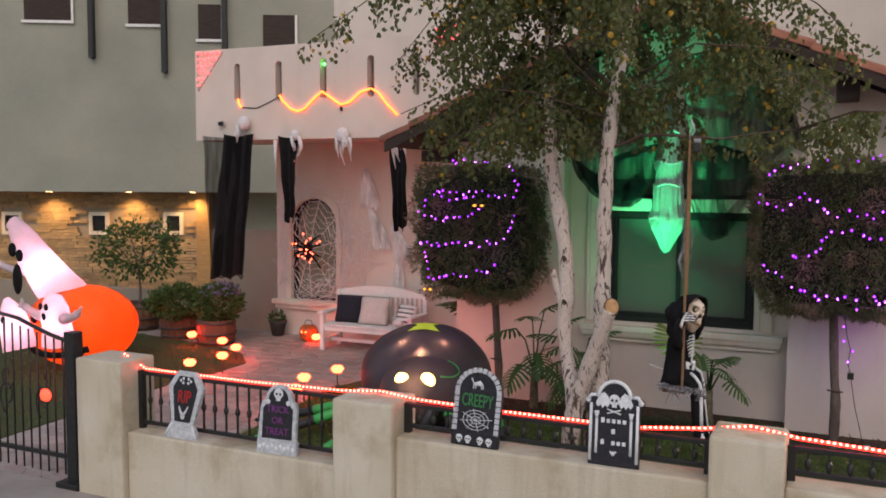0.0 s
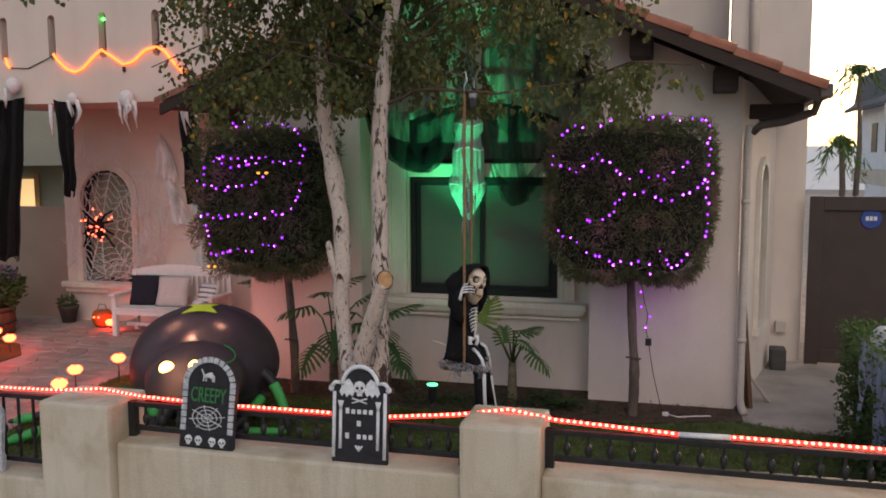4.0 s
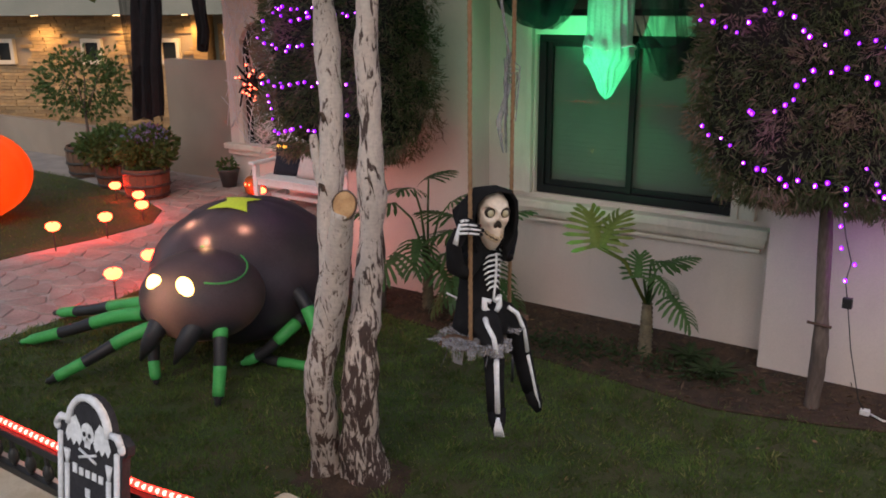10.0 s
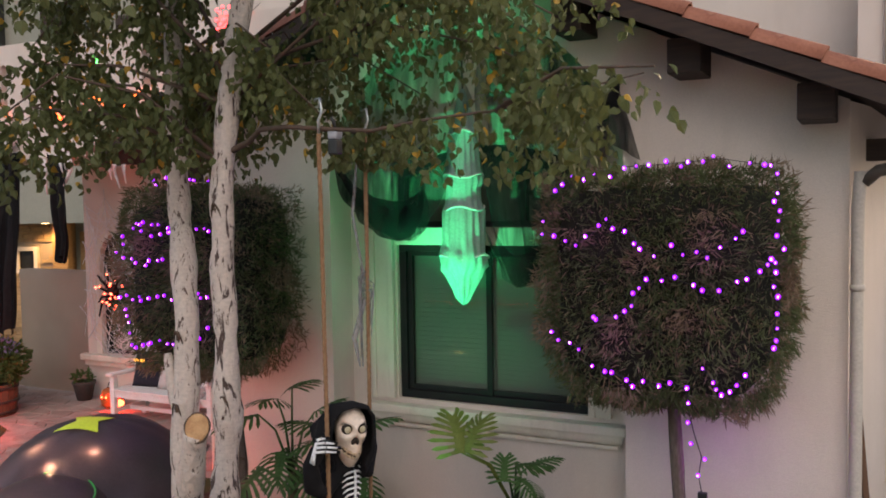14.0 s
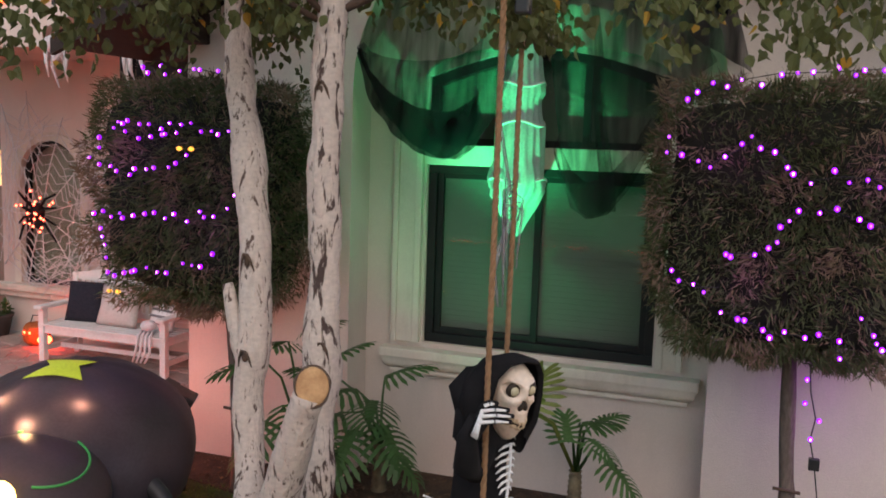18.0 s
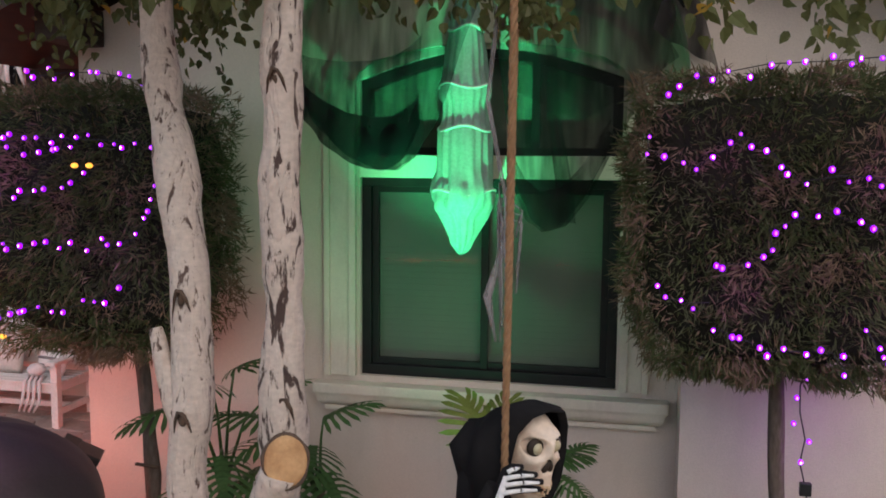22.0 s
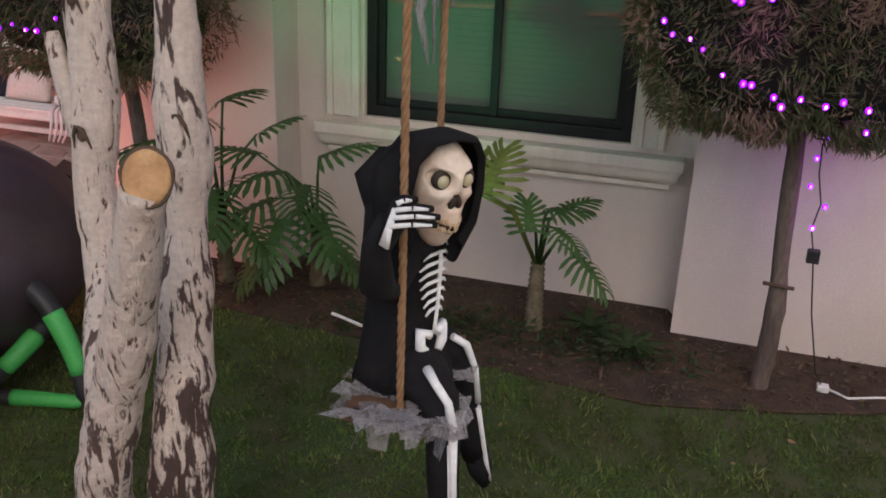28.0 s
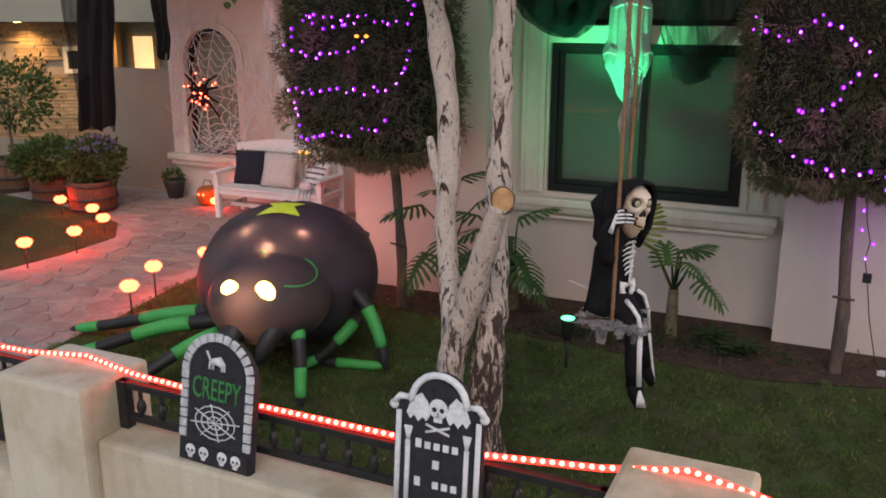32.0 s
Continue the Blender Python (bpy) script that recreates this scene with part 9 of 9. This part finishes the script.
def flagstone(bm, q, c, top):
    """A flat stone with broken corners."""
    ring = []
    for k in range(4):
        p, nx_, pv = q[k], q[(k + 1) % 4], q[k - 1]
        w0, w1 = rg.uniform(0.1, 0.32), rg.uniform(0.1, 0.32)
        ring += [(p[0] + (pv[0] - p[0]) * w0, p[1] + (pv[1] - p[1]) * w0), (p[0] + (nx_[0] - p[0]) * w1, p[1] + (nx_[1] - p[1]) * w1)]
    a = [bm.verts.new((c[0] + (x - c[0]) * 0.93, c[1] + (y - c[1]) * 0.93, top)) for x, y in ring]
    b = [bm.verts.new((x, y, top - 0.009)) for x, y in ring]
    bm.faces.new(a)
    for k in range(8):
        bm.faces.new((a[k], b[k], b[(k + 1) % 8], a[(k + 1) % 8]))


count, far_stones = 0, bmesh.new()
for j in range(31):
    for i in range(24):
        q = [node(i, j), node(i + 1, j), node(i + 1, j + 1), node(i, j + 1)]
        c = (sum(v[0] for v in q) / 4, sum(v[1] for v in q) / 4)
        q = [(c[0] + (x - c[0]) * 0.95, c[1] + (y - c[1]) * 0.95) for x, y in q]
        if not inside(PATHPOLY, np.array(q)).all():
            continue
        top = G + rg.uniform(-0.002, 0.004)
        if count < 300:
            bm = bmesh.new()
            flagstone(bm, q, c, top)
            part("flagstone", bm, FLAG, path)
        else:
            flagstone(far_stones, q, c, top)
        count += 1
tagged(part("far_flagstones", far_stones, FLAG, path, "flagstones close to the porch"), kind="stuff")

# ledgestone courses on the neighbour's ground floor
meshes = []
for k in range(7):
    bm = one_box(-0.14 - 0.02 * k, 0.14 + 0.02 * k, -0.03 - 0.006 * (k % 3), 0.03, -0.033, 0.033, 0.006)
    me = bpy.data.meshes.new("ledgestone")
    bm.to_mesh(me)
    bm.free()
    me.materials.append(LEDGE)
    meshes.append(me)
placed, rest = 0, bmesh.new()
z = 0.03
while z < 2.45:
    s = -6.0 + rg.uniform(0, 0.2)
    while s < 2.1:
        k = int(rg.integers(0, 7))
        w = 0.28 + 0.04 * k
        sc = s + w / 2
        s += w + 0.008
        if any(abs(sc - s0) < 0.22 + w / 2 and 1.47 < z < 2.05 for s0 in (-3.9, -1.98, -0.03, 1.66)):
            continue
        m = NB @ Matrix.Translation((sc, -0.01 - rg.uniform(0, 0.03), z + 0.033))
        if sc > -2.6 and z > 0.6 and placed < 300:
            ob = new("ledgestone", meshes[k])
            ob.parent, ob.matrix_parent_inverse, ob.matrix_basis = nb, nb.matrix_basis.inverted(), m
            placed += 1
        else:
            box(rest, -w / 2, w / 2, -0.03, 0.03, -0.033, 0.033, 0, m)
    z += 0.072
tagged(part("ledgestone_rest", rest, LEDGE, nb, "stacked tan ledgestone"), kind="stuff")
